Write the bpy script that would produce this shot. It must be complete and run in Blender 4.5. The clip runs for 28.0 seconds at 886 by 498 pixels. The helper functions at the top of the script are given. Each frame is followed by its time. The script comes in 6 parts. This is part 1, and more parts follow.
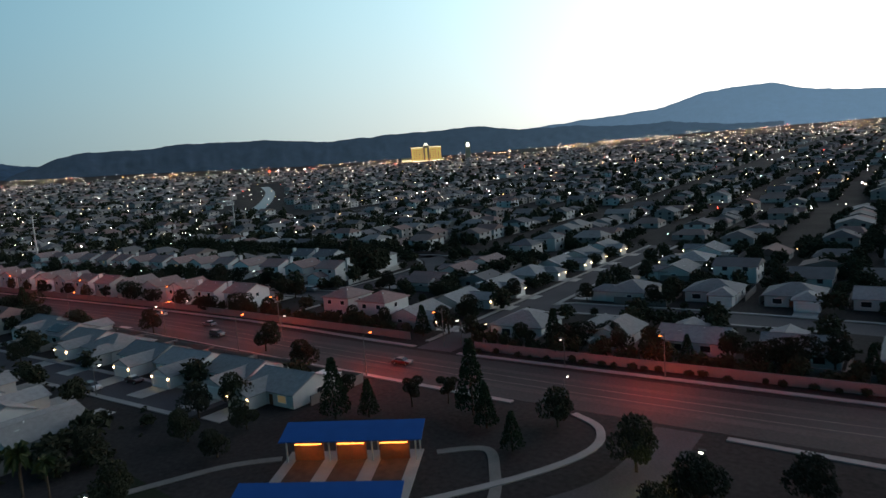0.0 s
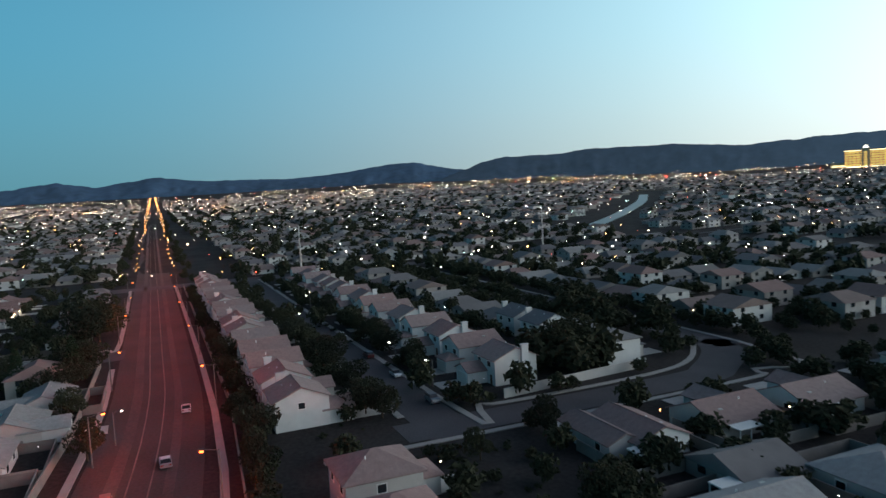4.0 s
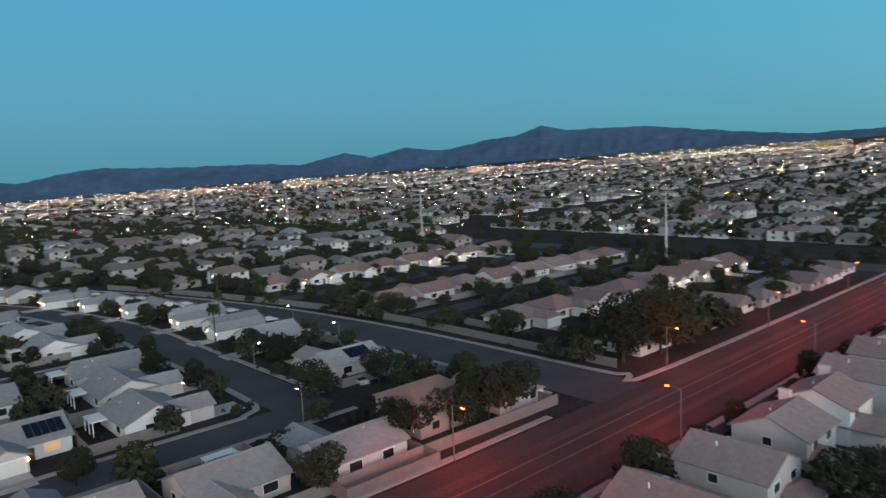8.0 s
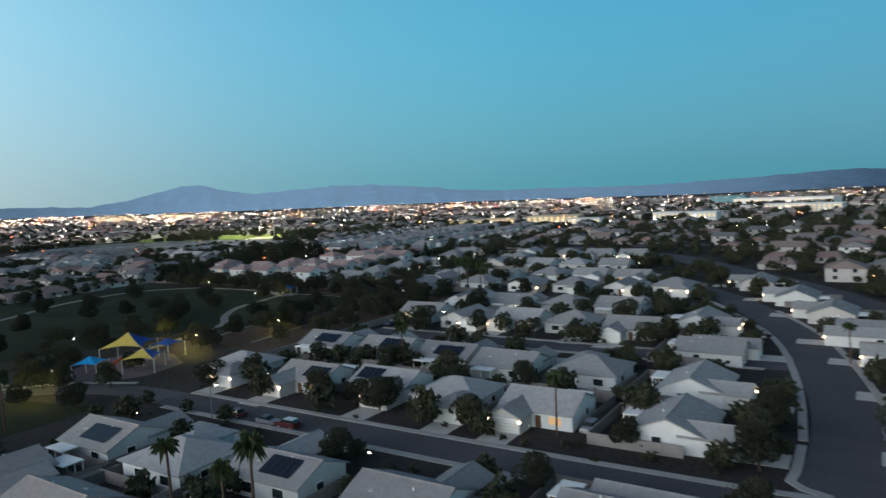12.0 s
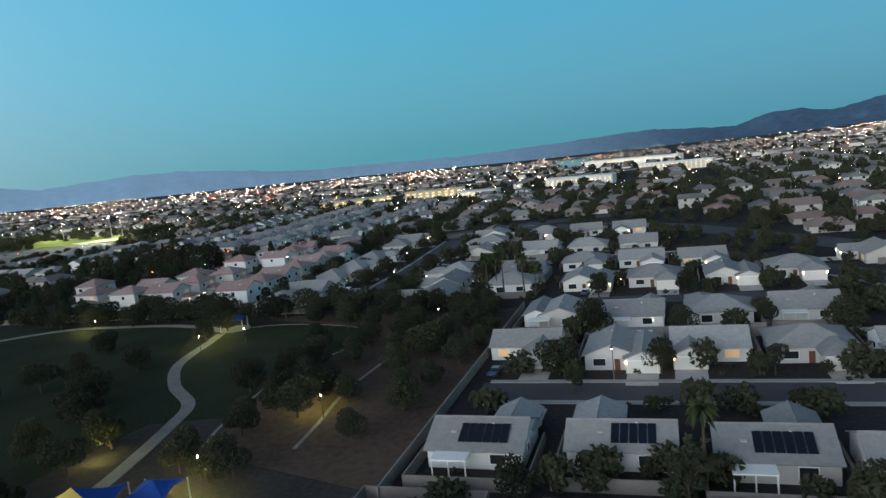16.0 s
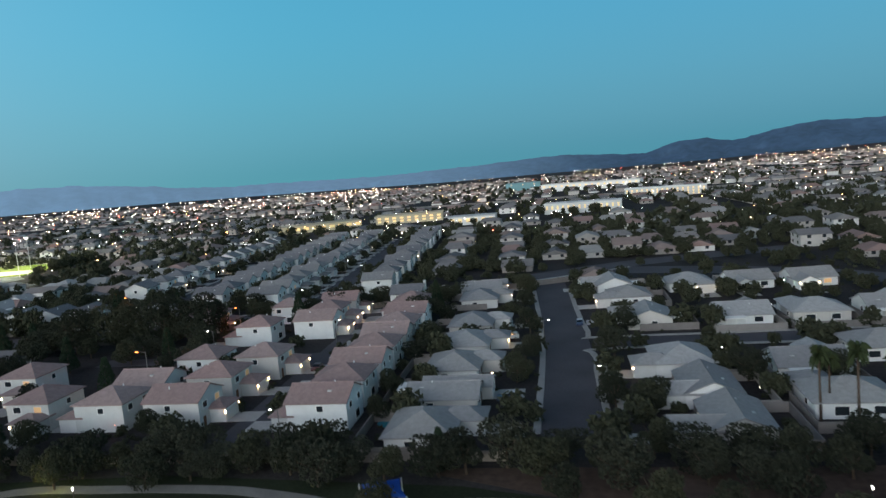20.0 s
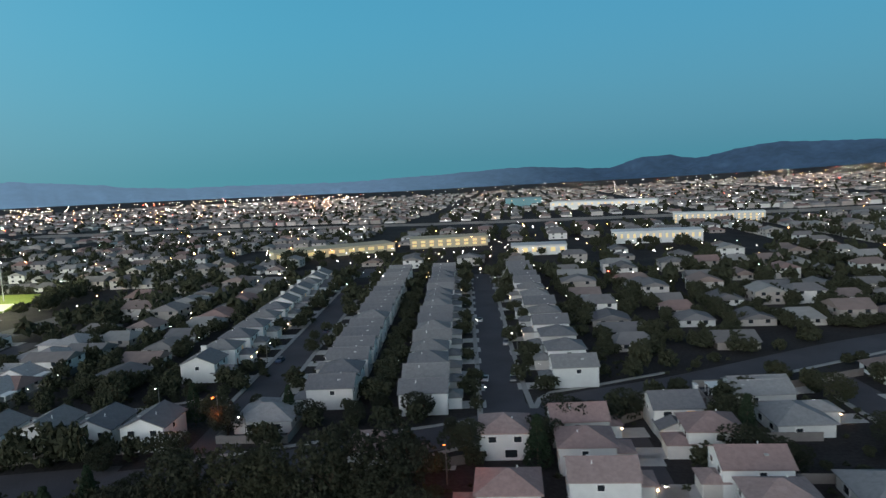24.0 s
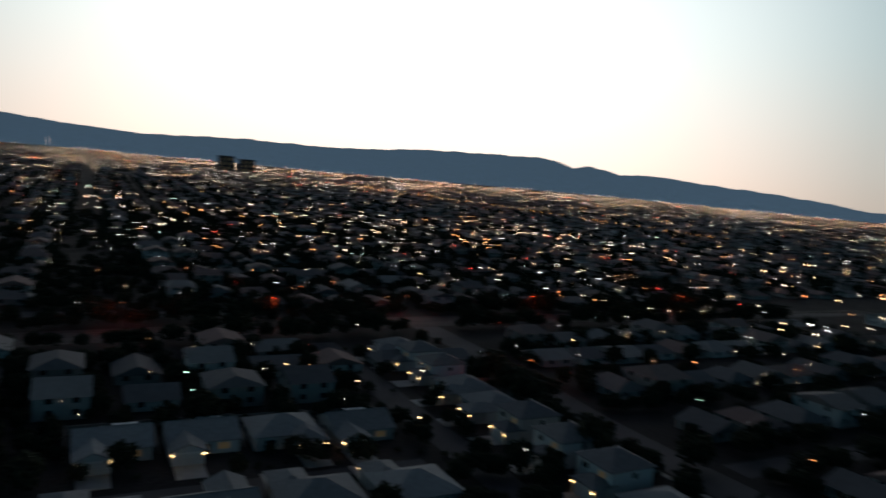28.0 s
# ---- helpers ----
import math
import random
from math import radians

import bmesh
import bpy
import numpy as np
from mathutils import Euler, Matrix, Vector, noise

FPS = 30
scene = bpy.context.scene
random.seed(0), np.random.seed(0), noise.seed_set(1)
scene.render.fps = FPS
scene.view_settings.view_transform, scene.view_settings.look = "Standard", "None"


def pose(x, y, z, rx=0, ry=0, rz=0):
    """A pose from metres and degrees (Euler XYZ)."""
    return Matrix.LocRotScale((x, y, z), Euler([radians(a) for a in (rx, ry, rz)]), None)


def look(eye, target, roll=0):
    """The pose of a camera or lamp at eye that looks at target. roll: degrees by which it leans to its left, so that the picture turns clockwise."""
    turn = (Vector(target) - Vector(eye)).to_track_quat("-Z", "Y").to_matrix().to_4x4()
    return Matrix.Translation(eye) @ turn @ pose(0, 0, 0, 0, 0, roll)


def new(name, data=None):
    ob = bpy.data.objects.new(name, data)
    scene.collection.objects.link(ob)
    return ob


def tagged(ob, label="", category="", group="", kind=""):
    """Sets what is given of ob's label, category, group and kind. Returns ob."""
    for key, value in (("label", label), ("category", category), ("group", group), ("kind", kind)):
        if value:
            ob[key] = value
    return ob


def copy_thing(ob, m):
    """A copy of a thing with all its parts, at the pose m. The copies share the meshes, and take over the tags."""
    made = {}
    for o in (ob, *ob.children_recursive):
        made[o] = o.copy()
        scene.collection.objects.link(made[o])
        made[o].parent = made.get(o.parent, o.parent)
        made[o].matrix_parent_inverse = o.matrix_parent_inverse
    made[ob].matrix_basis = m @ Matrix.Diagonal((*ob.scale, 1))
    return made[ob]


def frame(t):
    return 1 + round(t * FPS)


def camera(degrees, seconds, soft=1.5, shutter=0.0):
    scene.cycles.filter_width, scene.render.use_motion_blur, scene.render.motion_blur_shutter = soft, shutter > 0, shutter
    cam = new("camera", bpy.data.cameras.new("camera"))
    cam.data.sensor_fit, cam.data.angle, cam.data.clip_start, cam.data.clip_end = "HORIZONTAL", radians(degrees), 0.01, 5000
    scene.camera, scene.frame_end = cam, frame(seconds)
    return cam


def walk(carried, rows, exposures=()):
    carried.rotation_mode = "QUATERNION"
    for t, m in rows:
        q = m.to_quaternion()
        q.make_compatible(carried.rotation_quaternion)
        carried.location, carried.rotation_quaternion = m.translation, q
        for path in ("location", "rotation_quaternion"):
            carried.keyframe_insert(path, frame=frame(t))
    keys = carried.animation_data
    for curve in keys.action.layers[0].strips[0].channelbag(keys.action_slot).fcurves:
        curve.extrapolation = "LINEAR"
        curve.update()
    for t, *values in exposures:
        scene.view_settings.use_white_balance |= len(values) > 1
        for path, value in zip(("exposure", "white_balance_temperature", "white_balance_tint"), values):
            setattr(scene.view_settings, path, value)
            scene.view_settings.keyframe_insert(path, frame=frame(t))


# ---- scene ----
cam = camera(64.6, 28.0, soft=1.45, shutter=0.28)
PATH = [
    (0, (-1.00, 2.41, 42.52), (-57.63, 83.89, 30.09), -4.11),
    (0.5, (-6.96, 17.87, 42.51), (-66.36, 97.51, 31.21), -4.51),
    (1, (-12.54, 33.96, 42.45), (-74.30, 111.92, 32.08), -4.59),
    (1.5, (-17.80, 49.74, 42.62), (-81.50, 126.19, 32.76), -4.47),
    (2, (-23.69, 65.16, 42.72), (-92.42, 137.22, 33.54), -3.90),
    (2.5, (-29.91, 81.04, 42.67), (-105.46, 145.96, 33.94), -3.47),
    (4.5, (-62.16, 141.25, 41.56), (-157.82, 169.17, 33.17), -2.73),
    (5, (-73.93, 152.75, 42.46), (-172.17, 169.17, 33.54), -2.17),
    (5.5, (-86.81, 164.09, 42.92), (-186.36, 165.02, 33.50), -2.06),
    (6, (-100.50, 173.55, 43.07), (-198.98, 159.30, 33.10), -2.18),
    (6.5, (-115.51, 180.98, 43.10), (-210.58, 151.81, 32.54), -2.30),
    (7, (-131.16, 186.11, 43.26), (-220.67, 142.96, 32.04), -2.34),
    (7.5, (-146.79, 188.83, 43.32), (-226.41, 129.44, 31.74), -2.37),
    (8, (-163.08, 189.46, 43.18), (-229.46, 115.62, 31.32), -2.63),
    (8.5, (-179.23, 186.63, 42.89), (-231.63, 102.33, 30.68), -2.86),
    (9, (-194.35, 180.73, 42.55), (-233.60, 89.61, 30.01), -3.07),
    (9.5, (-208.20, 172.46, 42.36), (-233.82, 76.64, 29.65), -3.35),
    (10, (-219.77, 161.47, 41.88), (-227.52, 62.52, 29.67), -3.33),
    (10.5, (-229.22, 147.31, 41.31), (-219.47, 48.45, 29.86), -3.40),
    (11, (-235.67, 132.09, 40.89), (-210.31, 35.92, 30.46), -3.37),
    (11.5, (-235.85, 116.14, 40.81), (-195.88, 24.98, 31.20), -3.16),
    (12, (-232.10, 101.83, 40.13), (-178.14, 18.06, 31.74), -2.92),
    (12.5, (-225.79, 89.84, 39.78), (-158.76, 16.00, 32.35), -2.51),
    (13, (-215.94, 79.07, 39.58), (-135.95, 19.43, 32.94), -2.08),
    (13.5, (-203.49, 71.43, 39.34), (-121.64, 14.38, 32.65), -2.74),
    (15.5, (-149.85, 58.98, 40.49), (-84.08, -15.81, 31.50), -4.78),
    (16, (-136.45, 57.63, 42.39), (-105.83, -36.59, 28.80), -6.19),
    (16.5, (-124.98, 51.18, 42.49), (-96.60, -43.74, 28.90), -5.84),
    (17, (-114.39, 42.56, 42.66), (-88.28, -53.00, 28.96), -5.26),
    (17.5, (-103.38, 33.04, 42.78), (-79.42, -63.09, 29.19), -4.72),
    (18, (-92.10, 22.76, 43.08), (-69.78, -73.79, 29.69), -4.45),
    (18.5, (-80.66, 11.94, 42.96), (-59.72, -84.99, 30.06), -4.60),
    (19, (-69.10, 1.45, 42.83), (-49.60, -95.83, 30.35), -4.70),
    (19.5, (-57.86, -8.59, 43.20), (-39.43, -106.10, 30.88), -4.69),
    (20, (-47.03, -17.74, 46.43), (-29.57, -115.48, 34.50), -4.78),
    (20.5, (-36.04, -27.01, 52.39), (-19.78, -124.97, 40.59), -4.82),
    (21, (-25.54, -36.12, 55.46), (-10.45, -134.27, 43.63), -4.72),
    (21.5, (-14.55, -45.07, 56.69), (-1.01, -143.45, 44.90), -4.34),
    (23.5, (26.82, -82.31, 57.69), (37.81, -181.04, 46.26), -2.89),
    (24, (38.66, -92.09, 57.83), (49.09, -190.89, 46.48), -2.85),
    (24.5, (49.60, -101.80, 57.78), (59.70, -200.65, 46.54), -2.83),
    (25, (60.86, -111.98, 57.55), (70.60, -210.87, 46.25), -2.80),
    (25.3, (68.31, -118.48, 57.50), (88.81, -215.77, 46.79), -2.28),
    (25.5, (73.66, -123.06, 57.25), (112.44, -214.72, 47.57), -1.62),
    (26, (87.98, -133.01, 57.00), (164.68, -196.62, 48.53), -0.12),
    (26.5, (105.47, -138.90, 56.37), (202.93, -159.72, 48.16), 1.02),
    (27, (123.90, -136.82, 55.30), (221.36, -115.90, 47.21), 2.76),
    (27.5, (139.10, -127.40, 55.10), (218.49, -67.19, 46.54), 3.71),
    (28, (147.91, -111.56, 55.11), (193.66, -23.09, 46.17), 4.51),
]
EXPOSURES = [(0, -0.62), (1, -0.6), (2, -0.5), (2.5, -0.42), (4.5, -0.2), (6, -0.02), (8, 0.05), (11, 0.12), (12.5, 0.0), (13, -0.08), (13.5, -0.02), (15.5, 0.12), (19, 0.12), (21, 0.0), (23.5, -0.1), (25, -0.12), (25.6, -0.22),
             (26, -0.42), (26.5, -0.65), (27, -1.15), (27.5, -1.7), (28, -2.15)]
walk(cam, [(t, look(eye, target, roll)) for t, eye, target, roll in PATH], EXPOSURES)

# ---- world: dusk sky, bright where the sun has gone down, blue overhead and opposite ----
GLOW = 23.0  # bearing of the sunset, degrees clockwise from +y


def build_world():
    w = bpy.data.worlds.new("dusk")
    scene.world = w
    w.use_nodes = True
    nt = w.node_tree
    nt.nodes.clear()
    N, L = nt.nodes.new, nt.links.new
    out, bg = N("ShaderNodeOutputWorld"), N("ShaderNodeBackground")
    tc = N("ShaderNodeTexCoord")
    nrm = N("ShaderNodeVectorMath"); nrm.operation = "NORMALIZE"
    L(tc.outputs["Generated"], nrm.inputs[0])
    sep = N("ShaderNodeSeparateXYZ")
    L(nrm.outputs[0], sep.inputs[0])
    # colour by the angle from the sunset
    dot = N("ShaderNodeVectorMath"); dot.operation = "DOT_PRODUCT"
    g = radians(GLOW)
    dot.inputs[1].default_value = (math.sin(g), math.cos(g), 0.0)
    flat = N("ShaderNodeVectorMath"); flat.operation = "MULTIPLY"; flat.inputs[1].default_value = (1, 1, 0)
    L(nrm.outputs[0], flat.inputs[0])
    way = N("ShaderNodeVectorMath"); way.operation = "NORMALIZE"
    L(flat.outputs[0], way.inputs[0]); L(way.outputs[0], dot.inputs[0])
    half = N("ShaderNodeMath"); half.operation = "MULTIPLY_ADD"; half.inputs[1].default_value = half.inputs[2].default_value = 0.5
    L(dot.outputs["Value"], half.inputs[0])
    round_sky = N("ShaderNodeValToRGB"); round_sky.color_ramp.interpolation = "B_SPLINE"
    el = round_sky.color_ramp.elements
    el[0].position, el[0].color = 0.0, (0.0120, 0.0543, 0.0859, 1)
    el[1].position, el[1].color = 1.0, (0.9969, 0.9625, 0.9075, 1)
    for p, c in ((0.10, (0.0124, 0.0591, 0.0880)), (0.20, (0.0151, 0.0653, 0.0949)), (0.354, (0.0275, 0.0756, 0.1052)), (0.50, (0.0610, 0.1040, 0.1300)), (0.63, (0.0960, 0.1480, 0.1680)), (0.74, (0.158, 0.214, 0.234)),
                 (0.82, (0.215, 0.272, 0.285)), (0.91, (0.3500, 0.4000, 0.4050)), (0.96, (0.7600, 0.7450, 0.7150))):
        e = el.new(p); e.color = (*c, 1)
    L(half.outputs[0], round_sky.inputs[0])
    # warm at the horizon, dark overhead
    tall = N("ShaderNodeValToRGB"); tall.color_ramp.interpolation = "B_SPLINE"
    el = tall.color_ramp.elements
    el[0].position, el[0].color = 0.0, (1.0, 0.77, 0.65, 1)
    el[1].position, el[1].color = 1.0, (0.032, 0.038, 0.060, 1)
    for p, c in ((0.05, (1.0, 0.865, 0.785)), (0.11, (1.0, 0.935, 0.885)), (0.20, (0.88, 0.98, 1.0)), (0.30, (0.80, 0.90, 0.95)), (0.40, (0.37, 0.43, 0.53)), (0.52, (0.138, 0.158, 0.226))):
        e = el.new(p); e.color = (*c, 1)
    L(sep.outputs[2], tall.inputs[0])
    glow = N("ShaderNodeMixRGB"); glow.blend_type = "MULTIPLY"; glow.inputs[0].default_value = 1.0
    L(round_sky.outputs[0], glow.inputs[1]); L(tall.outputs[0], glow.inputs[2])
    add = N("ShaderNodeVectorMath"); add.operation = "SCALE"; add.inputs[3].default_value = 6.4
    L(glow.outputs[0], add.inputs[0])
    # a trace of the scattering sky with the sun at the horizon
    sky = N("ShaderNodeTexSky"); sky.sky_type = "NISHITA"; sky.sun_disc = False
    sky.sun_elevation, sky.sun_rotation = radians(0.5), g
    part_sky = N("ShaderNodeVectorMath"); part_sky.operation = "SCALE"; part_sky.inputs[3].default_value = 0.02
    L(sky.outputs[0], part_sky.inputs[0])
    both = N("ShaderNodeVectorMath"); both.operation = "ADD"
    L(add.outputs[0], both.inputs[0]); L(part_sky.outputs[0], both.inputs[1])
    L(both.outputs[0], bg.inputs[0])
    bg.inputs[1].default_value = 1.0
    L(bg.outputs[0], out.inputs[0])


build_world()


# ---- materials ----
def material(name, color, rough=0.8, metal=0.0, vary=0.25, scale=2.0, fine=40.0, bump=0.0, tints=(), island=False, spec=0.1, wave=None):
    """A surface with grain at two scales; tints: further base colours picked per object or per loose piece."""
    m = bpy.data.materials.new(name)
    m.use_nodes = True
    nt = m.node_tree
    N, L = nt.nodes.new, nt.links.new
    b = nt.nodes["Principled BSDF"]
    b.inputs["Roughness"].default_value, b.inputs["Metallic"].default_value = rough, metal
    b.inputs["Specular IOR Level"].default_value = spec
    tc = N("ShaderNodeTexCoord")
    co = tc.outputs["Object"]
    n1, n2 = N("ShaderNodeTexNoise"), N("ShaderNodeTexNoise")
    n1.inputs["Scale"].default_value, n1.inputs["Detail"].default_value = scale, 4
    n2.inputs["Scale"].default_value, n2.inputs["Detail"].default_value = fine, 2
    L(co, n1.inputs["Vector"]); L(co, n2.inputs["Vector"])
    if tints:
        ramp = N("ShaderNodeValToRGB"); ramp.color_ramp.interpolation = "CONSTANT"
        cols = [color, *tints]
        ramp.color_ramp.elements[0].color = (*cols[0], 1)
        ramp.color_ramp.elements[1].position, ramp.color_ramp.elements[1].color = 1 / len(cols), (*cols[1], 1)
        for i, c in enumerate(cols[2:], 2):
            e = ramp.color_ramp.elements.new(i / len(cols)); e.color = (*c, 1)
        if island:
            L(N("ShaderNodeNewGeometry").outputs["Random Per Island"], ramp.inputs[0])
        else:
            L(N("ShaderNodeObjectInfo").outputs["Random"], ramp.inputs[0])
        colour = ramp.outputs[0]
    else:
        rgb = N("ShaderNodeRGB"); rgb.outputs[0].default_value = (*color, 1); colour = rgb.outputs[0]
    mixn = N("ShaderNodeMath"); mixn.operation = "ADD"
    L(n1.outputs[0], mixn.inputs[0]); L(n2.outputs[0], mixn.inputs[1])
    rng = N("ShaderNodeMapRange")
    rng.inputs[1].default_value, rng.inputs[2].default_value = 0.6, 1.4
    rng.inputs[3].default_value, rng.inputs[4].default_value = 1 - vary, 1 + vary
    L(mixn.outputs[0], rng.inputs[0])
    mul = N("ShaderNodeVectorMath"); mul.operation = "SCALE"
    L(colour, mul.inputs[0]); L(rng.outputs[0], mul.inputs[3])
    L(mul.outputs[0], b.inputs["Base Color"])
    if bump or wave:
        bp = N("ShaderNodeBump"); bp.inputs["Strength"].default_value = bump or 0.5
        bp.inputs["Distance"].default_value = 0.05
        if wave:
            wv = N("ShaderNodeTexWave"); wv.bands_direction = wave[0]; wv.inputs["Scale"].default_value = wave[1]
            wv.inputs["Distortion"].default_value = 0.3
            L(co, wv.inputs["Vector"]); L(wv.outputs["Fac"], bp.inputs["Height"])
        else:
            L(n2.outputs[0], bp.inputs["Height"])
        L(bp.outputs[0], b.inputs["Normal"])
    return m


def lamp_material(name, color, strength):
    m = bpy.data.materials.new(name)
    m.use_nodes = True
    b = m.node_tree.nodes["Principled BSDF"]
    b.inputs["Base Color"].default_value = (*color, 1)
    b.inputs["Emission Color"].default_value = (*color, 1)
    b.inputs["Emission Strength"].default_value = strength
    return m


M_STUCCO = material("stucco", (0.56, 0.56, 0.545), 0.9, vary=0.10, scale=0.6, fine=14, tints=((0.61, 0.61, 0.60), (0.48, 0.455, 0.43), (0.68, 0.68, 0.67), (0.52, 0.515, 0.505)))
M_TRIM = material("white_trim", (0.78, 0.77, 0.74), 0.7, vary=0.06, scale=2, fine=20)
M_TILE_GREY = material("roof_tile_grey", (0.28, 0.274, 0.275), 0.85, vary=0.22, scale=1.2, fine=9, wave=("Z", 5.0), bump=0.6,
                       tints=((0.32, 0.315, 0.312), (0.25, 0.247, 0.252), (0.29, 0.28, 0.275), (0.35, 0.345, 0.342)))
M_TILE_PINK = material("roof_tile_clay", (0.30, 0.215, 0.203), 0.85, vary=0.22, scale=1.2, fine=9, wave=("Z", 5.0), bump=0.6,
                       tints=((0.33, 0.225, 0.21), (0.28, 0.20, 0.19), (0.32, 0.24, 0.228)))
M_TILE_SLATE = material("roof_tile_slate", (0.185, 0.183, 0.19), 0.85, vary=0.22, scale=1.2, fine=9, wave=("Z", 5.0), bump=0.6,
                        tints=((0.21, 0.205, 0.205), (0.165, 0.165, 0.175), (0.23, 0.225, 0.225)))
M_TILE_RED = material("roof_tile_red_clay", (0.27, 0.17, 0.155), 0.85, vary=0.22, scale=1.2, fine=9, wave=("Z", 5.0), bump=0.6,
                      tints=((0.30, 0.19, 0.17), (0.24, 0.16, 0.15), (0.28, 0.20, 0.185)))
M_ASPHALT = material("asphalt", (0.082, 0.077, 0.084), 0.85, vary=0.30, scale=0.08, fine=3.0, spec=0.12)
M_ASPHALT_ART = material("worn_asphalt", (0.058, 0.052, 0.052), 0.85, vary=0.35, scale=0.06, fine=2.0, spec=0.2)
M_CONCRETE = material("concrete", (0.33, 0.315, 0.30), 0.85, vary=0.16, scale=0.35, fine=5.0)
M_DRIVE = material("driveway_concrete", (0.44, 0.42, 0.40), 0.85, vary=0.18, scale=0.5, fine=6.0)
M_BLOCK = material("block_wall_masonry", (0.215, 0.188, 0.172), 0.9, vary=0.16, scale=0.7, fine=6.0, tints=((0.25, 0.225, 0.21), (0.185, 0.165, 0.155)))
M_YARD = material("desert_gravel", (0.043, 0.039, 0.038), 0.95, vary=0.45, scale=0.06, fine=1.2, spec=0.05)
M_DIRT = material("dry_dirt", (0.085, 0.060, 0.048), 0.95, spec=0.05, vary=0.35, scale=0.05, fine=0.8)
M_LOT = material("pale_caliche", (0.150, 0.156, 0.160), 0.95, vary=0.9, scale=0.022, fine=0.16, spec=0.05)
M_GRASS = material("park_grass", (0.026, 0.032, 0.019), 0.95, spec=0.05, vary=0.35, scale=0.08, fine=2.0)
M_FIELD = material("sports_turf", (0.16, 0.20, 0.045), 0.95, vary=0.25, scale=0.05, fine=1.0)
M_LEAF = material("foliage", (0.031, 0.034, 0.023), 0.9, spec=0.05, vary=0.45, scale=1.0, fine=8, tints=((0.040, 0.043, 0.027), (0.025, 0.028, 0.020), (0.035, 0.038, 0.027)))
M_PINE = material("pine_needles", (0.022, 0.034, 0.020), 0.9, spec=0.05, vary=0.4, scale=1.0, fine=8)
M_PALM = material("palm_frond", (0.045, 0.062, 0.028), 0.7, vary=0.35, scale=1.0, fine=8)
M_BARK = material("bark", (0.07, 0.052, 0.040), 0.95, vary=0.3, scale=2, fine=12)
M_GLASS = material("window_glass", (0.02, 0.025, 0.03), 0.08, vary=0.05, spec=0.6)
M_SOLAR = material("solar_cell", (0.010, 0.013, 0.022), 0.25, vary=0.05, spec=0.5)
M_STEEL = material("galvanised_steel", (0.52, 0.52, 0.50), 0.5, 0.6, vary=0.1, spec=0.4)
M_POLE = material("dark_pole_steel", (0.16, 0.155, 0.15), 0.7, 0.2, vary=0.15)
M_DARK = material("dark_metal", (0.05, 0.05, 0.05), 0.5, 0.5, vary=0.1)
M_POOL = material("pool_water", (0.03, 0.20, 0.26), 0.05, vary=0.1, spec=0.5)
M_BLUE = material("blue_roof_metal", (0.02, 0.10, 0.34), 0.55, vary=0.12, scale=0.5)
M_CANVAS_BLUE = material("blue_shade_fabric", (0.02, 0.07, 0.30), 0.8, vary=0.1)
M_CANVAS_TEAL = material("light_blue_shade_fabric", (0.02, 0.30, 0.60), 0.8, vary=0.1)
M_CANVAS_YELLOW = material("yellow_shade_fabric", (0.55, 0.42, 0.10), 0.8, vary=0.1)
M_CAR = material("car_paint", (0.55, 0.55, 0.56), 0.3, 0.0, vary=0.03, tints=((0.05, 0.05, 0.06), (0.20, 0.20, 0.22), (0.65, 0.65, 0.65), (0.09, 0.02, 0.02), (0.04, 0.06, 0.12)), spec=0.6)
M_TYRE = material("tyre_rubber", (0.02, 0.02, 0.02), 0.9)
M_GARAGE = material("garage_door_paint", (0.68, 0.66, 0.62), 0.7, vary=0.06)
M_DOOR = material("door_wood", (0.15, 0.07, 0.04), 0.6, vary=0.2)
M_WINLIT = lamp_material("lit_window", (1.0, 0.60, 0.28), 0.10)
M_SCONCE = lamp_material("wall_lamp_glow", (1.0, 0.60, 0.29), 58.0)
M_SODIUM = lamp_material("sodium_lamp_glow", (1.0, 0.20, 0.04), 8.0)
M_LED = lamp_material("white_lamp_glow", (1.0, 0.93, 0.80), 11.0)


# ---- helpers ----
def mesh_of(name, bm, mat):
    me = bpy.data.meshes.new(name)
    bm.normal_update()
    bm.to_mesh(me)
    bm.free()
    for m in mat if isinstance(mat, (list, tuple)) else [mat]:
        me.materials.append(m)
    return me


def part(name, bm, mat, parent, label=""):
    ob = new(name, mesh_of(name, bm, mat))
    ob.parent = parent
    if label:
        ob["label"] = label
    return ob


def thing(name, bm, mat, label, category, kind="", group=""):
    return tagged(new(name, mesh_of(name, bm, mat)), label, category, group, kind)


def empty(name, label, category, group=""):
    return tagged(new(name), label, category, group)


def box(bm, x0, x1, y0, y1, z0, z1, mi=0):
    v = [bm.verts.new(p) for p in ((x0, y0, z0), (x1, y0, z0), (x1, y1, z0), (x0, y1, z0), (x0, y0, z1), (x1, y0, z1), (x1, y1, z1), (x0, y1, z1))]
    for f in ((3, 2, 1, 0), (4, 5, 6, 7), (0, 1, 5, 4), (1, 2, 6, 5), (2, 3, 7, 6), (3, 0, 4, 7)):
        bm.faces.new([v[i] for i in f]).material_index = mi


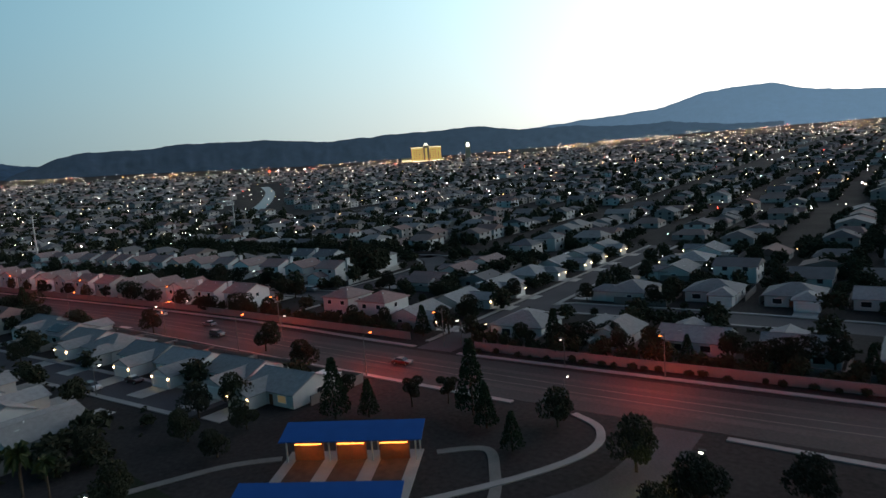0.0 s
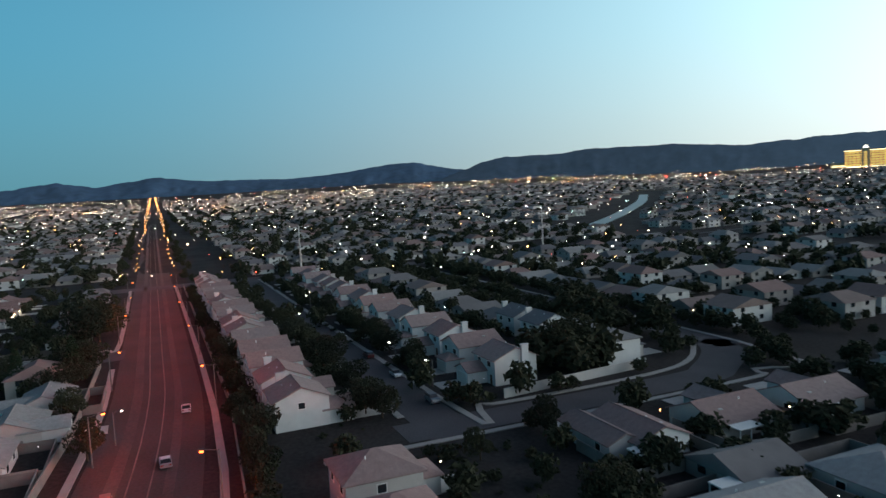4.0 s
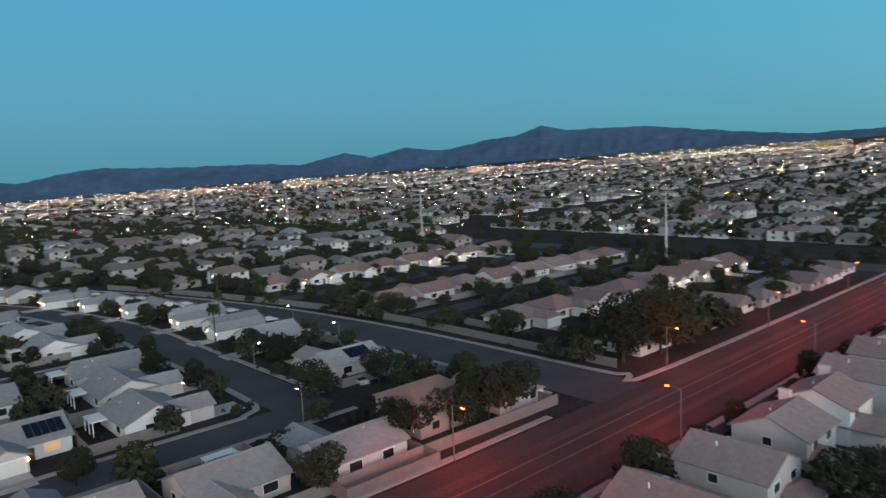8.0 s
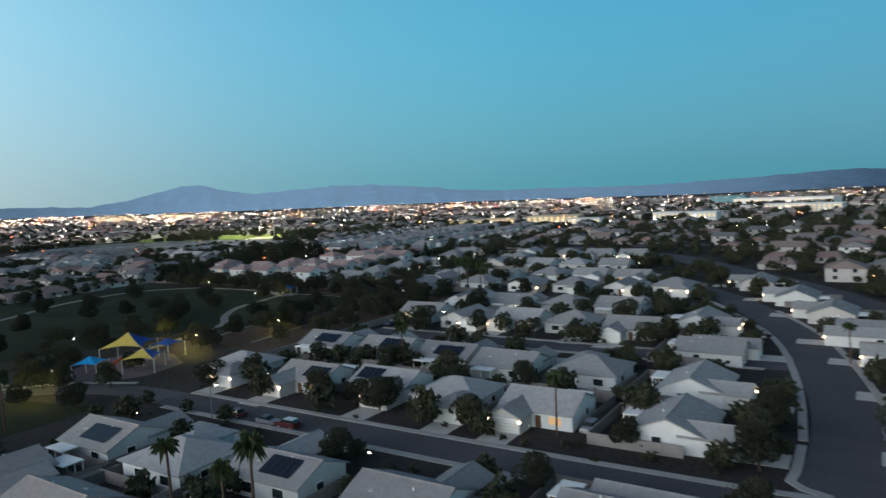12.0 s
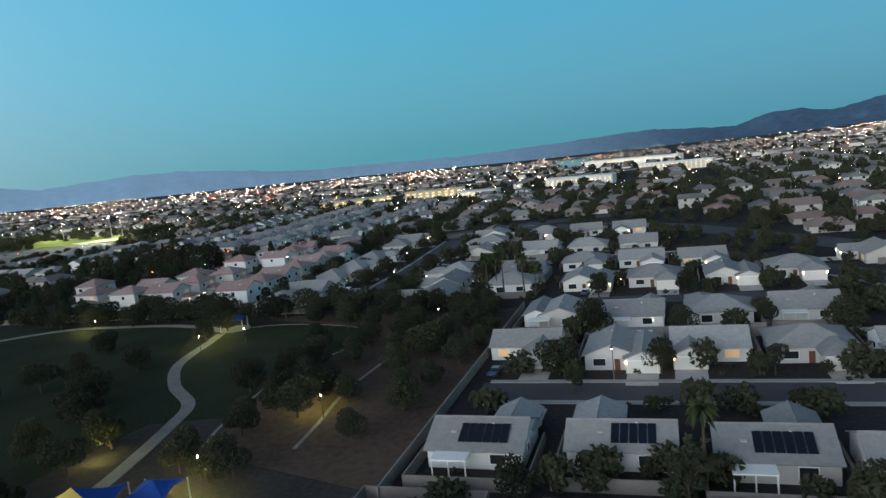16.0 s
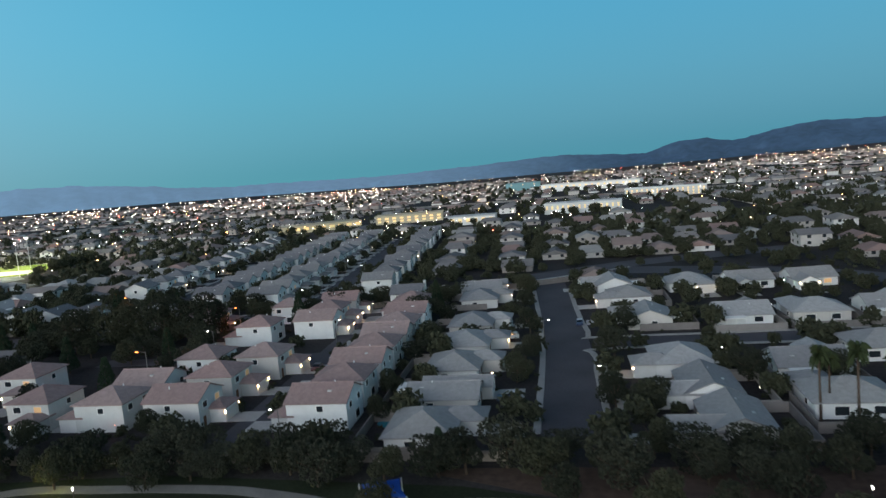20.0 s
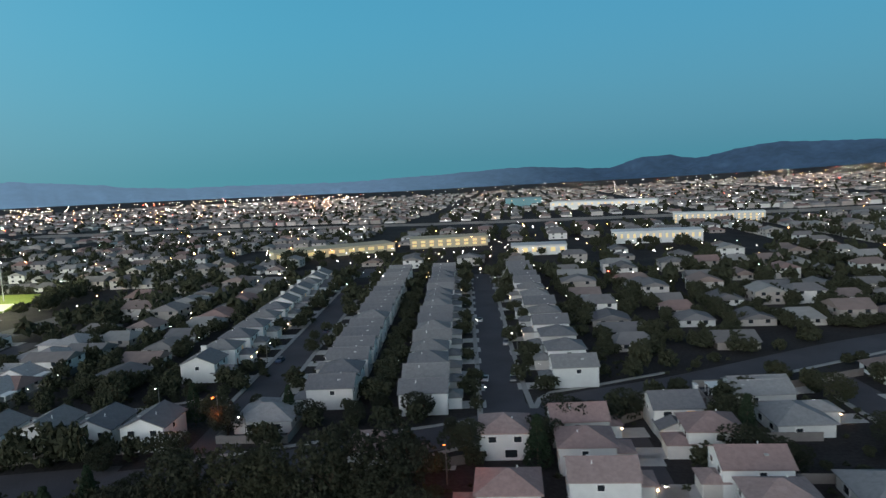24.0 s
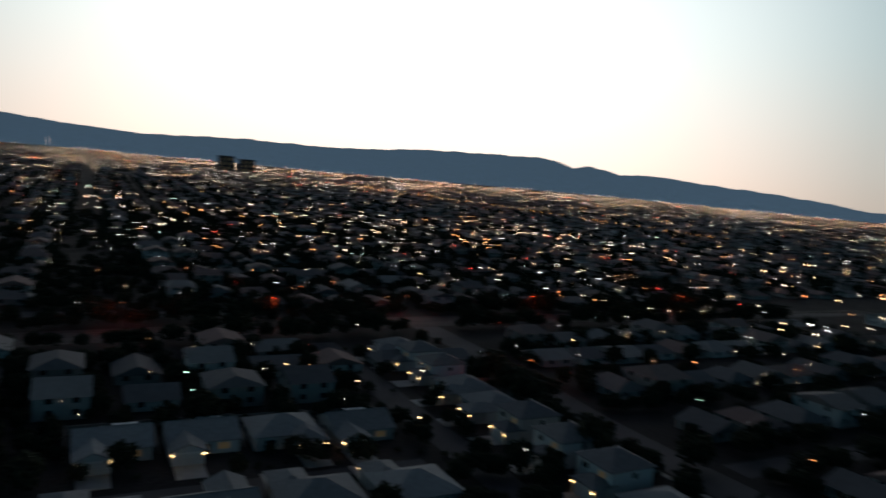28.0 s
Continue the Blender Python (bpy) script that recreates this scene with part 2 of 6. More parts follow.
def tube(bm, x, y, z0, z1, r0, r1, n=8, dx=0.0, dy=0.0):
    a = [bm.verts.new((x + r0 * math.cos(6.2832 * i / n), y + r0 * math.sin(6.2832 * i / n), z0)) for i in range(n)]
    b = [bm.verts.new((x + dx + r1 * math.cos(6.2832 * i / n), y + dy + r1 * math.sin(6.2832 * i / n), z1)) for i in range(n)]
    for i in range(n):
        bm.faces.new((a[i], a[(i + 1) % n], b[(i + 1) % n], b[i]))
    bm.faces.new(b)
    bm.faces.new(a[::-1])


def sides(pts, width):
    """Left and right edge of a band along pts, mitred."""
    left, right = [], []
    for i, p in enumerate(pts):
        a, b = Vector(pts[max(i - 1, 0)]), Vector(pts[min(i + 1, len(pts) - 1)])
        d = (b - a).normalized()
        n = Vector((-d.y, d.x))
        left.append(Vector(p) + n * width / 2)
        right.append(Vector(p) - n * width / 2)
    return left, right


def smooth(pts, steps=6):
    """A rounded line through pts."""
    out = []
    for i in range(len(pts) - 1):
        p0, p1, p2, p3 = (Vector(pts[min(max(j, 0), len(pts) - 1)]) for j in (i - 1, i, i + 1, i + 2))
        for s in range(steps):
            t = s / steps
            out.append(0.5 * (2 * p1 + (p2 - p0) * t + (2 * p0 - 5 * p1 + 4 * p2 - p3) * t * t + (3 * p1 - p0 - 3 * p2 + p3) * t ** 3))
    return [*out, Vector(pts[-1])]


def strip(name, pts, width, z0, z1, mat, label, category="pavement", rise=None):
    """A slab along a line, from z0 up to z1."""
    bm = bmesh.new()
    left, right = sides(pts, width)
    rows = []
    for a, b in zip(left, right):
        h = rise(a.x, a.y) if rise else 0.0
        rows.append([bm.verts.new((*q, z + h)) for q, z in ((a, z0), (a, z1), (b, z1), (b, z0))])
    for r, s in zip(rows, rows[1:]):
        for i in range(3):
            bm.faces.new((r[i], r[i + 1], s[i + 1], s[i]))
    bm.faces.new(rows[0][::-1]); bm.faces.new(rows[-1])
    bmesh.ops.recalc_face_normals(bm, faces=bm.faces)
    return thing(name, bm, mat, label, category, "structure")


def patch(name, pts, z0, z1, mat, label, category="ground"):
    bm = bmesh.new()
    top = [bm.verts.new((*p[:2], z1 + sum(p[2:]))) for p in pts]
    low = [bm.verts.new((*p[:2], z0)) for p in pts]
    bm.faces.new(top)
    for i in range(len(pts)):
        j = (i + 1) % len(pts)
        bm.faces.new((top[i], low[i], low[j], top[j]))
    bmesh.ops.recalc_face_normals(bm, faces=bm.faces)
    return thing(name, bm, mat, label, category, "structure")


# ---- the ground: flat near by, its far slope fitted to the horizon in the camera's view, rising to the north and west, falling to the south ----
SKYLINE = [(0, 0.85), (20, 0.6), (40, 0.42), (60, 0.0), (80, -0.2), (100, -0.3), (120, -0.6), (132, -0.9), (150, -1.1), (170, -1.4), (190, -1.25), (200, -1.0), (210, -0.6), (232, 0.1), (252, 0.6), (275, 0.75), (290, 0.9), (303, 0.75), (315, 0.45),
           (330, 0.55), (345, 0.85), (360, 0.85)]
SK_B, SK_E = np.array([b for b, _ in SKYLINE], float), np.array([e for _, e in SKYLINE])
HUB, FLAT, FAR = (-40.0, 0.0), 480.0, 4650.0


def rise_np(x, y):
    dx, dy = np.asarray(x, float) - HUB[0], np.asarray(y, float) - HUB[1]
    r, b = np.hypot(dx, dy), np.degrees(np.arctan2(dx, dy)) % 360
    end = FAR * np.tan(np.radians(np.interp(b, SK_B, SK_E))) + 44.0
    return end * np.clip((r - FLAT) / (FAR - FLAT), 0, 1.2)


def rise(x, y):
    return float(rise_np(x, y))


def raw_mesh(name, verts, faces, mat, index=None):
    me = bpy.data.meshes.new(name)
    me.from_pydata([tuple(v) for v in verts], [], [tuple(f) for f in faces])
    for m in mat if isinstance(mat, (list, tuple)) else [mat]:
        me.materials.append(m)
    if index is not None:
        me.polygons.foreach_set("material_index", np.asarray(index, np.int32))
    me.update()
    return me


def ground():
    radii = [0, 120, 240, 360, 480, 600, 800, 1000, 1300, 1700, 2200, 2800, 3500, 4200, 4800]
    n = 96
    verts, faces = [(HUB[0], HUB[1], 0.0)], []
    for r in radii[1:]:
        for i in range(n):
            a = 6.28318531 * i / n
            x, y = HUB[0] + r * math.sin(a), HUB[1] + r * math.cos(a)
            verts.append((x, y, rise(x, y)))
    for i in range(n):
        faces.append((0, 1 + (i + 1) % n, 1 + i))
    for k in range(len(radii) - 2):
        a, b = 1 + k * n, 1 + (k + 1) * n
        for i in range(n):
            j = (i + 1) % n
            faces.append((a + i, a + j, b + j, b + i))
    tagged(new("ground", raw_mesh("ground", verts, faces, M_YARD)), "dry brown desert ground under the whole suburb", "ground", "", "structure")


ground()

# ---- mountains round the valley ----
RIDGE = [(0, 2.62), (3, 2.45), (6, 2.3), (13, 2.6), (21, 2.5), (28, 2.95), (36.5, 3.0), (38.5, 2.87), (40, 2.3), (41.3, 2.6), (43.5, 2.05), (45.2, 2.15), (47, 2.05), (50.7, 1.7), (54.8, 1.4), (58.9, 0.9), (60.5, 0.6), (68, 0.65), (73.2, 1.15),
         (75.9, 1.5), (78.6, 1.95), (82.6, 2.28), (87, 2.1), (90, 1.72), (93.4, 1.74), (97.8, 1.25), (103, 1.05), (106.2, 0.9), (112.7, 0.35), (121, 0.0), (123.5, 0.35), (125.8, 0.9), (127.5, 1.3), (129, 1.3), (130.6, 0.85), (133, 0.4), (139.4, 0.75),
         (143, 0.68), (146, 0.4), (150, -0.05), (153, -0.3)]
RIDGE_B = [(158, -0.35), (165, -0.5), (172, -0.32), (180, 0.0), (186.5, -0.42), (188.6, 0.28), (191, 0.42), (192.8, -0.05), (195.6, 0.6), (198.6, 0.96), (202, 0.78), (206, 0.75), (211, 0.75), (213, 0.45), (217, 1.35), (219, 0.9), (222, 1.55),
           (225, 1.2), (229, 1.92), (231, 2.1), (233, 2.75), (235, 2.35), (241, 2.3), (248, 1.45), (252, 1.08), (260, 1.25), (263, 1.75), (265.5, 2.05), (268, 1.6), (272.5, 2.2), (275, 1.75), (279, 1.7), (282, 1.6), (287, 1.95), (290, 2.4), (292, 2.4), (295, 1.7),
           (299, 1.5), (312, 1.6), (322, 1.7), (331, 1.9), (336, 2.3), (340, 2.55), (343, 2.75), (346.7, 3.75), (351, 3.98), (353, 3.35), (356, 2.98), (360, 2.62)]
FOOTHILLS = [(294, 0.9), (296, 1.6), (298.5, 2.4), (303, 2.4), (305.5, 2.65), (312, 2.6), (317, 2.15), (322, 2.4), (325.7, 2.44), (329.3, 2.58), (332, 2.1), (337, 2.0), (341, 1.7), (344, 1.75), (348, 1.25), (352, 1.1)]
RI_B, RI_E = np.array([b for b, _ in RIDGE + RIDGE_B], float), np.array([e for _, e in RIDGE + RIDGE_B])


def mountain_range(label, b0, b1, crest, near, deep, mat):
    """A range between two bearings: spurs and gullies run down from an uneven crest."""
    step, layers = 1 / 4, 14
    n = int((b1 - b0) / step) + 1
    verts, faces = [], []
    for i in range(n):
        b = b0 + i * step
        a = radians(b)
        rough = 0.05 * noise.noise((b * 0.35, 0, near)) + 0.09 * noise.noise((b * 0.9, 4, near)) + 0.06 * noise.noise((b * 2.6, 9, near))
        low = float(np.interp(b % 360, SK_B, SK_E)) - 0.25
        top = max(float(np.interp(b % 360, crest[0], crest[1])) + rough, low + 0.12)
        for k in range(layers):
            s = k / (layers - 1)
            spur = noise.noise((b * 0.55, s * 1.6, 3)) + 0.6 * noise.noise((b * 1.7, s * 2.4, 7)) + 0.35 * noise.noise((b * 4.1, s * 3.5, 1))
            r = near + deep * s + 0.24 * deep * spur * (1 - abs(2 * s - 1))
            el = low + (top - low) * s ** 1.2
            verts.append((HUB[0] + r * math.sin(a), HUB[1] + r * math.cos(a), 44 + r * math.tan(radians(el))))
    for i in range(n - 1):
        a, b = i * layers, (i + 1) * layers
        for k in range(layers - 1):
            faces.append((a + k, b + k, b + k + 1, a + k + 1))
    ob = new("mountain_range", raw_mesh("mountain_range", verts, faces, mat))
    for p in ob.data.polygons:
        p.use_smooth = True
    tagged(ob, label, "mountain", "", "structure")


def hazed_rock(name, color, glow, floor, south):
    """Bare rock of the far backdrop with evening haze painted into its emission: most towards the sunset and in the far
    south.
    """
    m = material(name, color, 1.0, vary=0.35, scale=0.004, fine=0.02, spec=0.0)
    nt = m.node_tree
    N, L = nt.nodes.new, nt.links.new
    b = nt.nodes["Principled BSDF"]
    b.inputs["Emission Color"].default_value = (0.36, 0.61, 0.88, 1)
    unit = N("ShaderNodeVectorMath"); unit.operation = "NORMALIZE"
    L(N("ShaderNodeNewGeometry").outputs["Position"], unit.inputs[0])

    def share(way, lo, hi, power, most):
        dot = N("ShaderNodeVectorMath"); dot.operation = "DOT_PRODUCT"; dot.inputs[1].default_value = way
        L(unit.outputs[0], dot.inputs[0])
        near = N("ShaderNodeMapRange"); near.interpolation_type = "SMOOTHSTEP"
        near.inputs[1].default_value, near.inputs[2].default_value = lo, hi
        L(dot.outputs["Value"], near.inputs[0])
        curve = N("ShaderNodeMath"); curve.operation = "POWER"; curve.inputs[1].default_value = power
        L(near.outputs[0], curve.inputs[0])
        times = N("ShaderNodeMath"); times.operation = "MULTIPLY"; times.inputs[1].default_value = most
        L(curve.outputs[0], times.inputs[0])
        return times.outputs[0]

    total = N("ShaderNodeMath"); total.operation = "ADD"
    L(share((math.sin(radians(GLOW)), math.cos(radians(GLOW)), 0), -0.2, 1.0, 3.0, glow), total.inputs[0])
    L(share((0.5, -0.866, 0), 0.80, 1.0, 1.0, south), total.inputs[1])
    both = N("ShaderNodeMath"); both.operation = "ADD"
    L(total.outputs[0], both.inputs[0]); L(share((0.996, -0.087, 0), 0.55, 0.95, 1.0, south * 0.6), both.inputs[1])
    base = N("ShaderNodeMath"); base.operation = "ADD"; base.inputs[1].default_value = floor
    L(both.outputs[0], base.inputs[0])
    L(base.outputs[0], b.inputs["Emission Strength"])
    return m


# Haze is painted in as blue rock colour and emission, thinner on the foothills.
mountain_range("bare desert mountains with blue evening haze painted in", 0, 360, (RI_B, RI_E), 4250, 480, hazed_rock("painted_haze_rock", (0.035, 0.068, 0.12), 0.50, 0.05, 0.27))
mountain_range("dark bare foothills before the far peak, with thin haze painted in", 294, 352, ([b for b, _ in FOOTHILLS], [e for _, e in FOOTHILLS]), 3950, 260, hazed_rock("painted_haze_foothill", (0.034, 0.050, 0.078), 0.16, 0.062, 0.0))

# ---- the southern quarter, skewed and shifted to fit the camera's later views ----
def askew(x, y):
    k = min(max((-205 - y) / 23, 0.0), 1.0) if -140 < x < 170 else 0.0
    far = -235 - y
    return x + k * (1.5 + 0.07 * far), y + k * (-12 + 0.075 * x + 0.045 * far)


# ---- streets ----
ROADS = []
ARTERIAL = [(560, 136), (300, 141), (150, 128), (60, 118.5), (0, 114.5), (-60, 115.5), (-120, 119), (-200, 125.5), (-300, 126.3), (-700, 127), (-1500, 130), (-3200, 140)]
ROADS.append((smooth(ARTERIAL, 40), 30.0))
strip("road_arterial", smooth(ARTERIAL), 18.5, -0.4, 0.03, M_ASPHALT_ART, "wide worn asphalt arterial road glowing red under street lamps", "road", rise)
LANES = smooth(ARTERIAL)
M_PAINT = material("worn_road_paint", (0.17, 0.15, 0.135), 0.8, vary=0.45, scale=0.15, fine=3.0)
M_LANE = material("paler_lane", (0.076, 0.066, 0.063), 0.7, vary=0.35, scale=0.05, fine=1.5)
# Two paler bands and two thin lines run along the lanes.
for off, w, mat, nm, lab in ((4.0, 2.0, M_LANE, "wheel_track", "paler band along a lane of the arterial"), (1.6, 0.25, M_PAINT, "lane_line", "thin worn lane paint"),
                             (-1.6, 0.25, M_PAINT, "lane_line", "thin worn lane paint"), (-4.4, 1.6, M_LANE, "wheel_track", "paler band along a lane of the arterial")):
    strip(nm, sides(LANES, 2 * abs(off))[0 if off > 0 else 1], w, -0.2, 0.036 + 0.002 * w, mat, lab, "road marking", rise)


def street(width, *line):
    line = [askew(*p) for p in line]
    ROADS.append((smooth(line, 24), width))
    strip("road", smooth(line), width, -0.4, 0.02 + 0.004 * (len(line) + width % 1), M_ASPHALT, "dark asphalt residential street", "road", rise)


def kerb(*line):
    line = [askew(*p) for p in line]
    strip("pavement", smooth(line, 4), 1.35, -0.3, 0.16, M_CONCRETE, "pale concrete pavement with a raised kerb", "pavement", rise)


street(9.6, (-438, 173.4), (-160, 173.4))
street(9.6, (-165.5, 165), (-165.5, 225), (-170, 240), (-186, 256), (-210, 259), (-438, 259))
street(9.6, (-93, 128), (-93, 200), (-94, 300))
street(9.6, (-93, 177), (-60, 177), (-20, 175), (60, 168), (200, 160))
street(15, (-270.5, 118), (-270.5, 60), (-269, 20), (-262, -20), (-250, -70), (-234, -115), (-212, -160), (-180, -205), (-130, -250), (-60, -285))
street(10.5, (-227, 80), (-227, 20), (-227, -15), (-223, -45), (-213, -85), (-198, -120), (-180, -150), (-150, -185))
street(9.6, (-227, 80.5), (-110, 80.5))
street(8, (-222, 13.3), (-105, 13.3))
street(8.6, (-215, -57), (-103, -57))
street(8.6, (-200, -124), (-104, -124))
street(11, (-46.2, -131), (-45.5, -190), (-43, -246), (-43, -262))
street(9.6, (-52, -189), (-150, -189))
street(7, (14.5, -130), (15.5, -204), (15.5, -226))
street(6.5, (12, -186), (50, -186), (80, -186))
street(6, (57, -187), (56, -204))
street(14, (200, -196), (123, -212), (80, -222), (44, -236), (20, -250), (-10, -262), (-80, -296), (-140, -330))
street(10.5, (40.5, -236), (40.5, -470))
street(10.8, (104.5, -216), (104.5, -520))
street(17, (120, -214), (240, -196), (430, -192), (1500, -180))
street(14, (250, -206), (254, -240), (252, -290), (244, -360), (232, -430))
street(9, (106, -259), (146, -247), (172, -248), (190, -246), (205, -252), (213, -270), (218, -300), (222, -335))
street(18, (-445, 1200), (-442, 400), (-440, 0), (-430, -300), (-420, -900))
street(8.6, (-290, 36), (-430, 36))
street(8.6, (-280, -24), (-425, -24))
street(8, (220, 110), (220, -190))
street(11, (267, -188), (265, -100), (262, 10), (266, 60), (268, 130))
street(7, (272, -157), (440, -159))
street(7, (272, -88), (440, -90))
street(7, (272, -14), (440, -16))
street(8, (130, 7), (210, 7))

kerb((-436, 168), (-174, 168))
kerb((-436, 179), (-182, 179), (-174, 184), (-172, 192), (-173, 225), (-178, 240), (-190, 252))
kerb((-159, 150), (-159, 235), (-164, 245), (-185, 262), (-430, 265))
kerb((-99, 134), (-99, 300))
kerb((-87, 150), (-87, 166), (-83, 171), (-60, 171), (-20, 169.5))
kerb((-87, 300), (-87, 188), (-82, 183), (-45, 183), (0, 180))
kerb((-440, 137), (-200, 136.8), (-110, 130), (-99, 129))
kerb((-86, 127.5), (0, 126), (70, 122))
kerb((-437, 115.5), (-290, 116), (-281, 112), (-279, 104), (-278.7, 60), (-276, 20), (-270, -20), (-258, -66), (-242, -110))
kerb((-252, 115.5), (-200, 115), (-120, 109), (-60, 105))
kerb((-48, 104), (-42, 100), (-40, 92), (-45, 80), (-58, 62))
kerb((-24, 103.5), (20, 101), (60, 100))
kerb((-261.5, 108), (-262, 60), (-260, 20), (-253, -20), (-242, -66), (-226, -110))
kerb((-233.5, 74), (-233.5, 20), (-233.5, -14), (-229, -46), (-219, -86), (-204, -120))
kerb((-221.5, 22), (-221.5, 66), (-217, 74), (-205, 75), (-115, 75))
kerb((-233, 86), (-115, 86))
kerb((-221, -10), (-221, 4), (-217, 8.6), (-108, 8.6))
kerb((-216, 18), (-110, 18))
kerb((-221, -12), (-217, -44), (-208, -82), (-192, -116), (-176, -144))
kerb((-190, -62), (-104, -62))
kerb((-210, -52), (-104, -52))
kerb((-40, -132), (-39.5, -190), (-37, -246))
kerb((-52.5, -132), (-52, -176), (-58, -183.5), (-140, -183.5))
kerb((-140, -194.5), (-58, -194.5), (-51, -200), (-49, -246))
kerb((47, -470), (46.5, -245), (50, -239), (80, -230), (110, -222))
kerb((34.5, -470), (34.5, -262), (28, -258), (-4, -271))
kerb((98.5, -500), (98.5, -272), (92, -264))
kerb((111, -500), (111, -270), (115, -265), (150, -253), (174, -254.5))
kerb((174, -254.5), (192, -253), (200, -257), (206, -270), (211, -300), (215, -335))
kerb((166, -241.5), (190, -239), (208, -244), (219, -262), (225, -300), (229, -335))
kerb((124, -203), (80, -213.5), (44, -227), (10, -245), (-76, -286))
kerb((256, -170), (257, -188), (262, -195))
kerb((275, -150), (275, -182), (280, -187), (430, -184))
kerb((150, -218), (197, -211.5), (226, -213), (231, -210.6), (243, -210.6), (246, -216), (245, -290))
kerb((262, -290), (262, -224), (268, -207), (300, -205), (430, -204))
kerb((256, -160), (257, -60), (254, 10), (259, 60))


# ---- houses ----
def gable(bw, br, x0, x1, y0, y1, z0, ze, slope, axis, over=0.55, thick=0.2):
    """Walls with gable ends and a two-pitch tile roof; axis: the way the ridge runs."""
    def at(u, v, z):
        return (u, v, z) if axis == "x" else (v, u, z)
    u0, u1, v0, v1 = (x0, x1, y0, y1) if axis == "x" else (y0, y1, x0, x1)
    vm = (v0 + v1) / 2
    zr = ze + slope * (v1 - v0) / 2
    prof = [(v0, z0), (v1, z0), (v1, ze), (vm, zr), (v0, ze)]
    a, b = [[bw.verts.new(at(u, v, z)) for v, z in prof] for u in (u0, u1)]
    fs = [bw.faces.new(a[::-1]), bw.faces.new(b)] + [bw.faces.new((a[i], a[(i + 1) % 5], b[(i + 1) % 5], b[i])) for i in range(5)]
    bmesh.ops.recalc_face_normals(bw, faces=fs)
    o, t = over, thick
    prof = [(v0 - o, ze - o * slope + 0.02), (vm, zr + 0.02), (v1 + o, ze - o * slope + 0.02), (v1 + o, ze - o * slope + t), (vm, zr + t + 0.06), (v0 - o, ze - o * slope + t)]
    a, b = [[br.verts.new(at(u, v, z)) for v, z in prof] for u in (u0 - o * 0.7, u1 + o * 0.7)]
    fs = [br.faces.new((a[0], a[1], a[4], a[5])), br.faces.new((a[1], a[2], a[3], a[4])), br.faces.new((b[0], b[1], b[4], b[5])), br.faces.new((b[1], b[2], b[3], b[4]))]
    fs += [br.faces.new((a[i], a[(i + 1) % 6], b[(i + 1) % 6], b[i])) for i in range(6)]
    # a rounded cap of tiles along the ridge
    cap = [(vm - 0.2, zr + t - 0.02), (vm, zr + t + 0.17), (vm + 0.2, zr + t - 0.02)]
    a, b = [[br.verts.new(at(u, v, z)) for v, z in cap] for u in (u0 - o * 0.72, u1 + o * 0.72)]
    fs += [br.faces.new((a[0], a[1], b[1], b[0])), br.faces.new((a[1], a[2], b[2], b[1])), br.faces.new(a), br.faces.new(b[::-1])]
    bmesh.ops.recalc_face_normals(br, faces=fs)
    return zr + t


def hip(bw, br, x0, x1, y0, y1, z0, ze, slope, over=0.6, thick=0.2):
    box(bw, x0, x1, y0, y1, z0, ze)
    X0, X1, Y0, Y1 = x0 - over, x1 + over, y0 - over, y1 + over
    w, d = X1 - X0, Y1 - Y0
    zr = ze + slope * min(w, d) / 2
    low = [br.verts.new(p) for p in ((X0, Y0, ze + 0.003), (X1, Y0, ze + 0.003), (X1, Y1, ze + 0.003), (X0, Y1, ze + 0.003))]
    eav = [br.verts.new(p) for p in ((X0, Y0, ze + thick), (X1, Y0, ze + thick), (X1, Y1, ze + thick), (X0, Y1, ze + thick))]
    if w >= d:
        r = [br.verts.new((X0 + d / 2, (Y0 + Y1) / 2, zr + thick)), br.verts.new((X1 - d / 2 + 0.01, (Y0 + Y1) / 2, zr + thick))]
        top = [(eav[0], eav[1], r[1], r[0]), (eav[1], eav[2], r[1]), (eav[2], eav[3], r[0], r[1]), (eav[3], eav[0], r[0])]
    else:
        r = [br.verts.new(((X0 + X1) / 2, Y0 + w / 2, zr + thick)), br.verts.new(((X0 + X1) / 2, Y1 - w / 2 + 0.01, zr + thick))]
        top = [(eav[0], eav[1], r[0]), (eav[1], eav[2], r[1], r[0]), (eav[2], eav[3], r[1]), (eav[3], eav[0], r[0], r[1])]
    fs = [br.faces.new(f) for f in top] + [br.faces.new(low[::-1])] + [br.faces.new((low[i], low[(i + 1) % 4], eav[(i + 1) % 4], eav[i])) for i in range(4)]
    bmesh.ops.recalc_face_normals(br, faces=fs)
    return zr + thick


def window(parent, x, y, z, w, h, side, lit=False):
    """A window with a deep frame on a wall; side: f front, b back, l left, r right."""
    bm = bmesh.new()
    a, b = w / 2 + 0.1, h / 2 + 0.12
    rings = [[bm.verts.new((sx * u, d, sz * v)) for sx, sz in ((-1, -1), (1, -1), (1, 1), (-1, 1))] for u, v, d in ((a, b, 0.05), (a, b, -0.09), (w / 2, h / 2, -0.09), (w / 2, h / 2, -0.03))]
    for r, s in zip(rings, rings[1:]):
        for i in range(4):
            bm.faces.new((r[i], r[(i + 1) % 4], s[(i + 1) % 4], s[i]))
    bm.faces.new(rings[3]).material_index = 1
    bm.faces.new(rings[0][::-1])
    bm.transform(pose(x, y, z, 0, 0, {"f": 0, "r": 90, "b": 180, "l": 270}[side]))
    part("window", bm, [M_TRIM, M_WINLIT if lit else M_GLASS], parent)


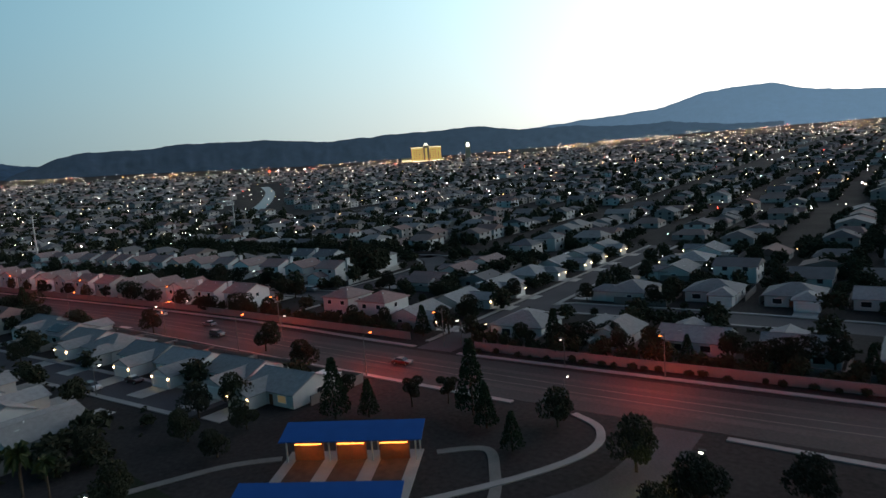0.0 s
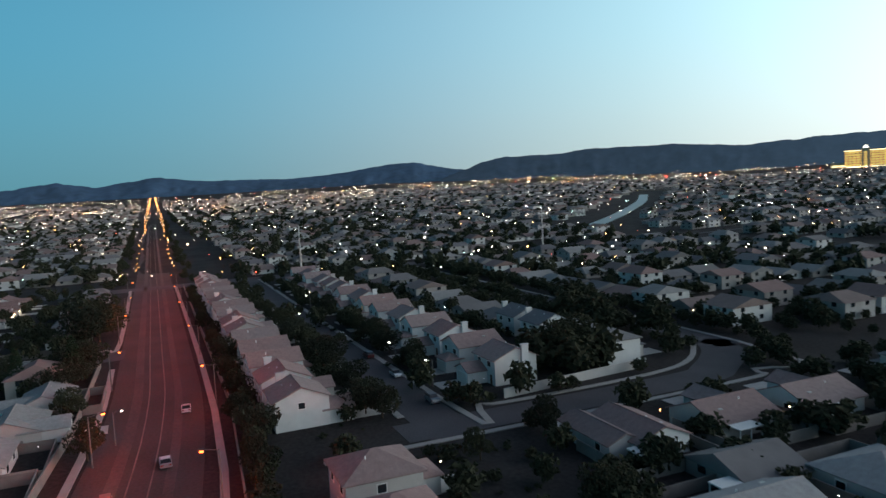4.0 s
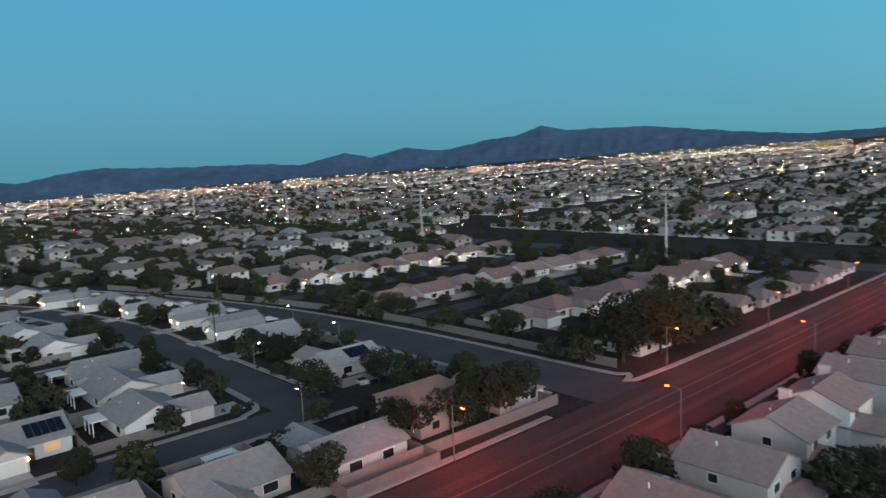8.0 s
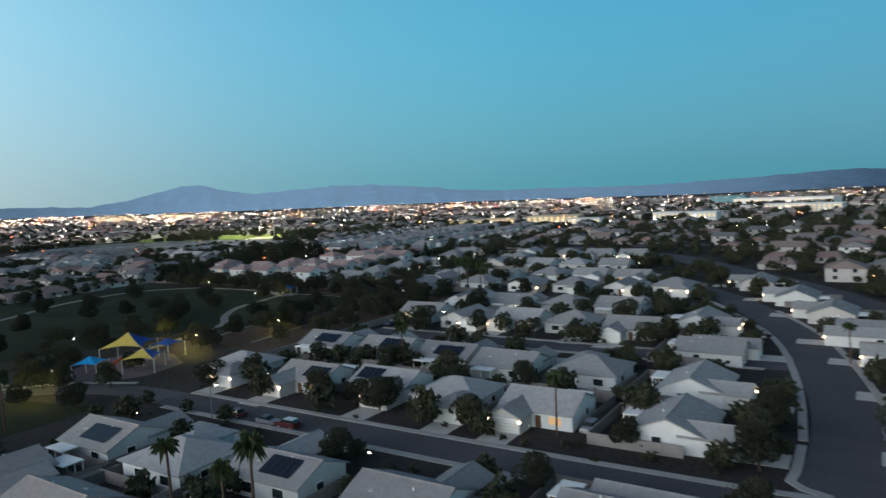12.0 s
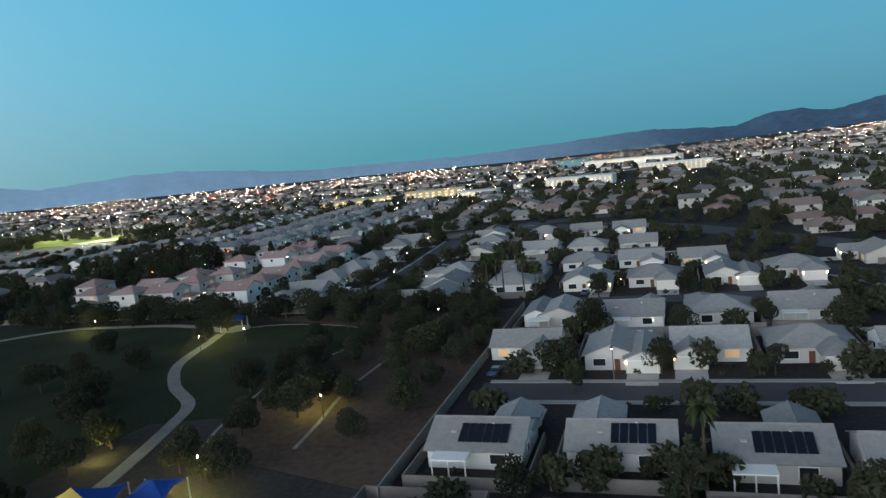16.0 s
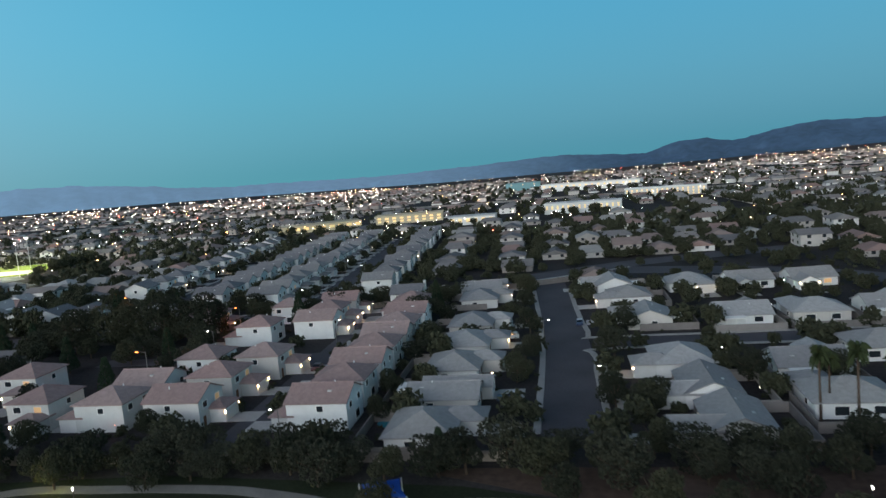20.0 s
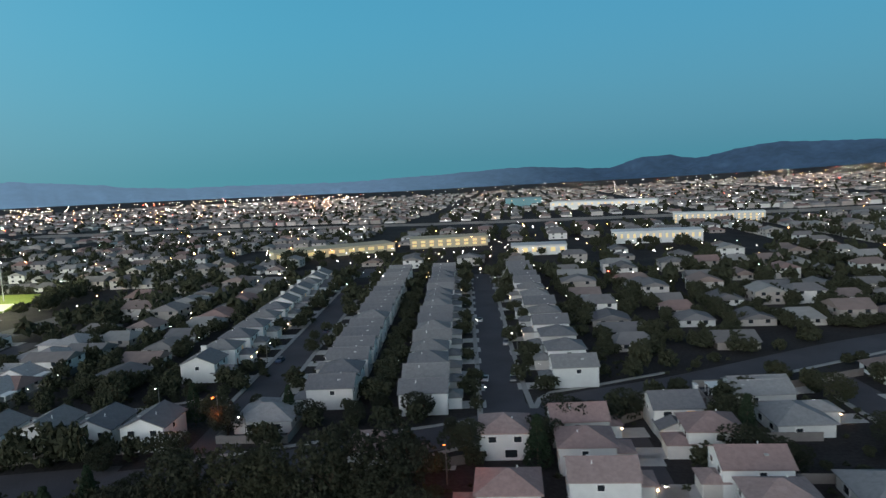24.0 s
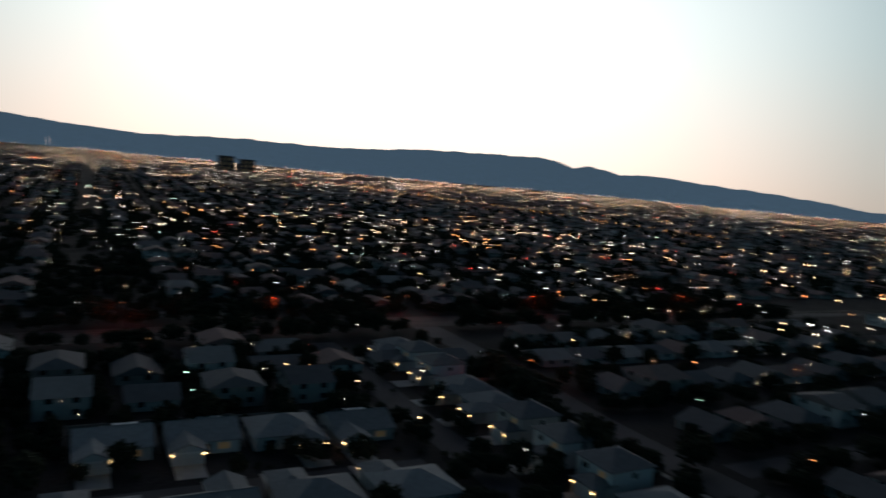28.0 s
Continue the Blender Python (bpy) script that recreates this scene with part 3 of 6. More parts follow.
def garage(parent, x, y, w=4.9, h=2.15):
    bm = bmesh.new()
    prof = [(0.03, 0.03)]
    for i in range(4):
        prof += [(-0.06, 0.05 + i * h / 4), (-0.06, (i + 1) * h / 4), (-0.02, (i + 1) * h / 4 + 0.01), (-0.02, (i + 1) * h / 4 + 0.04)]
    prof += [(0.03, h + 0.05)]
    a, b = [[bm.verts.new((x + s * w / 2, y + d, z)) for d, z in prof] for s in (-1, 1)]
    for i in range(len(prof) - 1):
        bm.faces.new((a[i], b[i], b[i + 1], a[i + 1]))
    bm.faces.new(a[::-1]); bm.faces.new(b)
    part("garage_door", bm, M_GARAGE, parent)
    bm = bmesh.new()
    o, k = w / 2 + 0.18, w / 2
    prof = [(-o, 0), (-k, 0), (-k, h + 0.1), (k, h + 0.1), (k, 0), (o, 0), (o, h + 0.36), (-o, h + 0.36)]
    a, b = [[bm.verts.new((x + u, y + d, z)) for u, z in prof] for d in (-0.1, 0.02)]
    bm.faces.new(a); bm.faces.new(b[::-1])
    for i in range(8):
        bm.faces.new((a[i], b[i], b[(i + 1) % 8], a[(i + 1) % 8]))
    bmesh.ops.recalc_face_normals(bm, faces=bm.faces)
    part("door_surround", bm, M_TRIM, parent)


def lamp_box(parent, x, y, z):
    bm = bmesh.new()
    box(bm, x - 0.09, x + 0.09, y - 0.26, y - 0.08, z - 0.13, z + 0.13)
    part("wall_lamp", bm, M_SCONCE, parent, "glowing warm wall lamp")


def solar(parent, x0, x1, y, ze, slope, v0, n):
    """Dark panels lying on the roof's front or back pitch."""
    for i in range(n):
        bm = bmesh.new()
        a, b = x0 + (x1 - x0) * i / n + 0.05, x0 + (x1 - x0) * (i + 1) / n - 0.05
        s = 1 if y > 0 else -1
        pts = [(a, s * v0, 0.62), (b, s * v0, 0.62), (b, s * (v0 - 3.2), 0.62 + 3.2 * slope), (a, s * (v0 - 3.2), 0.62 + 3.2 * slope)]
        lo = [bm.verts.new((p[0], p[1], p[2] + ze)) for p in pts]
        hi = [bm.verts.new((p[0], p[1], p[2] + ze + 0.07)) for p in pts]
        bm.faces.new(hi); bm.faces.new(lo[::-1])
        for k in range(4):
            bm.faces.new((lo[k], lo[(k + 1) % 4], hi[(k + 1) % 4], hi[k]))
        bmesh.ops.recalc_face_normals(bm, faces=bm.faces)
        part("solar_panel", bm, M_SOLAR, parent, "black solar panel on the roof")


def vents(parent, spots):
    for x, y, z in spots:
        bm = bmesh.new()
        tube(bm, x, y, z - 0.4, z + 0.5, 0.11, 0.11, 6)
        part("vent_pipe", bm, M_TRIM, parent)


def box_vent(parent, x, y, z):
    bm = bmesh.new()
    box(bm, x - 0.3, x + 0.3, y - 0.3, y + 0.3, z - 0.5, z + 0.12)
    box(bm, x - 0.38, x + 0.38, y - 0.38, y + 0.38, z + 0.12, z + 0.2)
    part("box_vent", bm, M_STEEL, parent, "low square roof vent")


def patio(parent, x0, x1, y0, y1, h=2.5):
    bm = bmesh.new()
    box(bm, x0, x1, y0, y1, h, h + 0.18)
    cover = part("patio_cover", bm, M_TRIM, parent, "white patio cover on posts")
    for x in (x0 + 0.15, (x0 + x1) / 2, x1 - 0.15):
        bm = bmesh.new()
        box(bm, x - 0.08, x + 0.08, y1 - 0.3, y1 - 0.14, 0, h)
        part("patio_post", bm, M_TRIM, cover)


def driveway(parent, x, y0, y1, w=5.4):
    bm = bmesh.new()
    box(bm, x - w / 2, x + w / 2, y1, y0, -0.1, 0.065)
    part("driveway", bm, M_DRIVE, parent, "pale concrete driveway")


def single(kind, tile, lit, panels=0):
    """A one-storey tract house; its front looks along -y."""
    tone = "clay" if tile in (M_TILE_PINK, M_TILE_RED) else "grey"
    h = empty("house", f"one-storey stucco house with {tone} tile roof" + (", lamps lit" if lit else "") + (" and solar panels" if panels else ""), "house", "suburban houses")
    bw, br = bmesh.new(), bmesh.new()
    gw, gr = bmesh.new(), bmesh.new()
    if kind == "a":      # long ridge along the street, garage gable in front
        gable(bw, br, -6.6, 6.6, -4.6, 6.4, 0, 2.75, 0.40, "x")
        gable(gw, gr, -6.4, -0.6, -9.0, -1.0, 0, 2.75, 0.42, "y")
        gx, gy, half = -3.5, -9.0, 6.4
    elif kind == "b":    # hipped
        hip(bw, br, -6.6, 6.6, -4.8, 6.6, 0, 2.8, 0.40)
        hip(gw, gr, 0.6, 6.4, -9.2, -1.0, 0, 2.8, 0.42)
        gx, gy, half = 3.5, -9.2, 6.6
    elif kind == "c":    # ridge away from the street, wide front gable
        gable(bw, br, -6.4, 3.0, -6.8, 7.0, 0, 2.85, 0.38, "y")
        gable(gw, gr, 1.0, 6.8, -8.8, 5.0, 0, 2.75, 0.40, "y")
        gx, gy, half = 3.9, -8.8, 7.0
    else:                # two gables crossing
        gable(bw, br, -6.8, 6.8, -3.0, 6.6, 0, 2.85, 0.40, "x")
        gable(gw, gr, 0.2, 6.6, -8.8, 0.0, 0, 2.75, 0.38, "y")
        gx, gy, half = 3.4, -8.8, 6.6
    part("wall", bw, M_STUCCO, h)
    roof = part("roof", br, tile, h)
    front_block = part("garage_wall", gw, M_STUCCO, h)
    part("garage_roof", gr, tile, h)
    garage(h, gx, gy)
    front = {"a": -4.6, "b": -4.8, "c": -6.8, "d": -3.0}[kind]
    wx = {"a": 3.6, "b": -3.6, "c": -3.8, "d": -4.2}[kind]
    window(h, wx, front, 1.5, 2.2, 1.3, "f", lit and kind in "ad")
    bm = bmesh.new()
    dx = {"a": 0.6, "b": -0.4, "c": -0.6, "d": -1.0}[kind]
    box(bm, dx - 0.5, dx + 0.5, front - 0.05, front + 0.03, 0.02, 2.1)
    part("front_door", bm, M_DOOR, h)
    left, right = {"a": (-6.6, 6.6), "b": (-6.6, 6.6), "c": (-6.4, 6.8), "d": (-6.8, 6.8)}[kind]
    window(h, left, 2.4, 1.6, 1.4, 1.1, "l")
    window(h, right, 2.0, 1.6, 1.4, 1.1, "r")
    window(h, -3.2, half, 1.5, 2.0, 1.3, "b")
    patio(h, 0.3, 5.2, half - 0.05, half + 3.2) if kind in "ac" else window(h, 2.6, half, 1.4, 2.2, 1.5, "b")
    vents(roof, ((-2.0, 2.4, 4.4 if kind != "c" else 4.55),))
    box_vent(roof, *{"a": (3.4, 3.6, 3.95), "b": (1.2, 3.4, 4.0), "c": (-3.2, 4.2, 4.1), "d": (2.6, 3.9, 4.0)}[kind])
    driveway(h, gx, gy, gy - 6.2)
    if lit:
        lamp_box(front_block, gx - 2.85, gy, 2.1); lamp_box(front_block, gx + 2.85, gy, 2.1)
    if panels > 0:
        solar(roof, -4.5, -4.5 + 1.15 * panels, 1, 2.75 + 0.1, 0.40, half - 0.8, panels)
    elif panels < 0:
        x0 = 0.4 if kind == "a" else -6.2
        solar(roof, x0, x0 - 1.15 * panels, -1, 2.75 + 0.1, 0.40, -front - 0.8, -panels)
    return h


def double(kind, tile, lit):
    """A two-storey tract house; its front looks along -y."""
    tone = "clay" if tile in (M_TILE_PINK, M_TILE_RED) else "grey"
    h = empty("house", f"two-storey stucco house with {tone} tile roof" + (", lamps lit" if lit else ""), "house", "suburban houses")
    bw, br, gw, gr = bmesh.new(), bmesh.new(), bmesh.new(), bmesh.new()
    if kind == "a":      # gable ends to the neighbours
        gable(bw, br, -5.2, 5.2, -3.6, 6.4, 0, 5.5, 0.42, "x", 0.5)
        gable(gw, gr, -5.0, 1.2, -8.2, -2.5, 0, 2.8, 0.40, "y", 0.45)
        gx, gy, front, half = -1.9, -8.2, -3.6, 6.4
    elif kind == "b":    # hipped
        hip(bw, br, -4.9, 4.9, -4.2, 6.2, 0, 5.5, 0.42, 0.5)
        hip(gw, gr, -1.2, 4.7, -8.0, -3.0, 0, 2.8, 0.42, 0.45)
        gx, gy, front, half = 1.75, -8.0, -4.2, 6.2
    else:                # gable to street and yard
        gable(bw, br, -4.8, 4.8, -5.0, 6.6, 0, 5.5, 0.42, "y", 0.5)
        hip(gw, gr, -1.0, 4.6, -8.2, -4.0, 0, 2.8, 0.42, 0.45)
        gx, gy, front, half = 1.8, -8.2, -5.0, 6.6
    wide = {"a": 5.2, "b": 4.9, "c": 4.8}[kind]
    part("wall", bw, M_STUCCO, h)
    roof = part("roof", br, tile, h)
    front_block = part("garage_wall", gw, M_STUCCO, h)
    part("garage_roof", gr, tile, h)
    garage(h, gx, gy)
    window(h, -2.4, front, 4.3, 1.7, 1.2, "f")
    window(h, 2.4, front, 4.3, 1.7, 1.2, "f", lit)
    for x in (-2.6, 2.4):
        window(h, x, half, 4.3, 1.5, 1.2, "b")
    window(h, -1.2, half, 1.4, 2.4, 1.6, "b")
    window(h, -wide, 1.5, 4.3, 1.2, 1.1, "l")
    window(h, wide, 1.5, 4.3, 1.2, 1.1, "r")
    bm = bmesh.new()
    dx = {"a": 3.2, "b": -3.0, "c": -3.0}[kind]
    box(bm, dx - 0.5, dx + 0.5, front - 0.05, front + 0.03, 0.02, 2.1)
    part("front_door", bm, M_DOOR, h)
    if kind == "a":
        bm = bmesh.new()
        box(bm, wide, wide + 0.7, 2.6, 4.2, 0, 8.2)
        box(bm, wide - 0.1, wide + 0.8, 2.5, 4.3, 8.2, 8.4)
        part("chimney", bm, M_STUCCO, roof, "stucco chimney")
    vents(roof, ((-1.6, 2.6, 7.2),))
    box_vent(roof, *{"a": (1.8, 3.4, 6.7), "b": (1.2, 3.2, 6.75), "c": (2.2, 2.8, 6.75)}[kind])
    driveway(h, gx, gy, gy - 6.0)
    if lit:
        lamp_box(front_block, gx - 2.85, gy, 2.1); lamp_box(front_block, gx + 2.85, gy, 2.1)
    return h


KINDS = {}
for k in "abcd":
    for nm, tl in (("g", M_TILE_GREY), ("p", M_TILE_PINK), ("r", M_TILE_RED)):
        for lit in (0, 1):
            KINDS[f"{k}{nm}{lit}"] = (single, k, tl, bool(lit), 0)
KINDS["as0"] = (single, "a", M_TILE_GREY, False, 6)
KINDS["af0"] = (single, "a", M_TILE_GREY, True, -5)
KINDS["df0"] = (single, "d", M_TILE_GREY, True, -5)
KINDS["cs0"] = (single, "d", M_TILE_GREY, False, 5)
for k in "abc":
    for nm, tl in (("g", M_TILE_SLATE), ("p", M_TILE_PINK)):
        for lit in (0, 1):
            KINDS[f"{k.upper()}{nm}{lit}"] = (double, k, tl, bool(lit))
FIRST = {}


def house(kind, x, y, facing, shift=0.0):
    """facing: the side of the street, n e s w, or degrees."""
    turn = {"s": 0, "e": 90, "n": 180, "w": 270}.get(facing, facing)
    m = pose(x, y, rise(x, y), 0, 0, turn + shift)
    if kind in FIRST:
        return copy_thing(FIRST[kind], m)
    fn, *args = KINDS[kind]
    FIRST[kind] = h = fn(*args)
    h.matrix_basis = m
    return h


# ---- the lots ----
pick = random.Random(11)
LOTS, FAR_LOTS = [], []


def row(kinds, facing, spots, lit=0.25, tile="g", far=False):
    lit = min(1.0, lit * 1.5 + 0.1)
    for x, y in spots:
        x, y = askew(x, y)
        if far:
            FAR_LOTS.append((x, y, facing, kinds[0].isupper()))
            continue
        k = pick.choice(kinds)
        if len(k) == 1:
            k = f"{k}{tile}{int(pick.random() < lit)}"
        LOTS.append((k, x, y, facing))


def along(x0, x1, n, y):
    return [(x0 + (x1 - x0) * i / (n - 1), y) for i in range(n)]


def up(x, y0, y1, n):
    return [(x, y0 + (y1 - y0) * i / (n - 1)) for i in range(n)]


# north of the arterial
row("AAC", "n", along(-183, -415, 16, 152), 0.0, "p")
row("AC", "s", along(-188, -405, 15, 196), 0.15, "p")
row("AB", "n", along(-188, -230, 4, 226), 0.15, "g")
row("AB", "n", along(-246, -405, 11, 226), 0.15, "g", far=True)
row("abC", "s", along(-205, -420, 14, 282), 0.2, "g", far=True)
row("acB", "w", [(-142, 195), (-142, 214), (-141, 233)], 0.2, "p")
row("B", "w", [(-140, 262), (-140, 284)], 0.2, "g")
row("AB", "n", [(-141, 154), (-126, 152)], 0.0, "p")
row("abd", "e", [(-112, 150), (-111, 169), (-111, 191), (-111, 213), (-110, 234), (-110, 255), (-110, 277)], 0.6, "g")
row("abd", "w", [(-70, 194), (-68, 229), (-68, 250), (-68, 272)], 0.3, "g")
row("abcd", "n", [(-80, 150), (-59, 148), (-40, 150), (-20, 149), (0, 148), (20, 147), (40, 146), (60, 145)], 0.2, "g")
row("abcd", "s", [(-48, 198), (-28, 197), (-8, 196), (12, 194), (32, 192), (52, 191)], 0.3, "g")
row("abcd", "n", [(-48, 228), (-28, 227), (-8, 226), (12, 224), (32, 222), (52, 221)], 0.3, "g", far=True)
row("abcdB", "s", [(-45, 268), (-25, 267), (-5, 266), (15, 264), (35, 262), (55, 261)], 0.3, "g", far=True)
# between the arterial and the park
LOTS += [("dg0", -219, 103, "s"), ("as0", -201, 102, "n"), ("af0", -184, 62, "n")]
row("abd", "s", [(-183, 97), (-168, 96), (-151, 94), (-135, 93), (-118, 93), (-101, 91)], 0.3)
row("acd", "n", [(-160, 60), (-142, 58), (-125, 56)], 0.3)
row("ac", "w", [(-204, 64), (-206, 45), (-207, 27)], 0.2)
row("ab", "s", [(-182, 34), (-143, 37)], 0.1)
LOTS += [("cs0", -161, 33, "s"), ("as0", -124, 36, "s")]
row("bad", "n", [(-106, -6), (-164, -6), (-182, -6)], 0.5)
LOTS += [("af0", -129, -5, "n"), ("df0", -147, -7, "n")]
row("ac", "w", [(-205, -6), (-203, -29), (-199, -58), (-191, -88)], 0.3)
LOTS += [("as0", -110, -34, "s"), ("cs0", -129, -35, "s"), ("as0", -147, -33, "s"), ("ag0", -163, -31, "s"), ("bg0", -181, -32, "s")]
LOTS += [("dg1", -108, -78, "n"), ("cg1", -127, -75, "n"), ("ag1", -142.5, -77, "n"), ("bg0", -159, -76, "n"), ("ag0", -176, -74, "n")]
row("abc", "s", [(-110, -105), (-128, -103), (-146, -104), (-163, -105)], 0.2)
row("bac", "n", [(-114, -143), (-132, -143), (-152, -144), (-168, -147)], 0.5)
LOTS += [("cs0", -246, 62, "s")]
row("ac", "e", [(-247, 29), (-247, 9), (-246, -13), (-242, -36), (-236, -60), (-228, -85), (-218, -110), (-207, -135), (-192, -163)], 1.0)
row("abc", "n", along(-300, -416, 8, 66), 0.1, "r")
row("abd", "s", along(-296, -412, 8, 14), 0.15, "r")
row("abcd", "n", along(-290, -410, 8, -46), 0.2, "r")
row("abd", "s", along(-285, -410, 8, -76), 0.2, "p", far=True)
row("abd", "n", along(-262, -405, 9, -130), 0.2, "p", far=True)
row("abd", "s", along(-250, -400, 9, -162), 0.2, "g", far=True)
row("abd", "n", along(-230, -395, 9, -214), 0.2, "g", far=True)
row("abdB", "s", along(-190, -395, 12, -248), 0.2, "g", far=True)
row("abB", "n", along(-160, -395, 13, -300), 0.2, "g", far=True)
row("abdB", "s", along(-130, -395, 15, -335), 0.2, "g", far=True)
row("abB", "n", along(-80, -395, 17, -385), 0.2, "g", far=True)
row("aB", "s", along(-60, -395, 18, -420), 0.2, "g", far=True)
# south of the park
row("cb", "w", [(-22, -131), (-22, -149), (-22, -167), (-22, -186), (-21, -206), (-20, -228), (-19, -248)], 0.2)
row("abd", "e", [(-70, -132), (-69, -149), (-68, -167)], 0.2)
row("ab", "s", [(-92, -163), (-92, -143)], 0.2)
row("ab", "e", [(-66, -206), (-64, -222), (-62, -240)], 0.4)
row("ab", "s", [(-90, -206), (-108, -206), (-126, -207)], 0.3)
row("ab", "n", [(-86, -233), (-104, -231), (-122, -229)], 0.3)
row("abd", "n", [(-110, -172), (-128, -171), (-146, -169)], 0.3)
LOTS += [(k, 0.5, y, "e") for k, y in (("Cp0", -139.5), ("Bp0", -152), ("Cp1", -164.5), ("Bp0", -177), ("Cp0", -188.5), ("Bp0", -200), ("Cp0", -213.5))]
LOTS += [("Bp0", 3.0, -230, "e"), ("Ag1", 6.2, -242, "n")]
LOTS += [("Cp1", 29, -141.5, "w"), ("Bp1", 29, -157, "w"), ("Bp1", 24.8, -172, "w"), ("Cp1", 24.8, -209, "w"), ("Bp1", 26, -223, "w"), ("Cp1", 26.5, -236.5, "w")]
LOTS += [("Bp0", 46, -141, "e"), ("Cp1", 45, -153, "e"), ("Bp0", 42, -172, "e"), ("Bp0", 42.5, -204, "e"), ("Bp0", 42.5, -231.5, "s"), ("Bp1", 66, -222, "w"), ("Bp1", 62, -142, "n"), ("Bp1", 80, -160, "n")]
row("CB", "w", up(59, -249, -465, 17), 0.0)
row("CBC", "e", up(84, -256, -465, 16), 0.0)
row("BC", "e", up(22, -266, -460, 12), 0.2)
row("BC", "w", up(-2, -300, -460, 10), 0.2, far=True)
row("BC", "e", up(-30, -330, -460, 8), 0.2, far=True)
row("BA", "w", up(125, -285, -465, 12), 0.1)
row("BCA", "e", up(152, -285, -465, 11), 0.2, far=True)
row("BC", "w", up(185, -275, -465, 11), 0.2, far=True)
row("C", "s", [(155, -232), (143, -234), (131, -234), (119.5, -234)], 0.0)
row("b", "s", [(96, -243)], 0.0)
row("ab", "s", [(171, -228), (189, -226), (208, -228)], 0.0)
row("ab", "e", [(187, -268), (190, -287), (195, -306), (199, -325)], 0.1)
row("ab", "w", [(233, -236), (235, -254), (236, -272), (237, -291), (239, -310), (241, -330)], 0.2)
# the dark side, seen against the sunset
row("BCb", "w", up(239, 92, -176, 19), 0.85, "g")
row("BCb", "n", along(286, 318, 3, -174), 0.1, "g")
row("BCb", "s", along(286, 318, 3, -140), 0.1, "g")
for y, f in ((-174, "n"), (-140, "s"), (-108, "n"), (-68, "s"), (-34, "n"), (6, "s"), (40, "n"), (74, "s")):
    row("BCb", f, along(334 if y < -120 else 286, 436, 8 if y < -120 else 11, y), 0.1, "g", far=True)
row("BC", "e", up(203, -160, -60, 8), 0.3, "g")
row("BC", "w", up(170, -165, -60, 8), 0.3, "g", far=True)
row("BC", "e", up(146, -170, -50, 8), 0.1, "g", far=True)
row("ab", "s", [(154, 29), (170, 29), (186, 28), (202, 27)], 0.9, "g")
row("ab", "n", [(150, -2), (167, -3), (184, -3), (201, -4)], 0.9, "g")
row("ab", "n", [(145, 58), (163, 58), (181, 57), (199, 57)], 0.2, "g", far=True)
row("ab", "s", along(90, 250, 10, 80), 0.2, "g", far=True)
for k, x, y, f in LOTS:
    house(k, x, y, f, pick.uniform(-1.2, 1.2) + (3.8 if y < -232 and -140 < x < 170 else 0.0))


# ---- walls round the yards ----
def yard_wall(w, d):
    bm = bmesh.new()
    o, t = w / 2, 0.2
    prof = [(-o, -2), (-o + t, -2), (-o + t, d - t), (o - t, d - t), (o - t, -2), (o, -2), (o, d), (-o, d)]
    a, b = [[bm.verts.new((x, y, z)) for x, y in prof] for z in (-0.2, 1.85)]
    for v in (a, b):
        bm.faces.new((v[0], v[1], v[2], v[7])); bm.faces.new((v[2], v[3], v[6], v[7])); bm.faces.new((v[3], v[4], v[5], v[6]))
    for i in range(8):
        bm.faces.new((a[i], a[(i + 1) % 8], b[(i + 1) % 8], b[i]))
    bmesh.ops.recalc_face_normals(bm, faces=bm.faces)
    return thing("yard_wall", bm, M_BLOCK, "tan concrete block wall round a back yard", "wall", "", "yard walls")


first_wall = None
for k, x, y, f in LOTS:
    if k[0] in "abcd":
        m = pose(x, y, pick.uniform(-0.03, 0.03), 0, 0, {"s": 0, "e": 90, "n": 180, "w": 270}[f])
        if first_wall:
            copy_thing(first_wall, m)
        else:
            first_wall = yard_wall(16.4, 12.5)
            first_wall.matrix_basis = m


def long_wall(label, *line, height=1.9, mat=M_BLOCK):
    line = [askew(*p) for p in line]
    strip("boundary_wall", [Vector(p) for p in line], 0.22, -0.2, height, mat, label, "wall")


long_wall("tan block wall along the arterial road", (-430, 140.5), (-200, 140), (-150, 137), (-104, 134))
long_wall("tan block wall along the arterial road", (-84, 131.5), (0, 130.5), (60, 132.5), (120, 139))
long_wall("tan block wall along the arterial road", (-258, 112.5), (-200, 111.5), (-130, 106), (-98, 103))
long_wall("tan block wall beside the collector street", (-257, 112), (-257.5, 50), (-255.5, 18), (-249, -20), (-238, -62), (-222, -106), (-200, -150))
long_wall("tan block wall beside the collector street", (-283, 108), (-283, 40), (-280, 10), (-274, -20), (-262, -66), (-248, -106))
long_wall("pale block wall at the end of a yard row", (-174.5, 190), (-178.5, 228), height=2.0, mat=M_STUCCO)
long_wall("tan block wall between the park and the houses", (-99.8, -18), (-99.8, -118), height=1.9)
long_wall("tan block wall along the park's far edge", (95, -120), (50, -121.5), (-36, -121.5), height=1.7)
long_wall("tan block wall along the collector street", (-52, -262), (5, -240), (40, -221), (85, -209), (122, -199))
long_wall("tan block wall along the collector street", (112, -229), (150, -222), (226, -211))


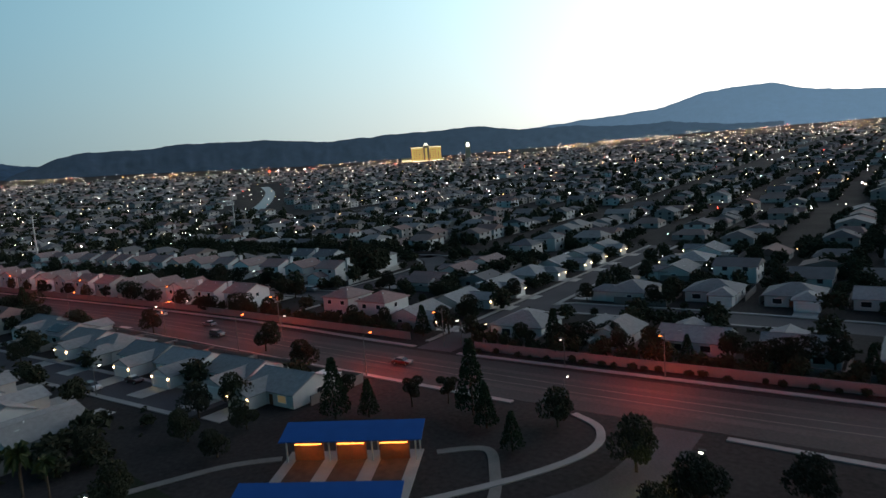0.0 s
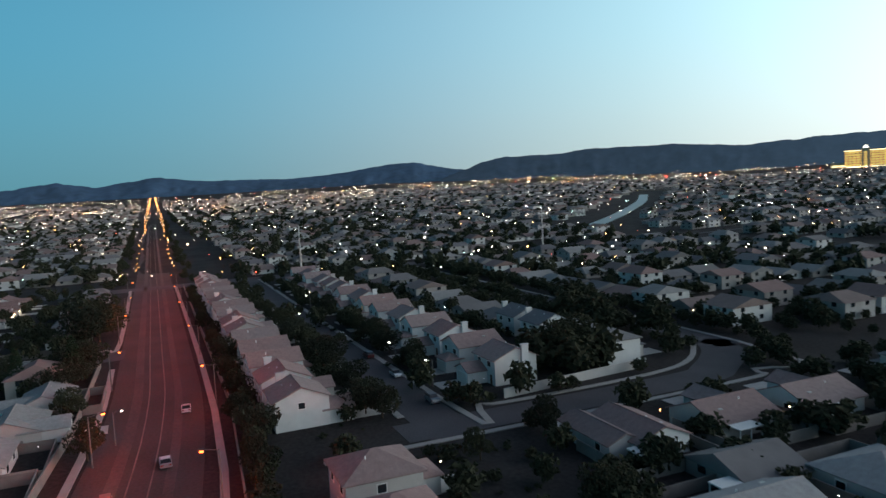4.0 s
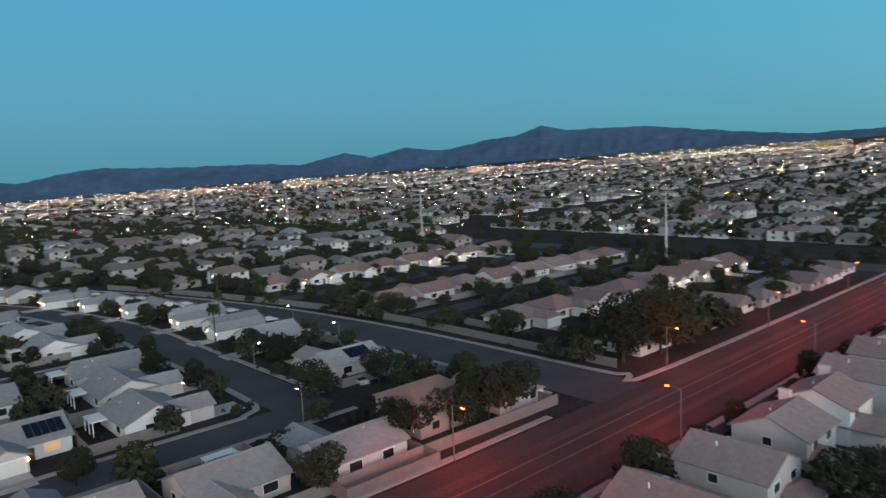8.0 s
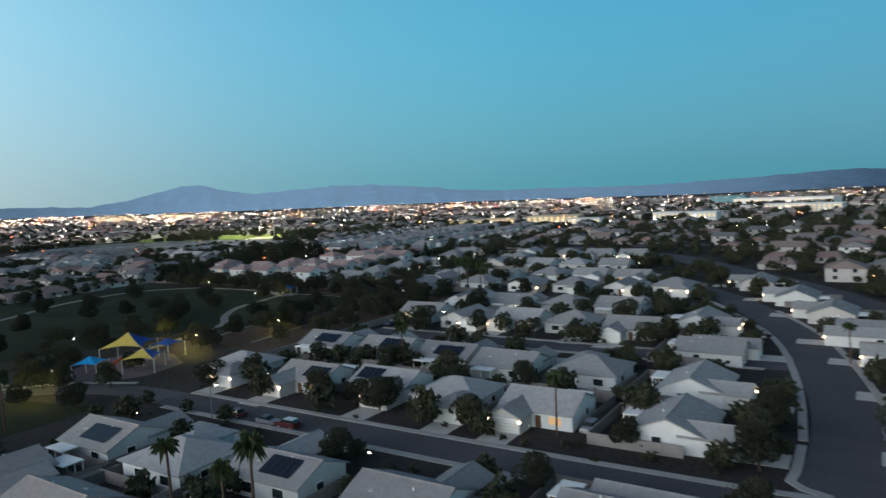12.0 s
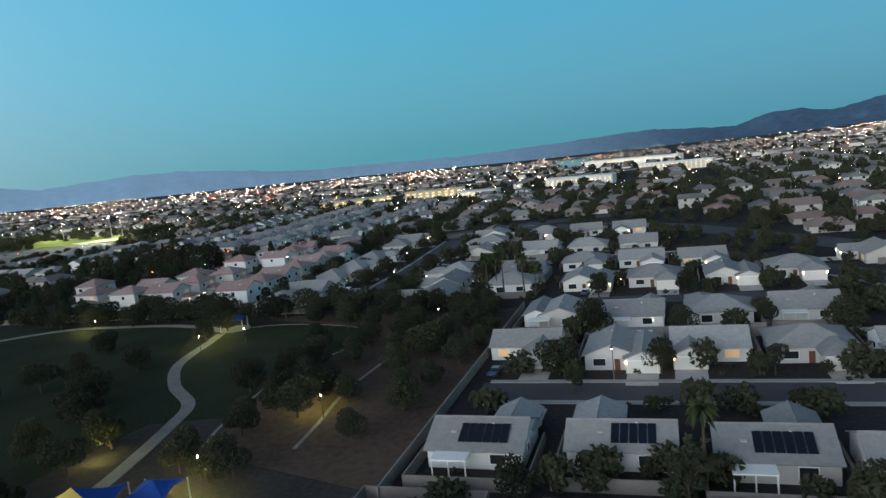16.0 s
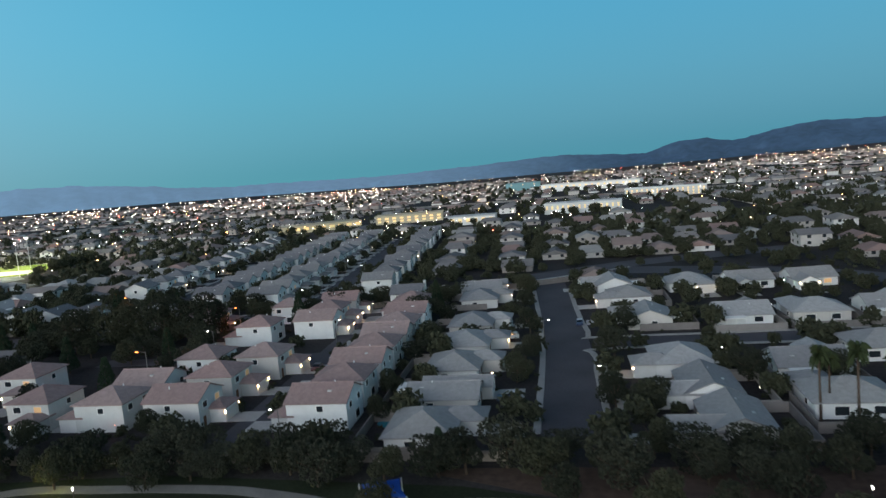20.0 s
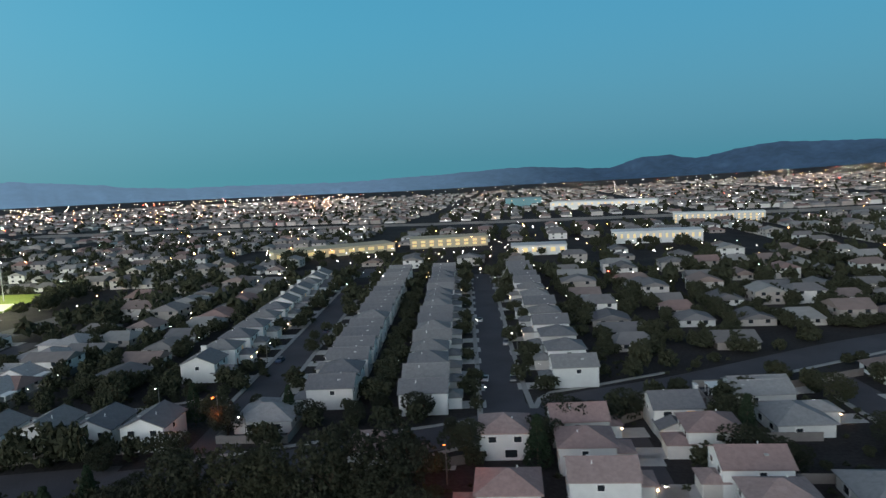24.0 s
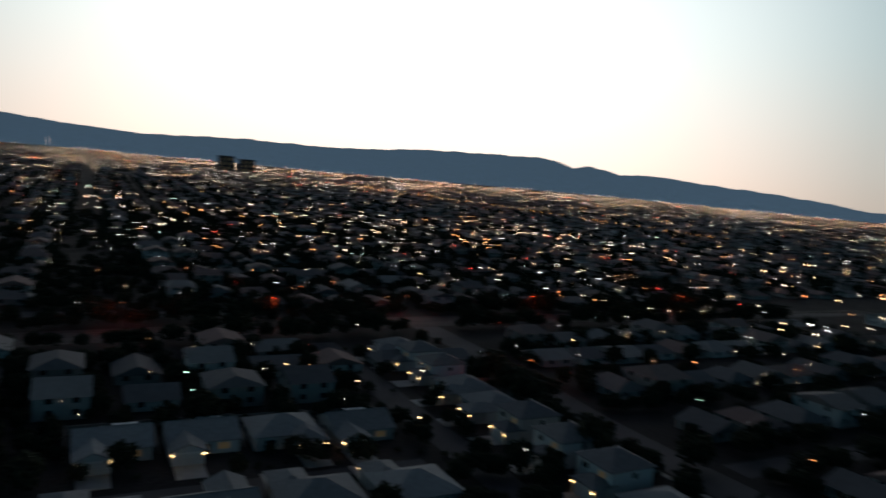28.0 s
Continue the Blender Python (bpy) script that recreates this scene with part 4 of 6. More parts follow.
# ---- trees ----
def crown(bm, seed, n, shape, size):
    """Loose leaf clumps: shape maps a random point of the unit ball to a place in the crown."""
    r = random.Random(seed)
    for _ in range(n):
        d = Vector((r.gauss(0, 1), r.gauss(0, 1), r.gauss(0, 1))).normalized() * r.uniform(0.55, 1.0) ** 0.6
        c = Vector(shape(d, r))
        s = size * r.uniform(0.6, 1.3)
        q = Euler((r.uniform(0, 6), r.uniform(0, 6), r.uniform(0, 6))).to_matrix()
        v = [bm.verts.new(c + q @ (Vector(p) * s)) for p in ((1.1, 0, 0), (-0.6, 0.9, 0), (-0.5, -1.0, 0.1), (0, 0.1, 0.75))]
        for f in ((0, 1, 3), (1, 2, 3), (2, 0, 3), (0, 2, 1)):
            bm.faces.new([v[i] for i in f])


def limb(bm, a, b, r0, r1, n=6):
    a, b = Vector(a), Vector(b)
    q = (b - a).to_track_quat("Z", "Y").to_matrix()
    va, vb = [[bm.verts.new(p + q @ Vector((r * math.cos(6.2832 * i / n), r * math.sin(6.2832 * i / n), 0))) for i in range(n)] for p, r in ((a, r0), (b, r1))]
    for i in range(n):
        bm.faces.new((va[i], va[(i + 1) % n], vb[(i + 1) % n], vb[i]))
    bm.faces.new(vb)


def broad_tree(seed, w, h):
    t = empty("tree", "broad dark green shade tree with an uneven crown", "tree", "suburb trees")
    r = random.Random(seed)
    bm = bmesh.new()
    limb(bm, (0, 0, -0.2), (0.1, 0, h * 0.35), 0.22, 0.15)
    for i in range(5):
        a = i * 1.256 + r.uniform(-0.4, 0.4)
        limb(bm, (0.1, 0, h * r.uniform(0.26, 0.34)), (w * 0.3 * math.cos(a), w * 0.3 * math.sin(a), h * r.uniform(0.55, 0.75)), 0.11, 0.04, 5)
    part("trunk", bm, M_BARK, t)
    bm = bmesh.new()
    lobes = [(r.uniform(-0.28, 0.28) * w, r.uniform(-0.28, 0.28) * w, h * r.uniform(0.40, 0.76), w * r.uniform(0.22, 0.34)) for _ in range(6)]

    def shape(d, q):
        x, y, z, k = q.choice(lobes)
        return (x + d.x * k, y + d.y * k, z + d.z * k * 0.8)
    crown(bm, seed, 1700, shape, 0.020 * w + 0.07)
    part("crown", bm, M_LEAF, t)
    return t


def pine_tree(seed, w, h):
    t = empty("pine_tree", "tall dark pine with a narrow crown", "tree", "suburb trees")
    bm = bmesh.new()
    limb(bm, (0, 0, -0.2), (0.1, 0.1, h * 0.9), 0.24, 0.05)
    part("trunk", bm, M_BARK, t)
    bm = bmesh.new()

    def shape(d, q):
        z = q.random() ** 1.25
        k = (0.16 + 0.84 * (1 - z)) * w / 2 * q.uniform(0.55, 1.05)
        a = q.uniform(0, 6.2832)
        return (math.cos(a) * k, math.sin(a) * k, h * (0.14 + 0.86 * z))
    crown(bm, seed, 1300, shape, 0.032 * w + 0.05)
    part("crown", bm, M_PINE, t)
    return t


def palm_tree(seed, h):
    t = empty("palm_tree", "tall fan palm with a small crown of fronds", "palm tree", "suburb palms")
    r = random.Random(seed)
    bm = bmesh.new()
    limb(bm, (0, 0, -0.2), (0.15, 0.1, h * 0.5), 0.24, 0.17, 8)
    limb(bm, (0.15, 0.1, h * 0.5), (0.2, 0.2, h), 0.17, 0.15, 8)
    part("trunk", bm, M_BARK, t)
    bm = bmesh.new()
    for i in range(48):
        a, e = r.uniform(0, 6.2832), r.uniform(-0.9, 1.1)
        d = Vector((math.cos(a) * math.cos(e), math.sin(a) * math.cos(e), math.sin(e)))
        n = d.cross(Vector((0, 0, 1))).normalized()
        c, L = Vector((0.2, 0.2, h)), r.uniform(1.3, 2.1)
        m = c + d * L * 0.65
        tip = c + d * L - Vector((0, 0, 0.45 * L))
        v = [bm.verts.new(p) for p in (c, m + n * 0.34, tip, m - n * 0.34)]
        bm.faces.new((v[0], v[1], v[2])); bm.faces.new((v[0], v[2], v[3]))
    part("crown", bm, M_PALM, t)
    return t


TREES = {}
TREE_KINDS = {"o": (broad_tree, 3, 8.0, 6.5), "u": (broad_tree, 5, 6.0, 5.5), "O": (broad_tree, 8, 11.0, 10.5), "i": (pine_tree, 4, 4.6, 8.5), "I": (pine_tree, 6, 6.0, 10.5), "v": (broad_tree, 12, 4.0, 7.0),
              "y": (palm_tree, 2, 8.5), "Y": (palm_tree, 9, 12.0), "s": (broad_tree, 15, 3.4, 2.6), "G": (broad_tree, 21, 14.0, 14.5), "J": (pine_tree, 23, 7.0, 13.5)}


GROVES = []  # trees far from the flight line, drawn together further down


def tree(kind, x, y):
    x, y = askew(x, y)
    if kind not in "yY" and kind not in "GJ" and (y > 186 or y < -255 or x > 130 or x < -300 or (x > 20 and y > -30)):
        GROVES.append((x, y, TREE_KINDS[kind][2], TREE_KINDS[kind][3]))
        return None
    s = pick.uniform(0.82, 1.18)
    m = pose(x, y, rise(x, y), 0, 0, pick.uniform(0, 360)) @ Matrix.Diagonal((s, s, s * pick.uniform(0.9, 1.12), 1))
    if kind in TREES:
        return copy_thing(TREES[kind], m)
    fn, *args = TREE_KINDS[kind]
    TREES[kind] = t = fn(*args)
    t.matrix_basis = m
    return t


def trees(kinds, *spots):
    for x, y in spots:
        tree(pick.choice(kinds), x, y)


# beside the arterial and the picnic shelter
trees("iIv", (-79, 89), (-75, 96), (-70, 100), (-58, 93), (-50, 87), (-84, 86), (-63, 97), (-88, 93))
trees("ou", (-48, 98), (-132, 113), (-181, 115), (-112, 107), (-107, 56), (-108, 76), (-106, 83), (-32, 88), (-22, 82), (-12, 90), (5, 84), (20, 92), (-95, 76), (-90, 66), (-100, 68))
trees("uvi", (-53, 140), (-67, 141), (-85, 136), (-39, 138), (-14, 142), (-31, 140), (-103, 138), (-118, 140), (-128, 142), (2, 138), (18, 136), (36, 135), (52, 133), (-75, 139), (-46, 140))
trees("ouv", (-190, 141), (-207, 142), (-222, 141.5), (-237, 142.5), (-252, 142), (-266, 142), (-281, 143), (-296, 142), (-312, 142), (-328, 143), (-345, 142), (-362, 142), (-380, 142), (-400, 143), (-176, 142), (-160, 141))
trees("ou", (-183, 164), (-244, 165), (-176, 165), (-198, 165), (-213, 164.5), (-230, 165), (-262, 165), (-280, 165), (-300, 164), (-322, 165), (-345, 165))
trees("ou", (-226, 183), (-250, 183), (-297, 183), (-270, 183), (-209, 183), (-240, 184), (-320, 183), (-345, 183), (-370, 183))
trees("O", (-181, 211), (-190, 212), (-201, 212), (-184, 219), (-196, 220), (-188, 206))
trees("ou", (-214, 241), (-239, 241), (-262, 241), (-290, 242), (-318, 241), (-350, 241), (-412, 225))
trees("ou", (-126, 180), (-127, 203), (-128, 224), (-103, 160), (-103, 182), (-102, 204), (-103, 226), (-102, 246), (-128, 247), (-80, 186), (-60, 186), (-78, 212), (-56, 214), (-80, 240), (-148, 172), (-152, 186))
# round the collector and the curved street
trees("ov", (-250, 101), (-254, 92))
trees("ouv", (-289, 106), (-296, 99), (-308, 101), (-300, 108), (-315, 108), (-325, 103), (-338, 101), (-292, 88), (-331, 110), (-350, 104), (-370, 104), (-390, 97))
trees("ou", (-322, 37), (-288, -31), (-284, -2), (-286, 29), (-288, 14), (-239, 33), (-240, 47), (-218, 54), (-217, -14), (-264, -89), (-211, 109), (-187, 82), (-288, 50), (-289, 74))
trees("u", (-239, 34), (-217, 2), (-234, -20), (-162, 26), (-138, 2), (-152, 2), (-173, 3), (-198, 2), (-218, 20), (-160, -15), (-193, 22), (-215, 36), (-256, -85), (-266, -84), (-253, -129))
trees("yY", (-237, 18), (-247, -1), (-168, 47), (-165, 49), (-187, 1), (-259, 11), (-259, 4), (-94, 40), (-91, 42), (-157, 50), (-241, -42), (-225, -62))
# the park
trees("ou", (-71, 21), (-76, -22), (-77, 2), (-106, 3), (-146, 2), (-152, 1), (-89, 49), (-53, 16), (-43, 42), (-60, 28), (-66, 36), (-35, 30), (-30, 46), (-80, 30), (-20, 28), (-10, 40), (-48, 52), (-92, 26))
trees("ou", (-63, -117), (-77, -100), (-72, -72), (-83, -115), (-90, -99), (-96, -81), (-94, -60), (-88, -88), (-64, -100), (-52, -112), (-93, -110), (-70, -112), (-58, -84), (-81, -76))
trees("ou", (10, -116), (-8, -113), (-12, -117), (-42, -116), (-20, -55), (-73, -57), (-63, -72), (-57, -56), (-67, -48), (-30, -40), (-38, -24), (-10, -60), (-18, -70), (2, -48), (20, -112), (34, -116), (48, -112), (60, -116), (-26, -116))
trees("ou", (21, -118), (-7, -119), (-36, -119), (-45, -121), (-58, -122), (-72, -120), (-88, -122), (5, -118), (36, -119), (52, -118), (66, -118), (80, -116), (-40, 4), (-20, 8), (0, 14), (24, 10), (40, 24), (60, 0), (74, -20), (82, -50), (84, -80))
# yards north and south of the park street
trees("ouvi", (-120, -56), (-138, -92), (-142, -121), (-155, -92), (-119, -92), (-118, -20), (-137, -20), (-155, -19), (-172, -20), (-98, -90), (-168, -92), (-134, -66), (-152, -65), (-116, -66), (-184, -64), (-118, -128), (-140, -130), (-160, -131))
trees("yY", (-97, -134), (-86, -136), (-91, -134), (-88, -138), (-139, -24), (-101, -130))
# south of the park
trees("ou", (-54, -144), (-60, -142), (-36, -201), (-36, -175), (-35, -160), (-10, -178), (-10, -154), (-11, -140), (-10, -196), (-10, -214), (47, -146), (-95, -154), (-80, -157), (-33, -222), (-34, -240), (-56, -176), (-60, -200), (-78, -178), (33, -134), (33, -154), (33, -172))
trees("ouI", (122, -240), (61, -240), (75, -240), (3, -270), (-18, -250), (-11, -244), (-2, -252), (136, -243), (114, -243), (92, -245), (52, -228), (70, -216), (90, -216), (110, -206), (-30, -262), (100, -250))
trees("ou", (71, -248), (72, -255), (71, -269), (71.5, -283), (71.5, -262), (71.5, -276), (71.5, -290), (71, -305), (72, -320), (71, -336), (71.5, -352), (71, -368), (72, -385), (71, -404), (71.5, -424), (71, -446))
trees("ou", (50, -262), (49, -292), (50, -326), (49, -348), (50, -380), (49, -410), (31, -290), (31, -322), (30, -360), (31, -400), (114, -286), (114, -318), (113, -350), (95, -316), (95, -367), (114, -390), (12, -282), (11, -316), (10, -350))
# dark grove between the town houses
trees("ouOI", (54, -128), (62, -127), (72, -126), (82, -128), (92, -130), (100, -136), (54, -152), (72, -150), (88, -146), (96, -152), (56, -180), (70, -184), (84, -178), (94, -170), (100, -184), (88, -192), (74, -196), (104, -164), (50, -166), (78, -140), (92, -162), (66, -190), (82, -202), (98, -198))
trees("G", (60, -207), (72, -204), (85, -201), (97, -198))
trees("oOI", (56, -196), (64, -203), (72, -206), (88, -204), (96, -200), (60, -212), (106, -196), (114, -190), (52, -186), (48, -178), (110, -178), (116, -204), (34, -222), (20, -230), (28, -228), (-6, -222), (-8, -231), (-4, -215), (14, -236), (36, -216), (104, -236), (110, -244), (86, -240), (50, -220), (136, -221), (124, -219), (147, -220), (112, -221), (142, -219), (130, -220), (154, -219))
# along the park's southern and western edges
trees("oOi", (-3, -118), (6, -119), (-10, -116), (-26, -118), (16, -120))
trees("u", (-30, -117), (-18, -114), (-2, -117), (14, -115), (28, -118), (42, -116), (56, -114), (70, -117), (-50, -117), (-64, -113), (-78, -117), (-92, -116), (-44, -108), (-56, -103), (-74, -107), (-86, -105), (-95, -72), (-84, -66), (-66, -62), (-92, -48), (-88, -36), (-80, -52), (-95, -96))
# the planted corner of the arterial and the collector
trees("oO", (-244, 109), (-252, 108), (-251, 101))
trees("O", (-237, 107), (-228, 106))
trees("ou", (-245, 77), (-230, 76))
trees("J", (-235, 97), (-240, 108))
trees("G", (-287, 107), (-297, 110))
trees("oO", (-306, 109), (-317, 111), (-330, 110))
# tall shade trees at the bend of the northern street
trees("G", (-187, 214))
trees("O", (-213, 243), (-204, 252), (-253, 257), (-222, 246), (-232, 243))
# street trees along the front yards of the first northern row
trees("O", (-180, 163), (-216, 163), (-250, 163))
trees("u", (-212, 184), (-238, 184.5), (-258, 184))
# a dark belt before and behind the wall along the arterial
belt = random.Random(41)
for x in range(-84, 72, 3):
    GROVES.append((x + belt.uniform(-1, 1), 133.4 + belt.uniform(-0.6, 1.2), belt.uniform(3.0, 5.0), belt.uniform(3.2, 6.0)))
    if belt.random() < 0.7:
        GROVES.append((x + belt.uniform(-1, 1), 129.2 + belt.uniform(-0.3, 0.3), belt.uniform(1.4, 2.4), belt.uniform(1.2, 2.2)))
for x in range(-200, -104, 4):
    GROVES.append((x + belt.uniform(-1, 1), float(np.interp(x, (-200, -150, -104), (142.5, 139.5, 136.5))) + belt.uniform(-0.5, 1), belt.uniform(3.0, 5.0), belt.uniform(3.2, 5.5)))
trees("iuov", (-98, 142), (-90, 140), (-70, 143), (-62, 139), (-57, 143), (-33, 144), (-25, 137), (-20, 139), (-8, 138), (-3, 142), (8, 137), (14, 141), (24, 138), (30, 134), (42, 136), (48, 139), (58, 136), (66, 133), (74, 131))
# loose groups on the lawn and the bare earth
trees("oOu", (-26, -48), (-4, -56), (8, -36), (4, -84), (28, -50), (40, -76), (-40, -10), (-28, -6), (6, -12), (44, -40), (54, -84), (-68, -36), (-74, -44), (-66, -54), (-70, -86), (-76, -92), (-90, -56), (-86, -80), (-62, -66), (-86, 14), (-62, 18), (-56, 8), (-50, -8), (-48, -20))
# the lawns between the courts and the arterial
trees("uov", (-22, 30), (-14, 50), (-4, 58), (8, 44), (16, 62), (28, 50), (38, 66), (50, 44), (62, 60), (74, 48), (84, 66), (10, 74), (26, 80), (44, 84), (60, 80), (78, 86), (-8, 72), (34, 34), (58, 30), (76, 24), (-26, 62), (-18, 46), (20, 34), (88, 40))
# the dark eastern side
trees("ouO", (243, -100), (244, -120), (243, -144), (244, -60), (243, -30), (244, 0), (206, -130), (208, -100), (206, -70), (207, -40), (210, -160), (222, 8), (206, 40), (190, 42), (172, 41), (156, 42), (222, -188), (236, -222), (246, -226), (262, 40), (264, -10), (266, -60), (140, 20), (146, -14))


# ---- lamps ----
def street_lamp(h=8.5, arm=2.2, glow=None, label="", seen=0.32):
    t = empty("street_lamp", label, "street lamp", "street lamps")
    bm = bmesh.new(); tube(bm, 0, 0, -0.2, h, 0.13, 0.08)
    part("pole", bm, M_POLE, t)
    bm = bmesh.new(); limb(bm, (0, 0, h - 0.15), (arm, 0, h + 0.25), 0.05, 0.04)
    part("arm", bm, M_POLE, t)
    bm = bmesh.new(); box(bm, arm - 0.1, arm + 0.75, -0.2, 0.2, h + 0.2, h + 0.42)
    head = part("head", bm, M_DARK, t)
    bm = bmesh.new(); box(bm, arm, arm + seen + 0.2, -seen / 2, seen / 2, h - seen * 0.8 + 0.197, h + 0.197)
    part("lamp_glass", bm, glow, head, "glowing lamp glass")
    return t


def lamps(proto, *spots):
    for x, y, turn in spots:
        x, y = askew(x, y)
        copy_thing(proto, pose(x, y, rise(x, y), 0, 0, turn))


def light(x, y, z, power, color, radius=0.3):
    d = bpy.data.lights.new("lamp_light", "POINT")
    d.energy, d.color, d.shadow_soft_size = power, color, radius
    ob = new("lamp_light", d)
    ob.location = (x, y, z)


sodium = street_lamp(8.6, 2.0, M_SODIUM, "steel street lamp with an orange sodium glow")
sodium.matrix_basis = pose(-177, 116, 0, 0, 0, 90)
lamps(sodium, (-229, 116.5, 90), (-289, 116, 90), (-336, 116.5, 90), (-393, 116, 90), (-139, 110.5, 90), (-95, 107, 90), (-203, 137.5, 270), (-256, 137.5, 270), (-309, 137, 270), (-362, 137, 270), (-415, 137, 270),
      (-92, 131, 250), (-40, 127, 270), (12, 126, 270), (-150, 134, 270), (262, -186, 270), (325, -185.5, 270), (373, -185.5, 270), (425, -185, 270), (238, -212.5, 60), (246, -275, 0), (258, 47, 0), (232, 173, 180), (60, 130, 270), (110, 135, 270), (160, 141, 270), (212, 149, 270), (268, 152, 270), (330, 151, 270), (420, 149, 270), (53, -212, 90), (107, -239, 90), (52, -164, 0))
for x, y in ((-177, 118.5), (-229, 119), (-289, 119), (-336, 119), (-393, 119), (-139, 113), (-95, 109.5), (-203, 135), (-256, 135), (-309, 134.5), (-362, 134.5), (-415, 134.5), (-40, 124.5), (12, 123.5), (-150, 131)):
    light(x, y - (5 if x > -60 else 0), 8.2, 6800 if x > -100 else 4000 if x > -160 else 4200, (1.0, 0.088, 0.034))
for x, y, power in ((262, -190, 8000), (240, -209, 8000), (325, -192, 1800), (373, -192, 1800), (425, -191, 1800), (249, -275, 5000)):
    light(x, y, 8.0, power, (1.0, 0.12, 0.05))
for x, y in ((52, -209), (106, -236), (55, -164)):
    light(x, y, 7.5, 900, (1.0, 0.18, 0.05))
for x, y in ((60, 126), (110, 131), (160, 137), (212, 145), (268, 148), (330, 147), (420, 145), (260, 47)):
    light(x, y, 8.0, 3200, (1.0, 0.088, 0.034))
white = street_lamp(6.0, 1.2, M_LED, "slim street lamp with a white glow", 0.25)
white.matrix_basis = pose(-49, 103, 0, 0, 0, 90)
lamps(white, (-136, 122, 90), (-187, 119, 90), (-60, 127, 270), (-89, 134, 270), (-232, 49, 180), (-257, 45, 0), (-222, 86, 270), (-190, 181, 270), (-212, 180, 270), (-270, 167, 90), (-310, 180, 270), (-261, 16, 0),
      (-273, -60, 0), (-257, -25, 180), (-126, 19, 270), (-126, -63, 90), (46.5, -245, 180), (33.5, -300, 0), (47, -322, 180), (33.5, -417, 0), (98, -230, 0), (112, -300, 180), (5, -130, 0), (18, -201, 180), (51, -194, 0),
      (128, -256, 90), (238, -212, 0), (272, -111, 180), (279, -104, 180), (226, -4, 180), (183, 172, 180), (-140, 75, 90), (-24, 84, 0), (-84, 42, 0), (-40, -190, 180), (-53, -150, 0))


def park_lamp():
    t = empty("park_lamp", "slender park lamp post with a white glow", "street lamp", "park lamps")
    bm = bmesh.new(); tube(bm, 0, 0, -0.2, 3.9, 0.08, 0.06)
    part("pole", bm, M_DARK, t)
    bm = bmesh.new(); tube(bm, 0, 0, 3.9, 4.3, 0.07, 0.10)
    part("lamp_glass", bm, M_LED, t, "glowing lamp glass")
    return t


lantern = park_lamp()
lantern.matrix_basis = pose(-52, 23, 0)
PARK = [(-28, 55), (-34, 20), (-40, -4), (-79, -44), (-25, -84), (-34, -90), (-72, -20), (-81, -104), (26, -104), (-74, 20), (-62, 52), (40, 2), (62, -56), (-78, -100), (-50, 34)]
for x, y in PARK:
    copy_thing(lantern, pose(x, y, 0))
for x, y in PARK[:6] + [(-52, 23)]:
    light(x, y, 3.4, 130, (1.0, 0.95, 0.42), 0.15)
# small trees, each with an added bare light beside its crown, facing the view
for x, y in ((-68, 23), (-76, 20), (-66, -23), (-72, -21), (-20, -93), (-74, -52), (-47, -30), (-19, -104), (36, -112), (-25, 76)):
    tree("u", x, y)
    light(x - 1.4, y + 4.3, 2.2, 950, (1.0, 0.92, 0.24), 0.15)


# ---- the park ----
patch("park_lawn", [(-46, -40), (-40, 0), (-20, 22), (30, 18), (60, 4), (82, -30), (88, -80), (76, -112), (20, -117), (-30, -113), (-46, -108.5), (-58, -104), (-66, -96), (-64, -84), (-59, -70), (-58.5, -60), (-61, -44)], -0.2, 0.035, M_GRASS, "dark green park lawn at dusk", "lawn")
patch("park_lawn", [(-98, 56), (-66, 52), (-64, 40), (-76, 28), (-98, 24)], -0.2, 0.033, M_GRASS, "dark green park lawn at dusk", "lawn")
patch("bare_earth", [(-98, -20), (-64, -30), (-62, -46), (-59.5, -62), (-60, -70), (-65, -84), (-67, -96), (-59, -105), (-40, -111), (-20, -119), (-98, -119)], -0.2, 0.031, M_DIRT, "bare brown earth beside the lawn", "ground")
street(7.0, (-31, 104), (-32, 84), (-40, 70), (-54, 56), (-59, 46), (-62, 34), (-74, 21), (-90, 14), (-106, 13))


M_PATH = material("old_path_concrete", (0.20, 0.19, 0.175), 0.9, vary=0.25, scale=0.3, fine=4.0)


def path(width, *line):
    strip("footpath", smooth(line), width, -0.2, 0.09, M_PATH, "winding pale concrete park path", "path")


path(2.6, (-60, 24), (-44, 24), (-28, 26), (-6, 22), (20, 14), (35, 4), (50, -30), (64, -58), (66, -90), (46, -109.5), (26, -112), (8, -112), (-1, -110.5), (-10, -108), (-17, -104))
path(2.6, (-19, -101), (-21.5, -91), (-26, -74), (-36, -60), (-47, -50), (-51, -40), (-56, -20), (-58, -6))
path(0.6, (-25, -107), (-32, -109), (-45, -108), (-58, -104), (-66, -96), (-64, -84), (-59, -71))
path(0.6, (-66, -28), (-62, -37), (-60, -49), (-58, -62), (-57, -73), (-59, -79))
path(0.7, (-80, -32), (-79, -42), (-77, -58), (-78, -80))
kerb((-36, 72), (-46, 60), (-51, 48), (-52, 37), (-62, 26), (-72, 16), (-88, 9))
patch("play_ground_surface", [(-84, 4), (-78, 14), (-64, 14), (-56, 2), (-58, -12), (-70, -14), (-82, -8)], -0.2, 0.06, material("rubber_play_surface", (0.13, 0.10, 0.11), 0.9, vary=0.2, scale=0.2), "brown rubber surface under the playground", "ground")
patch("splash_pad", [(-48, 30), (-42, 31), (-38, 27), (-40, 22), (-46, 21), (-50, 25)], -0.2, 0.07, material("blue_rubber_paving", (0.03, 0.10, 0.26), 0.6, vary=0.15, scale=0.3), "blue rubber paving beside the playground", "ground")


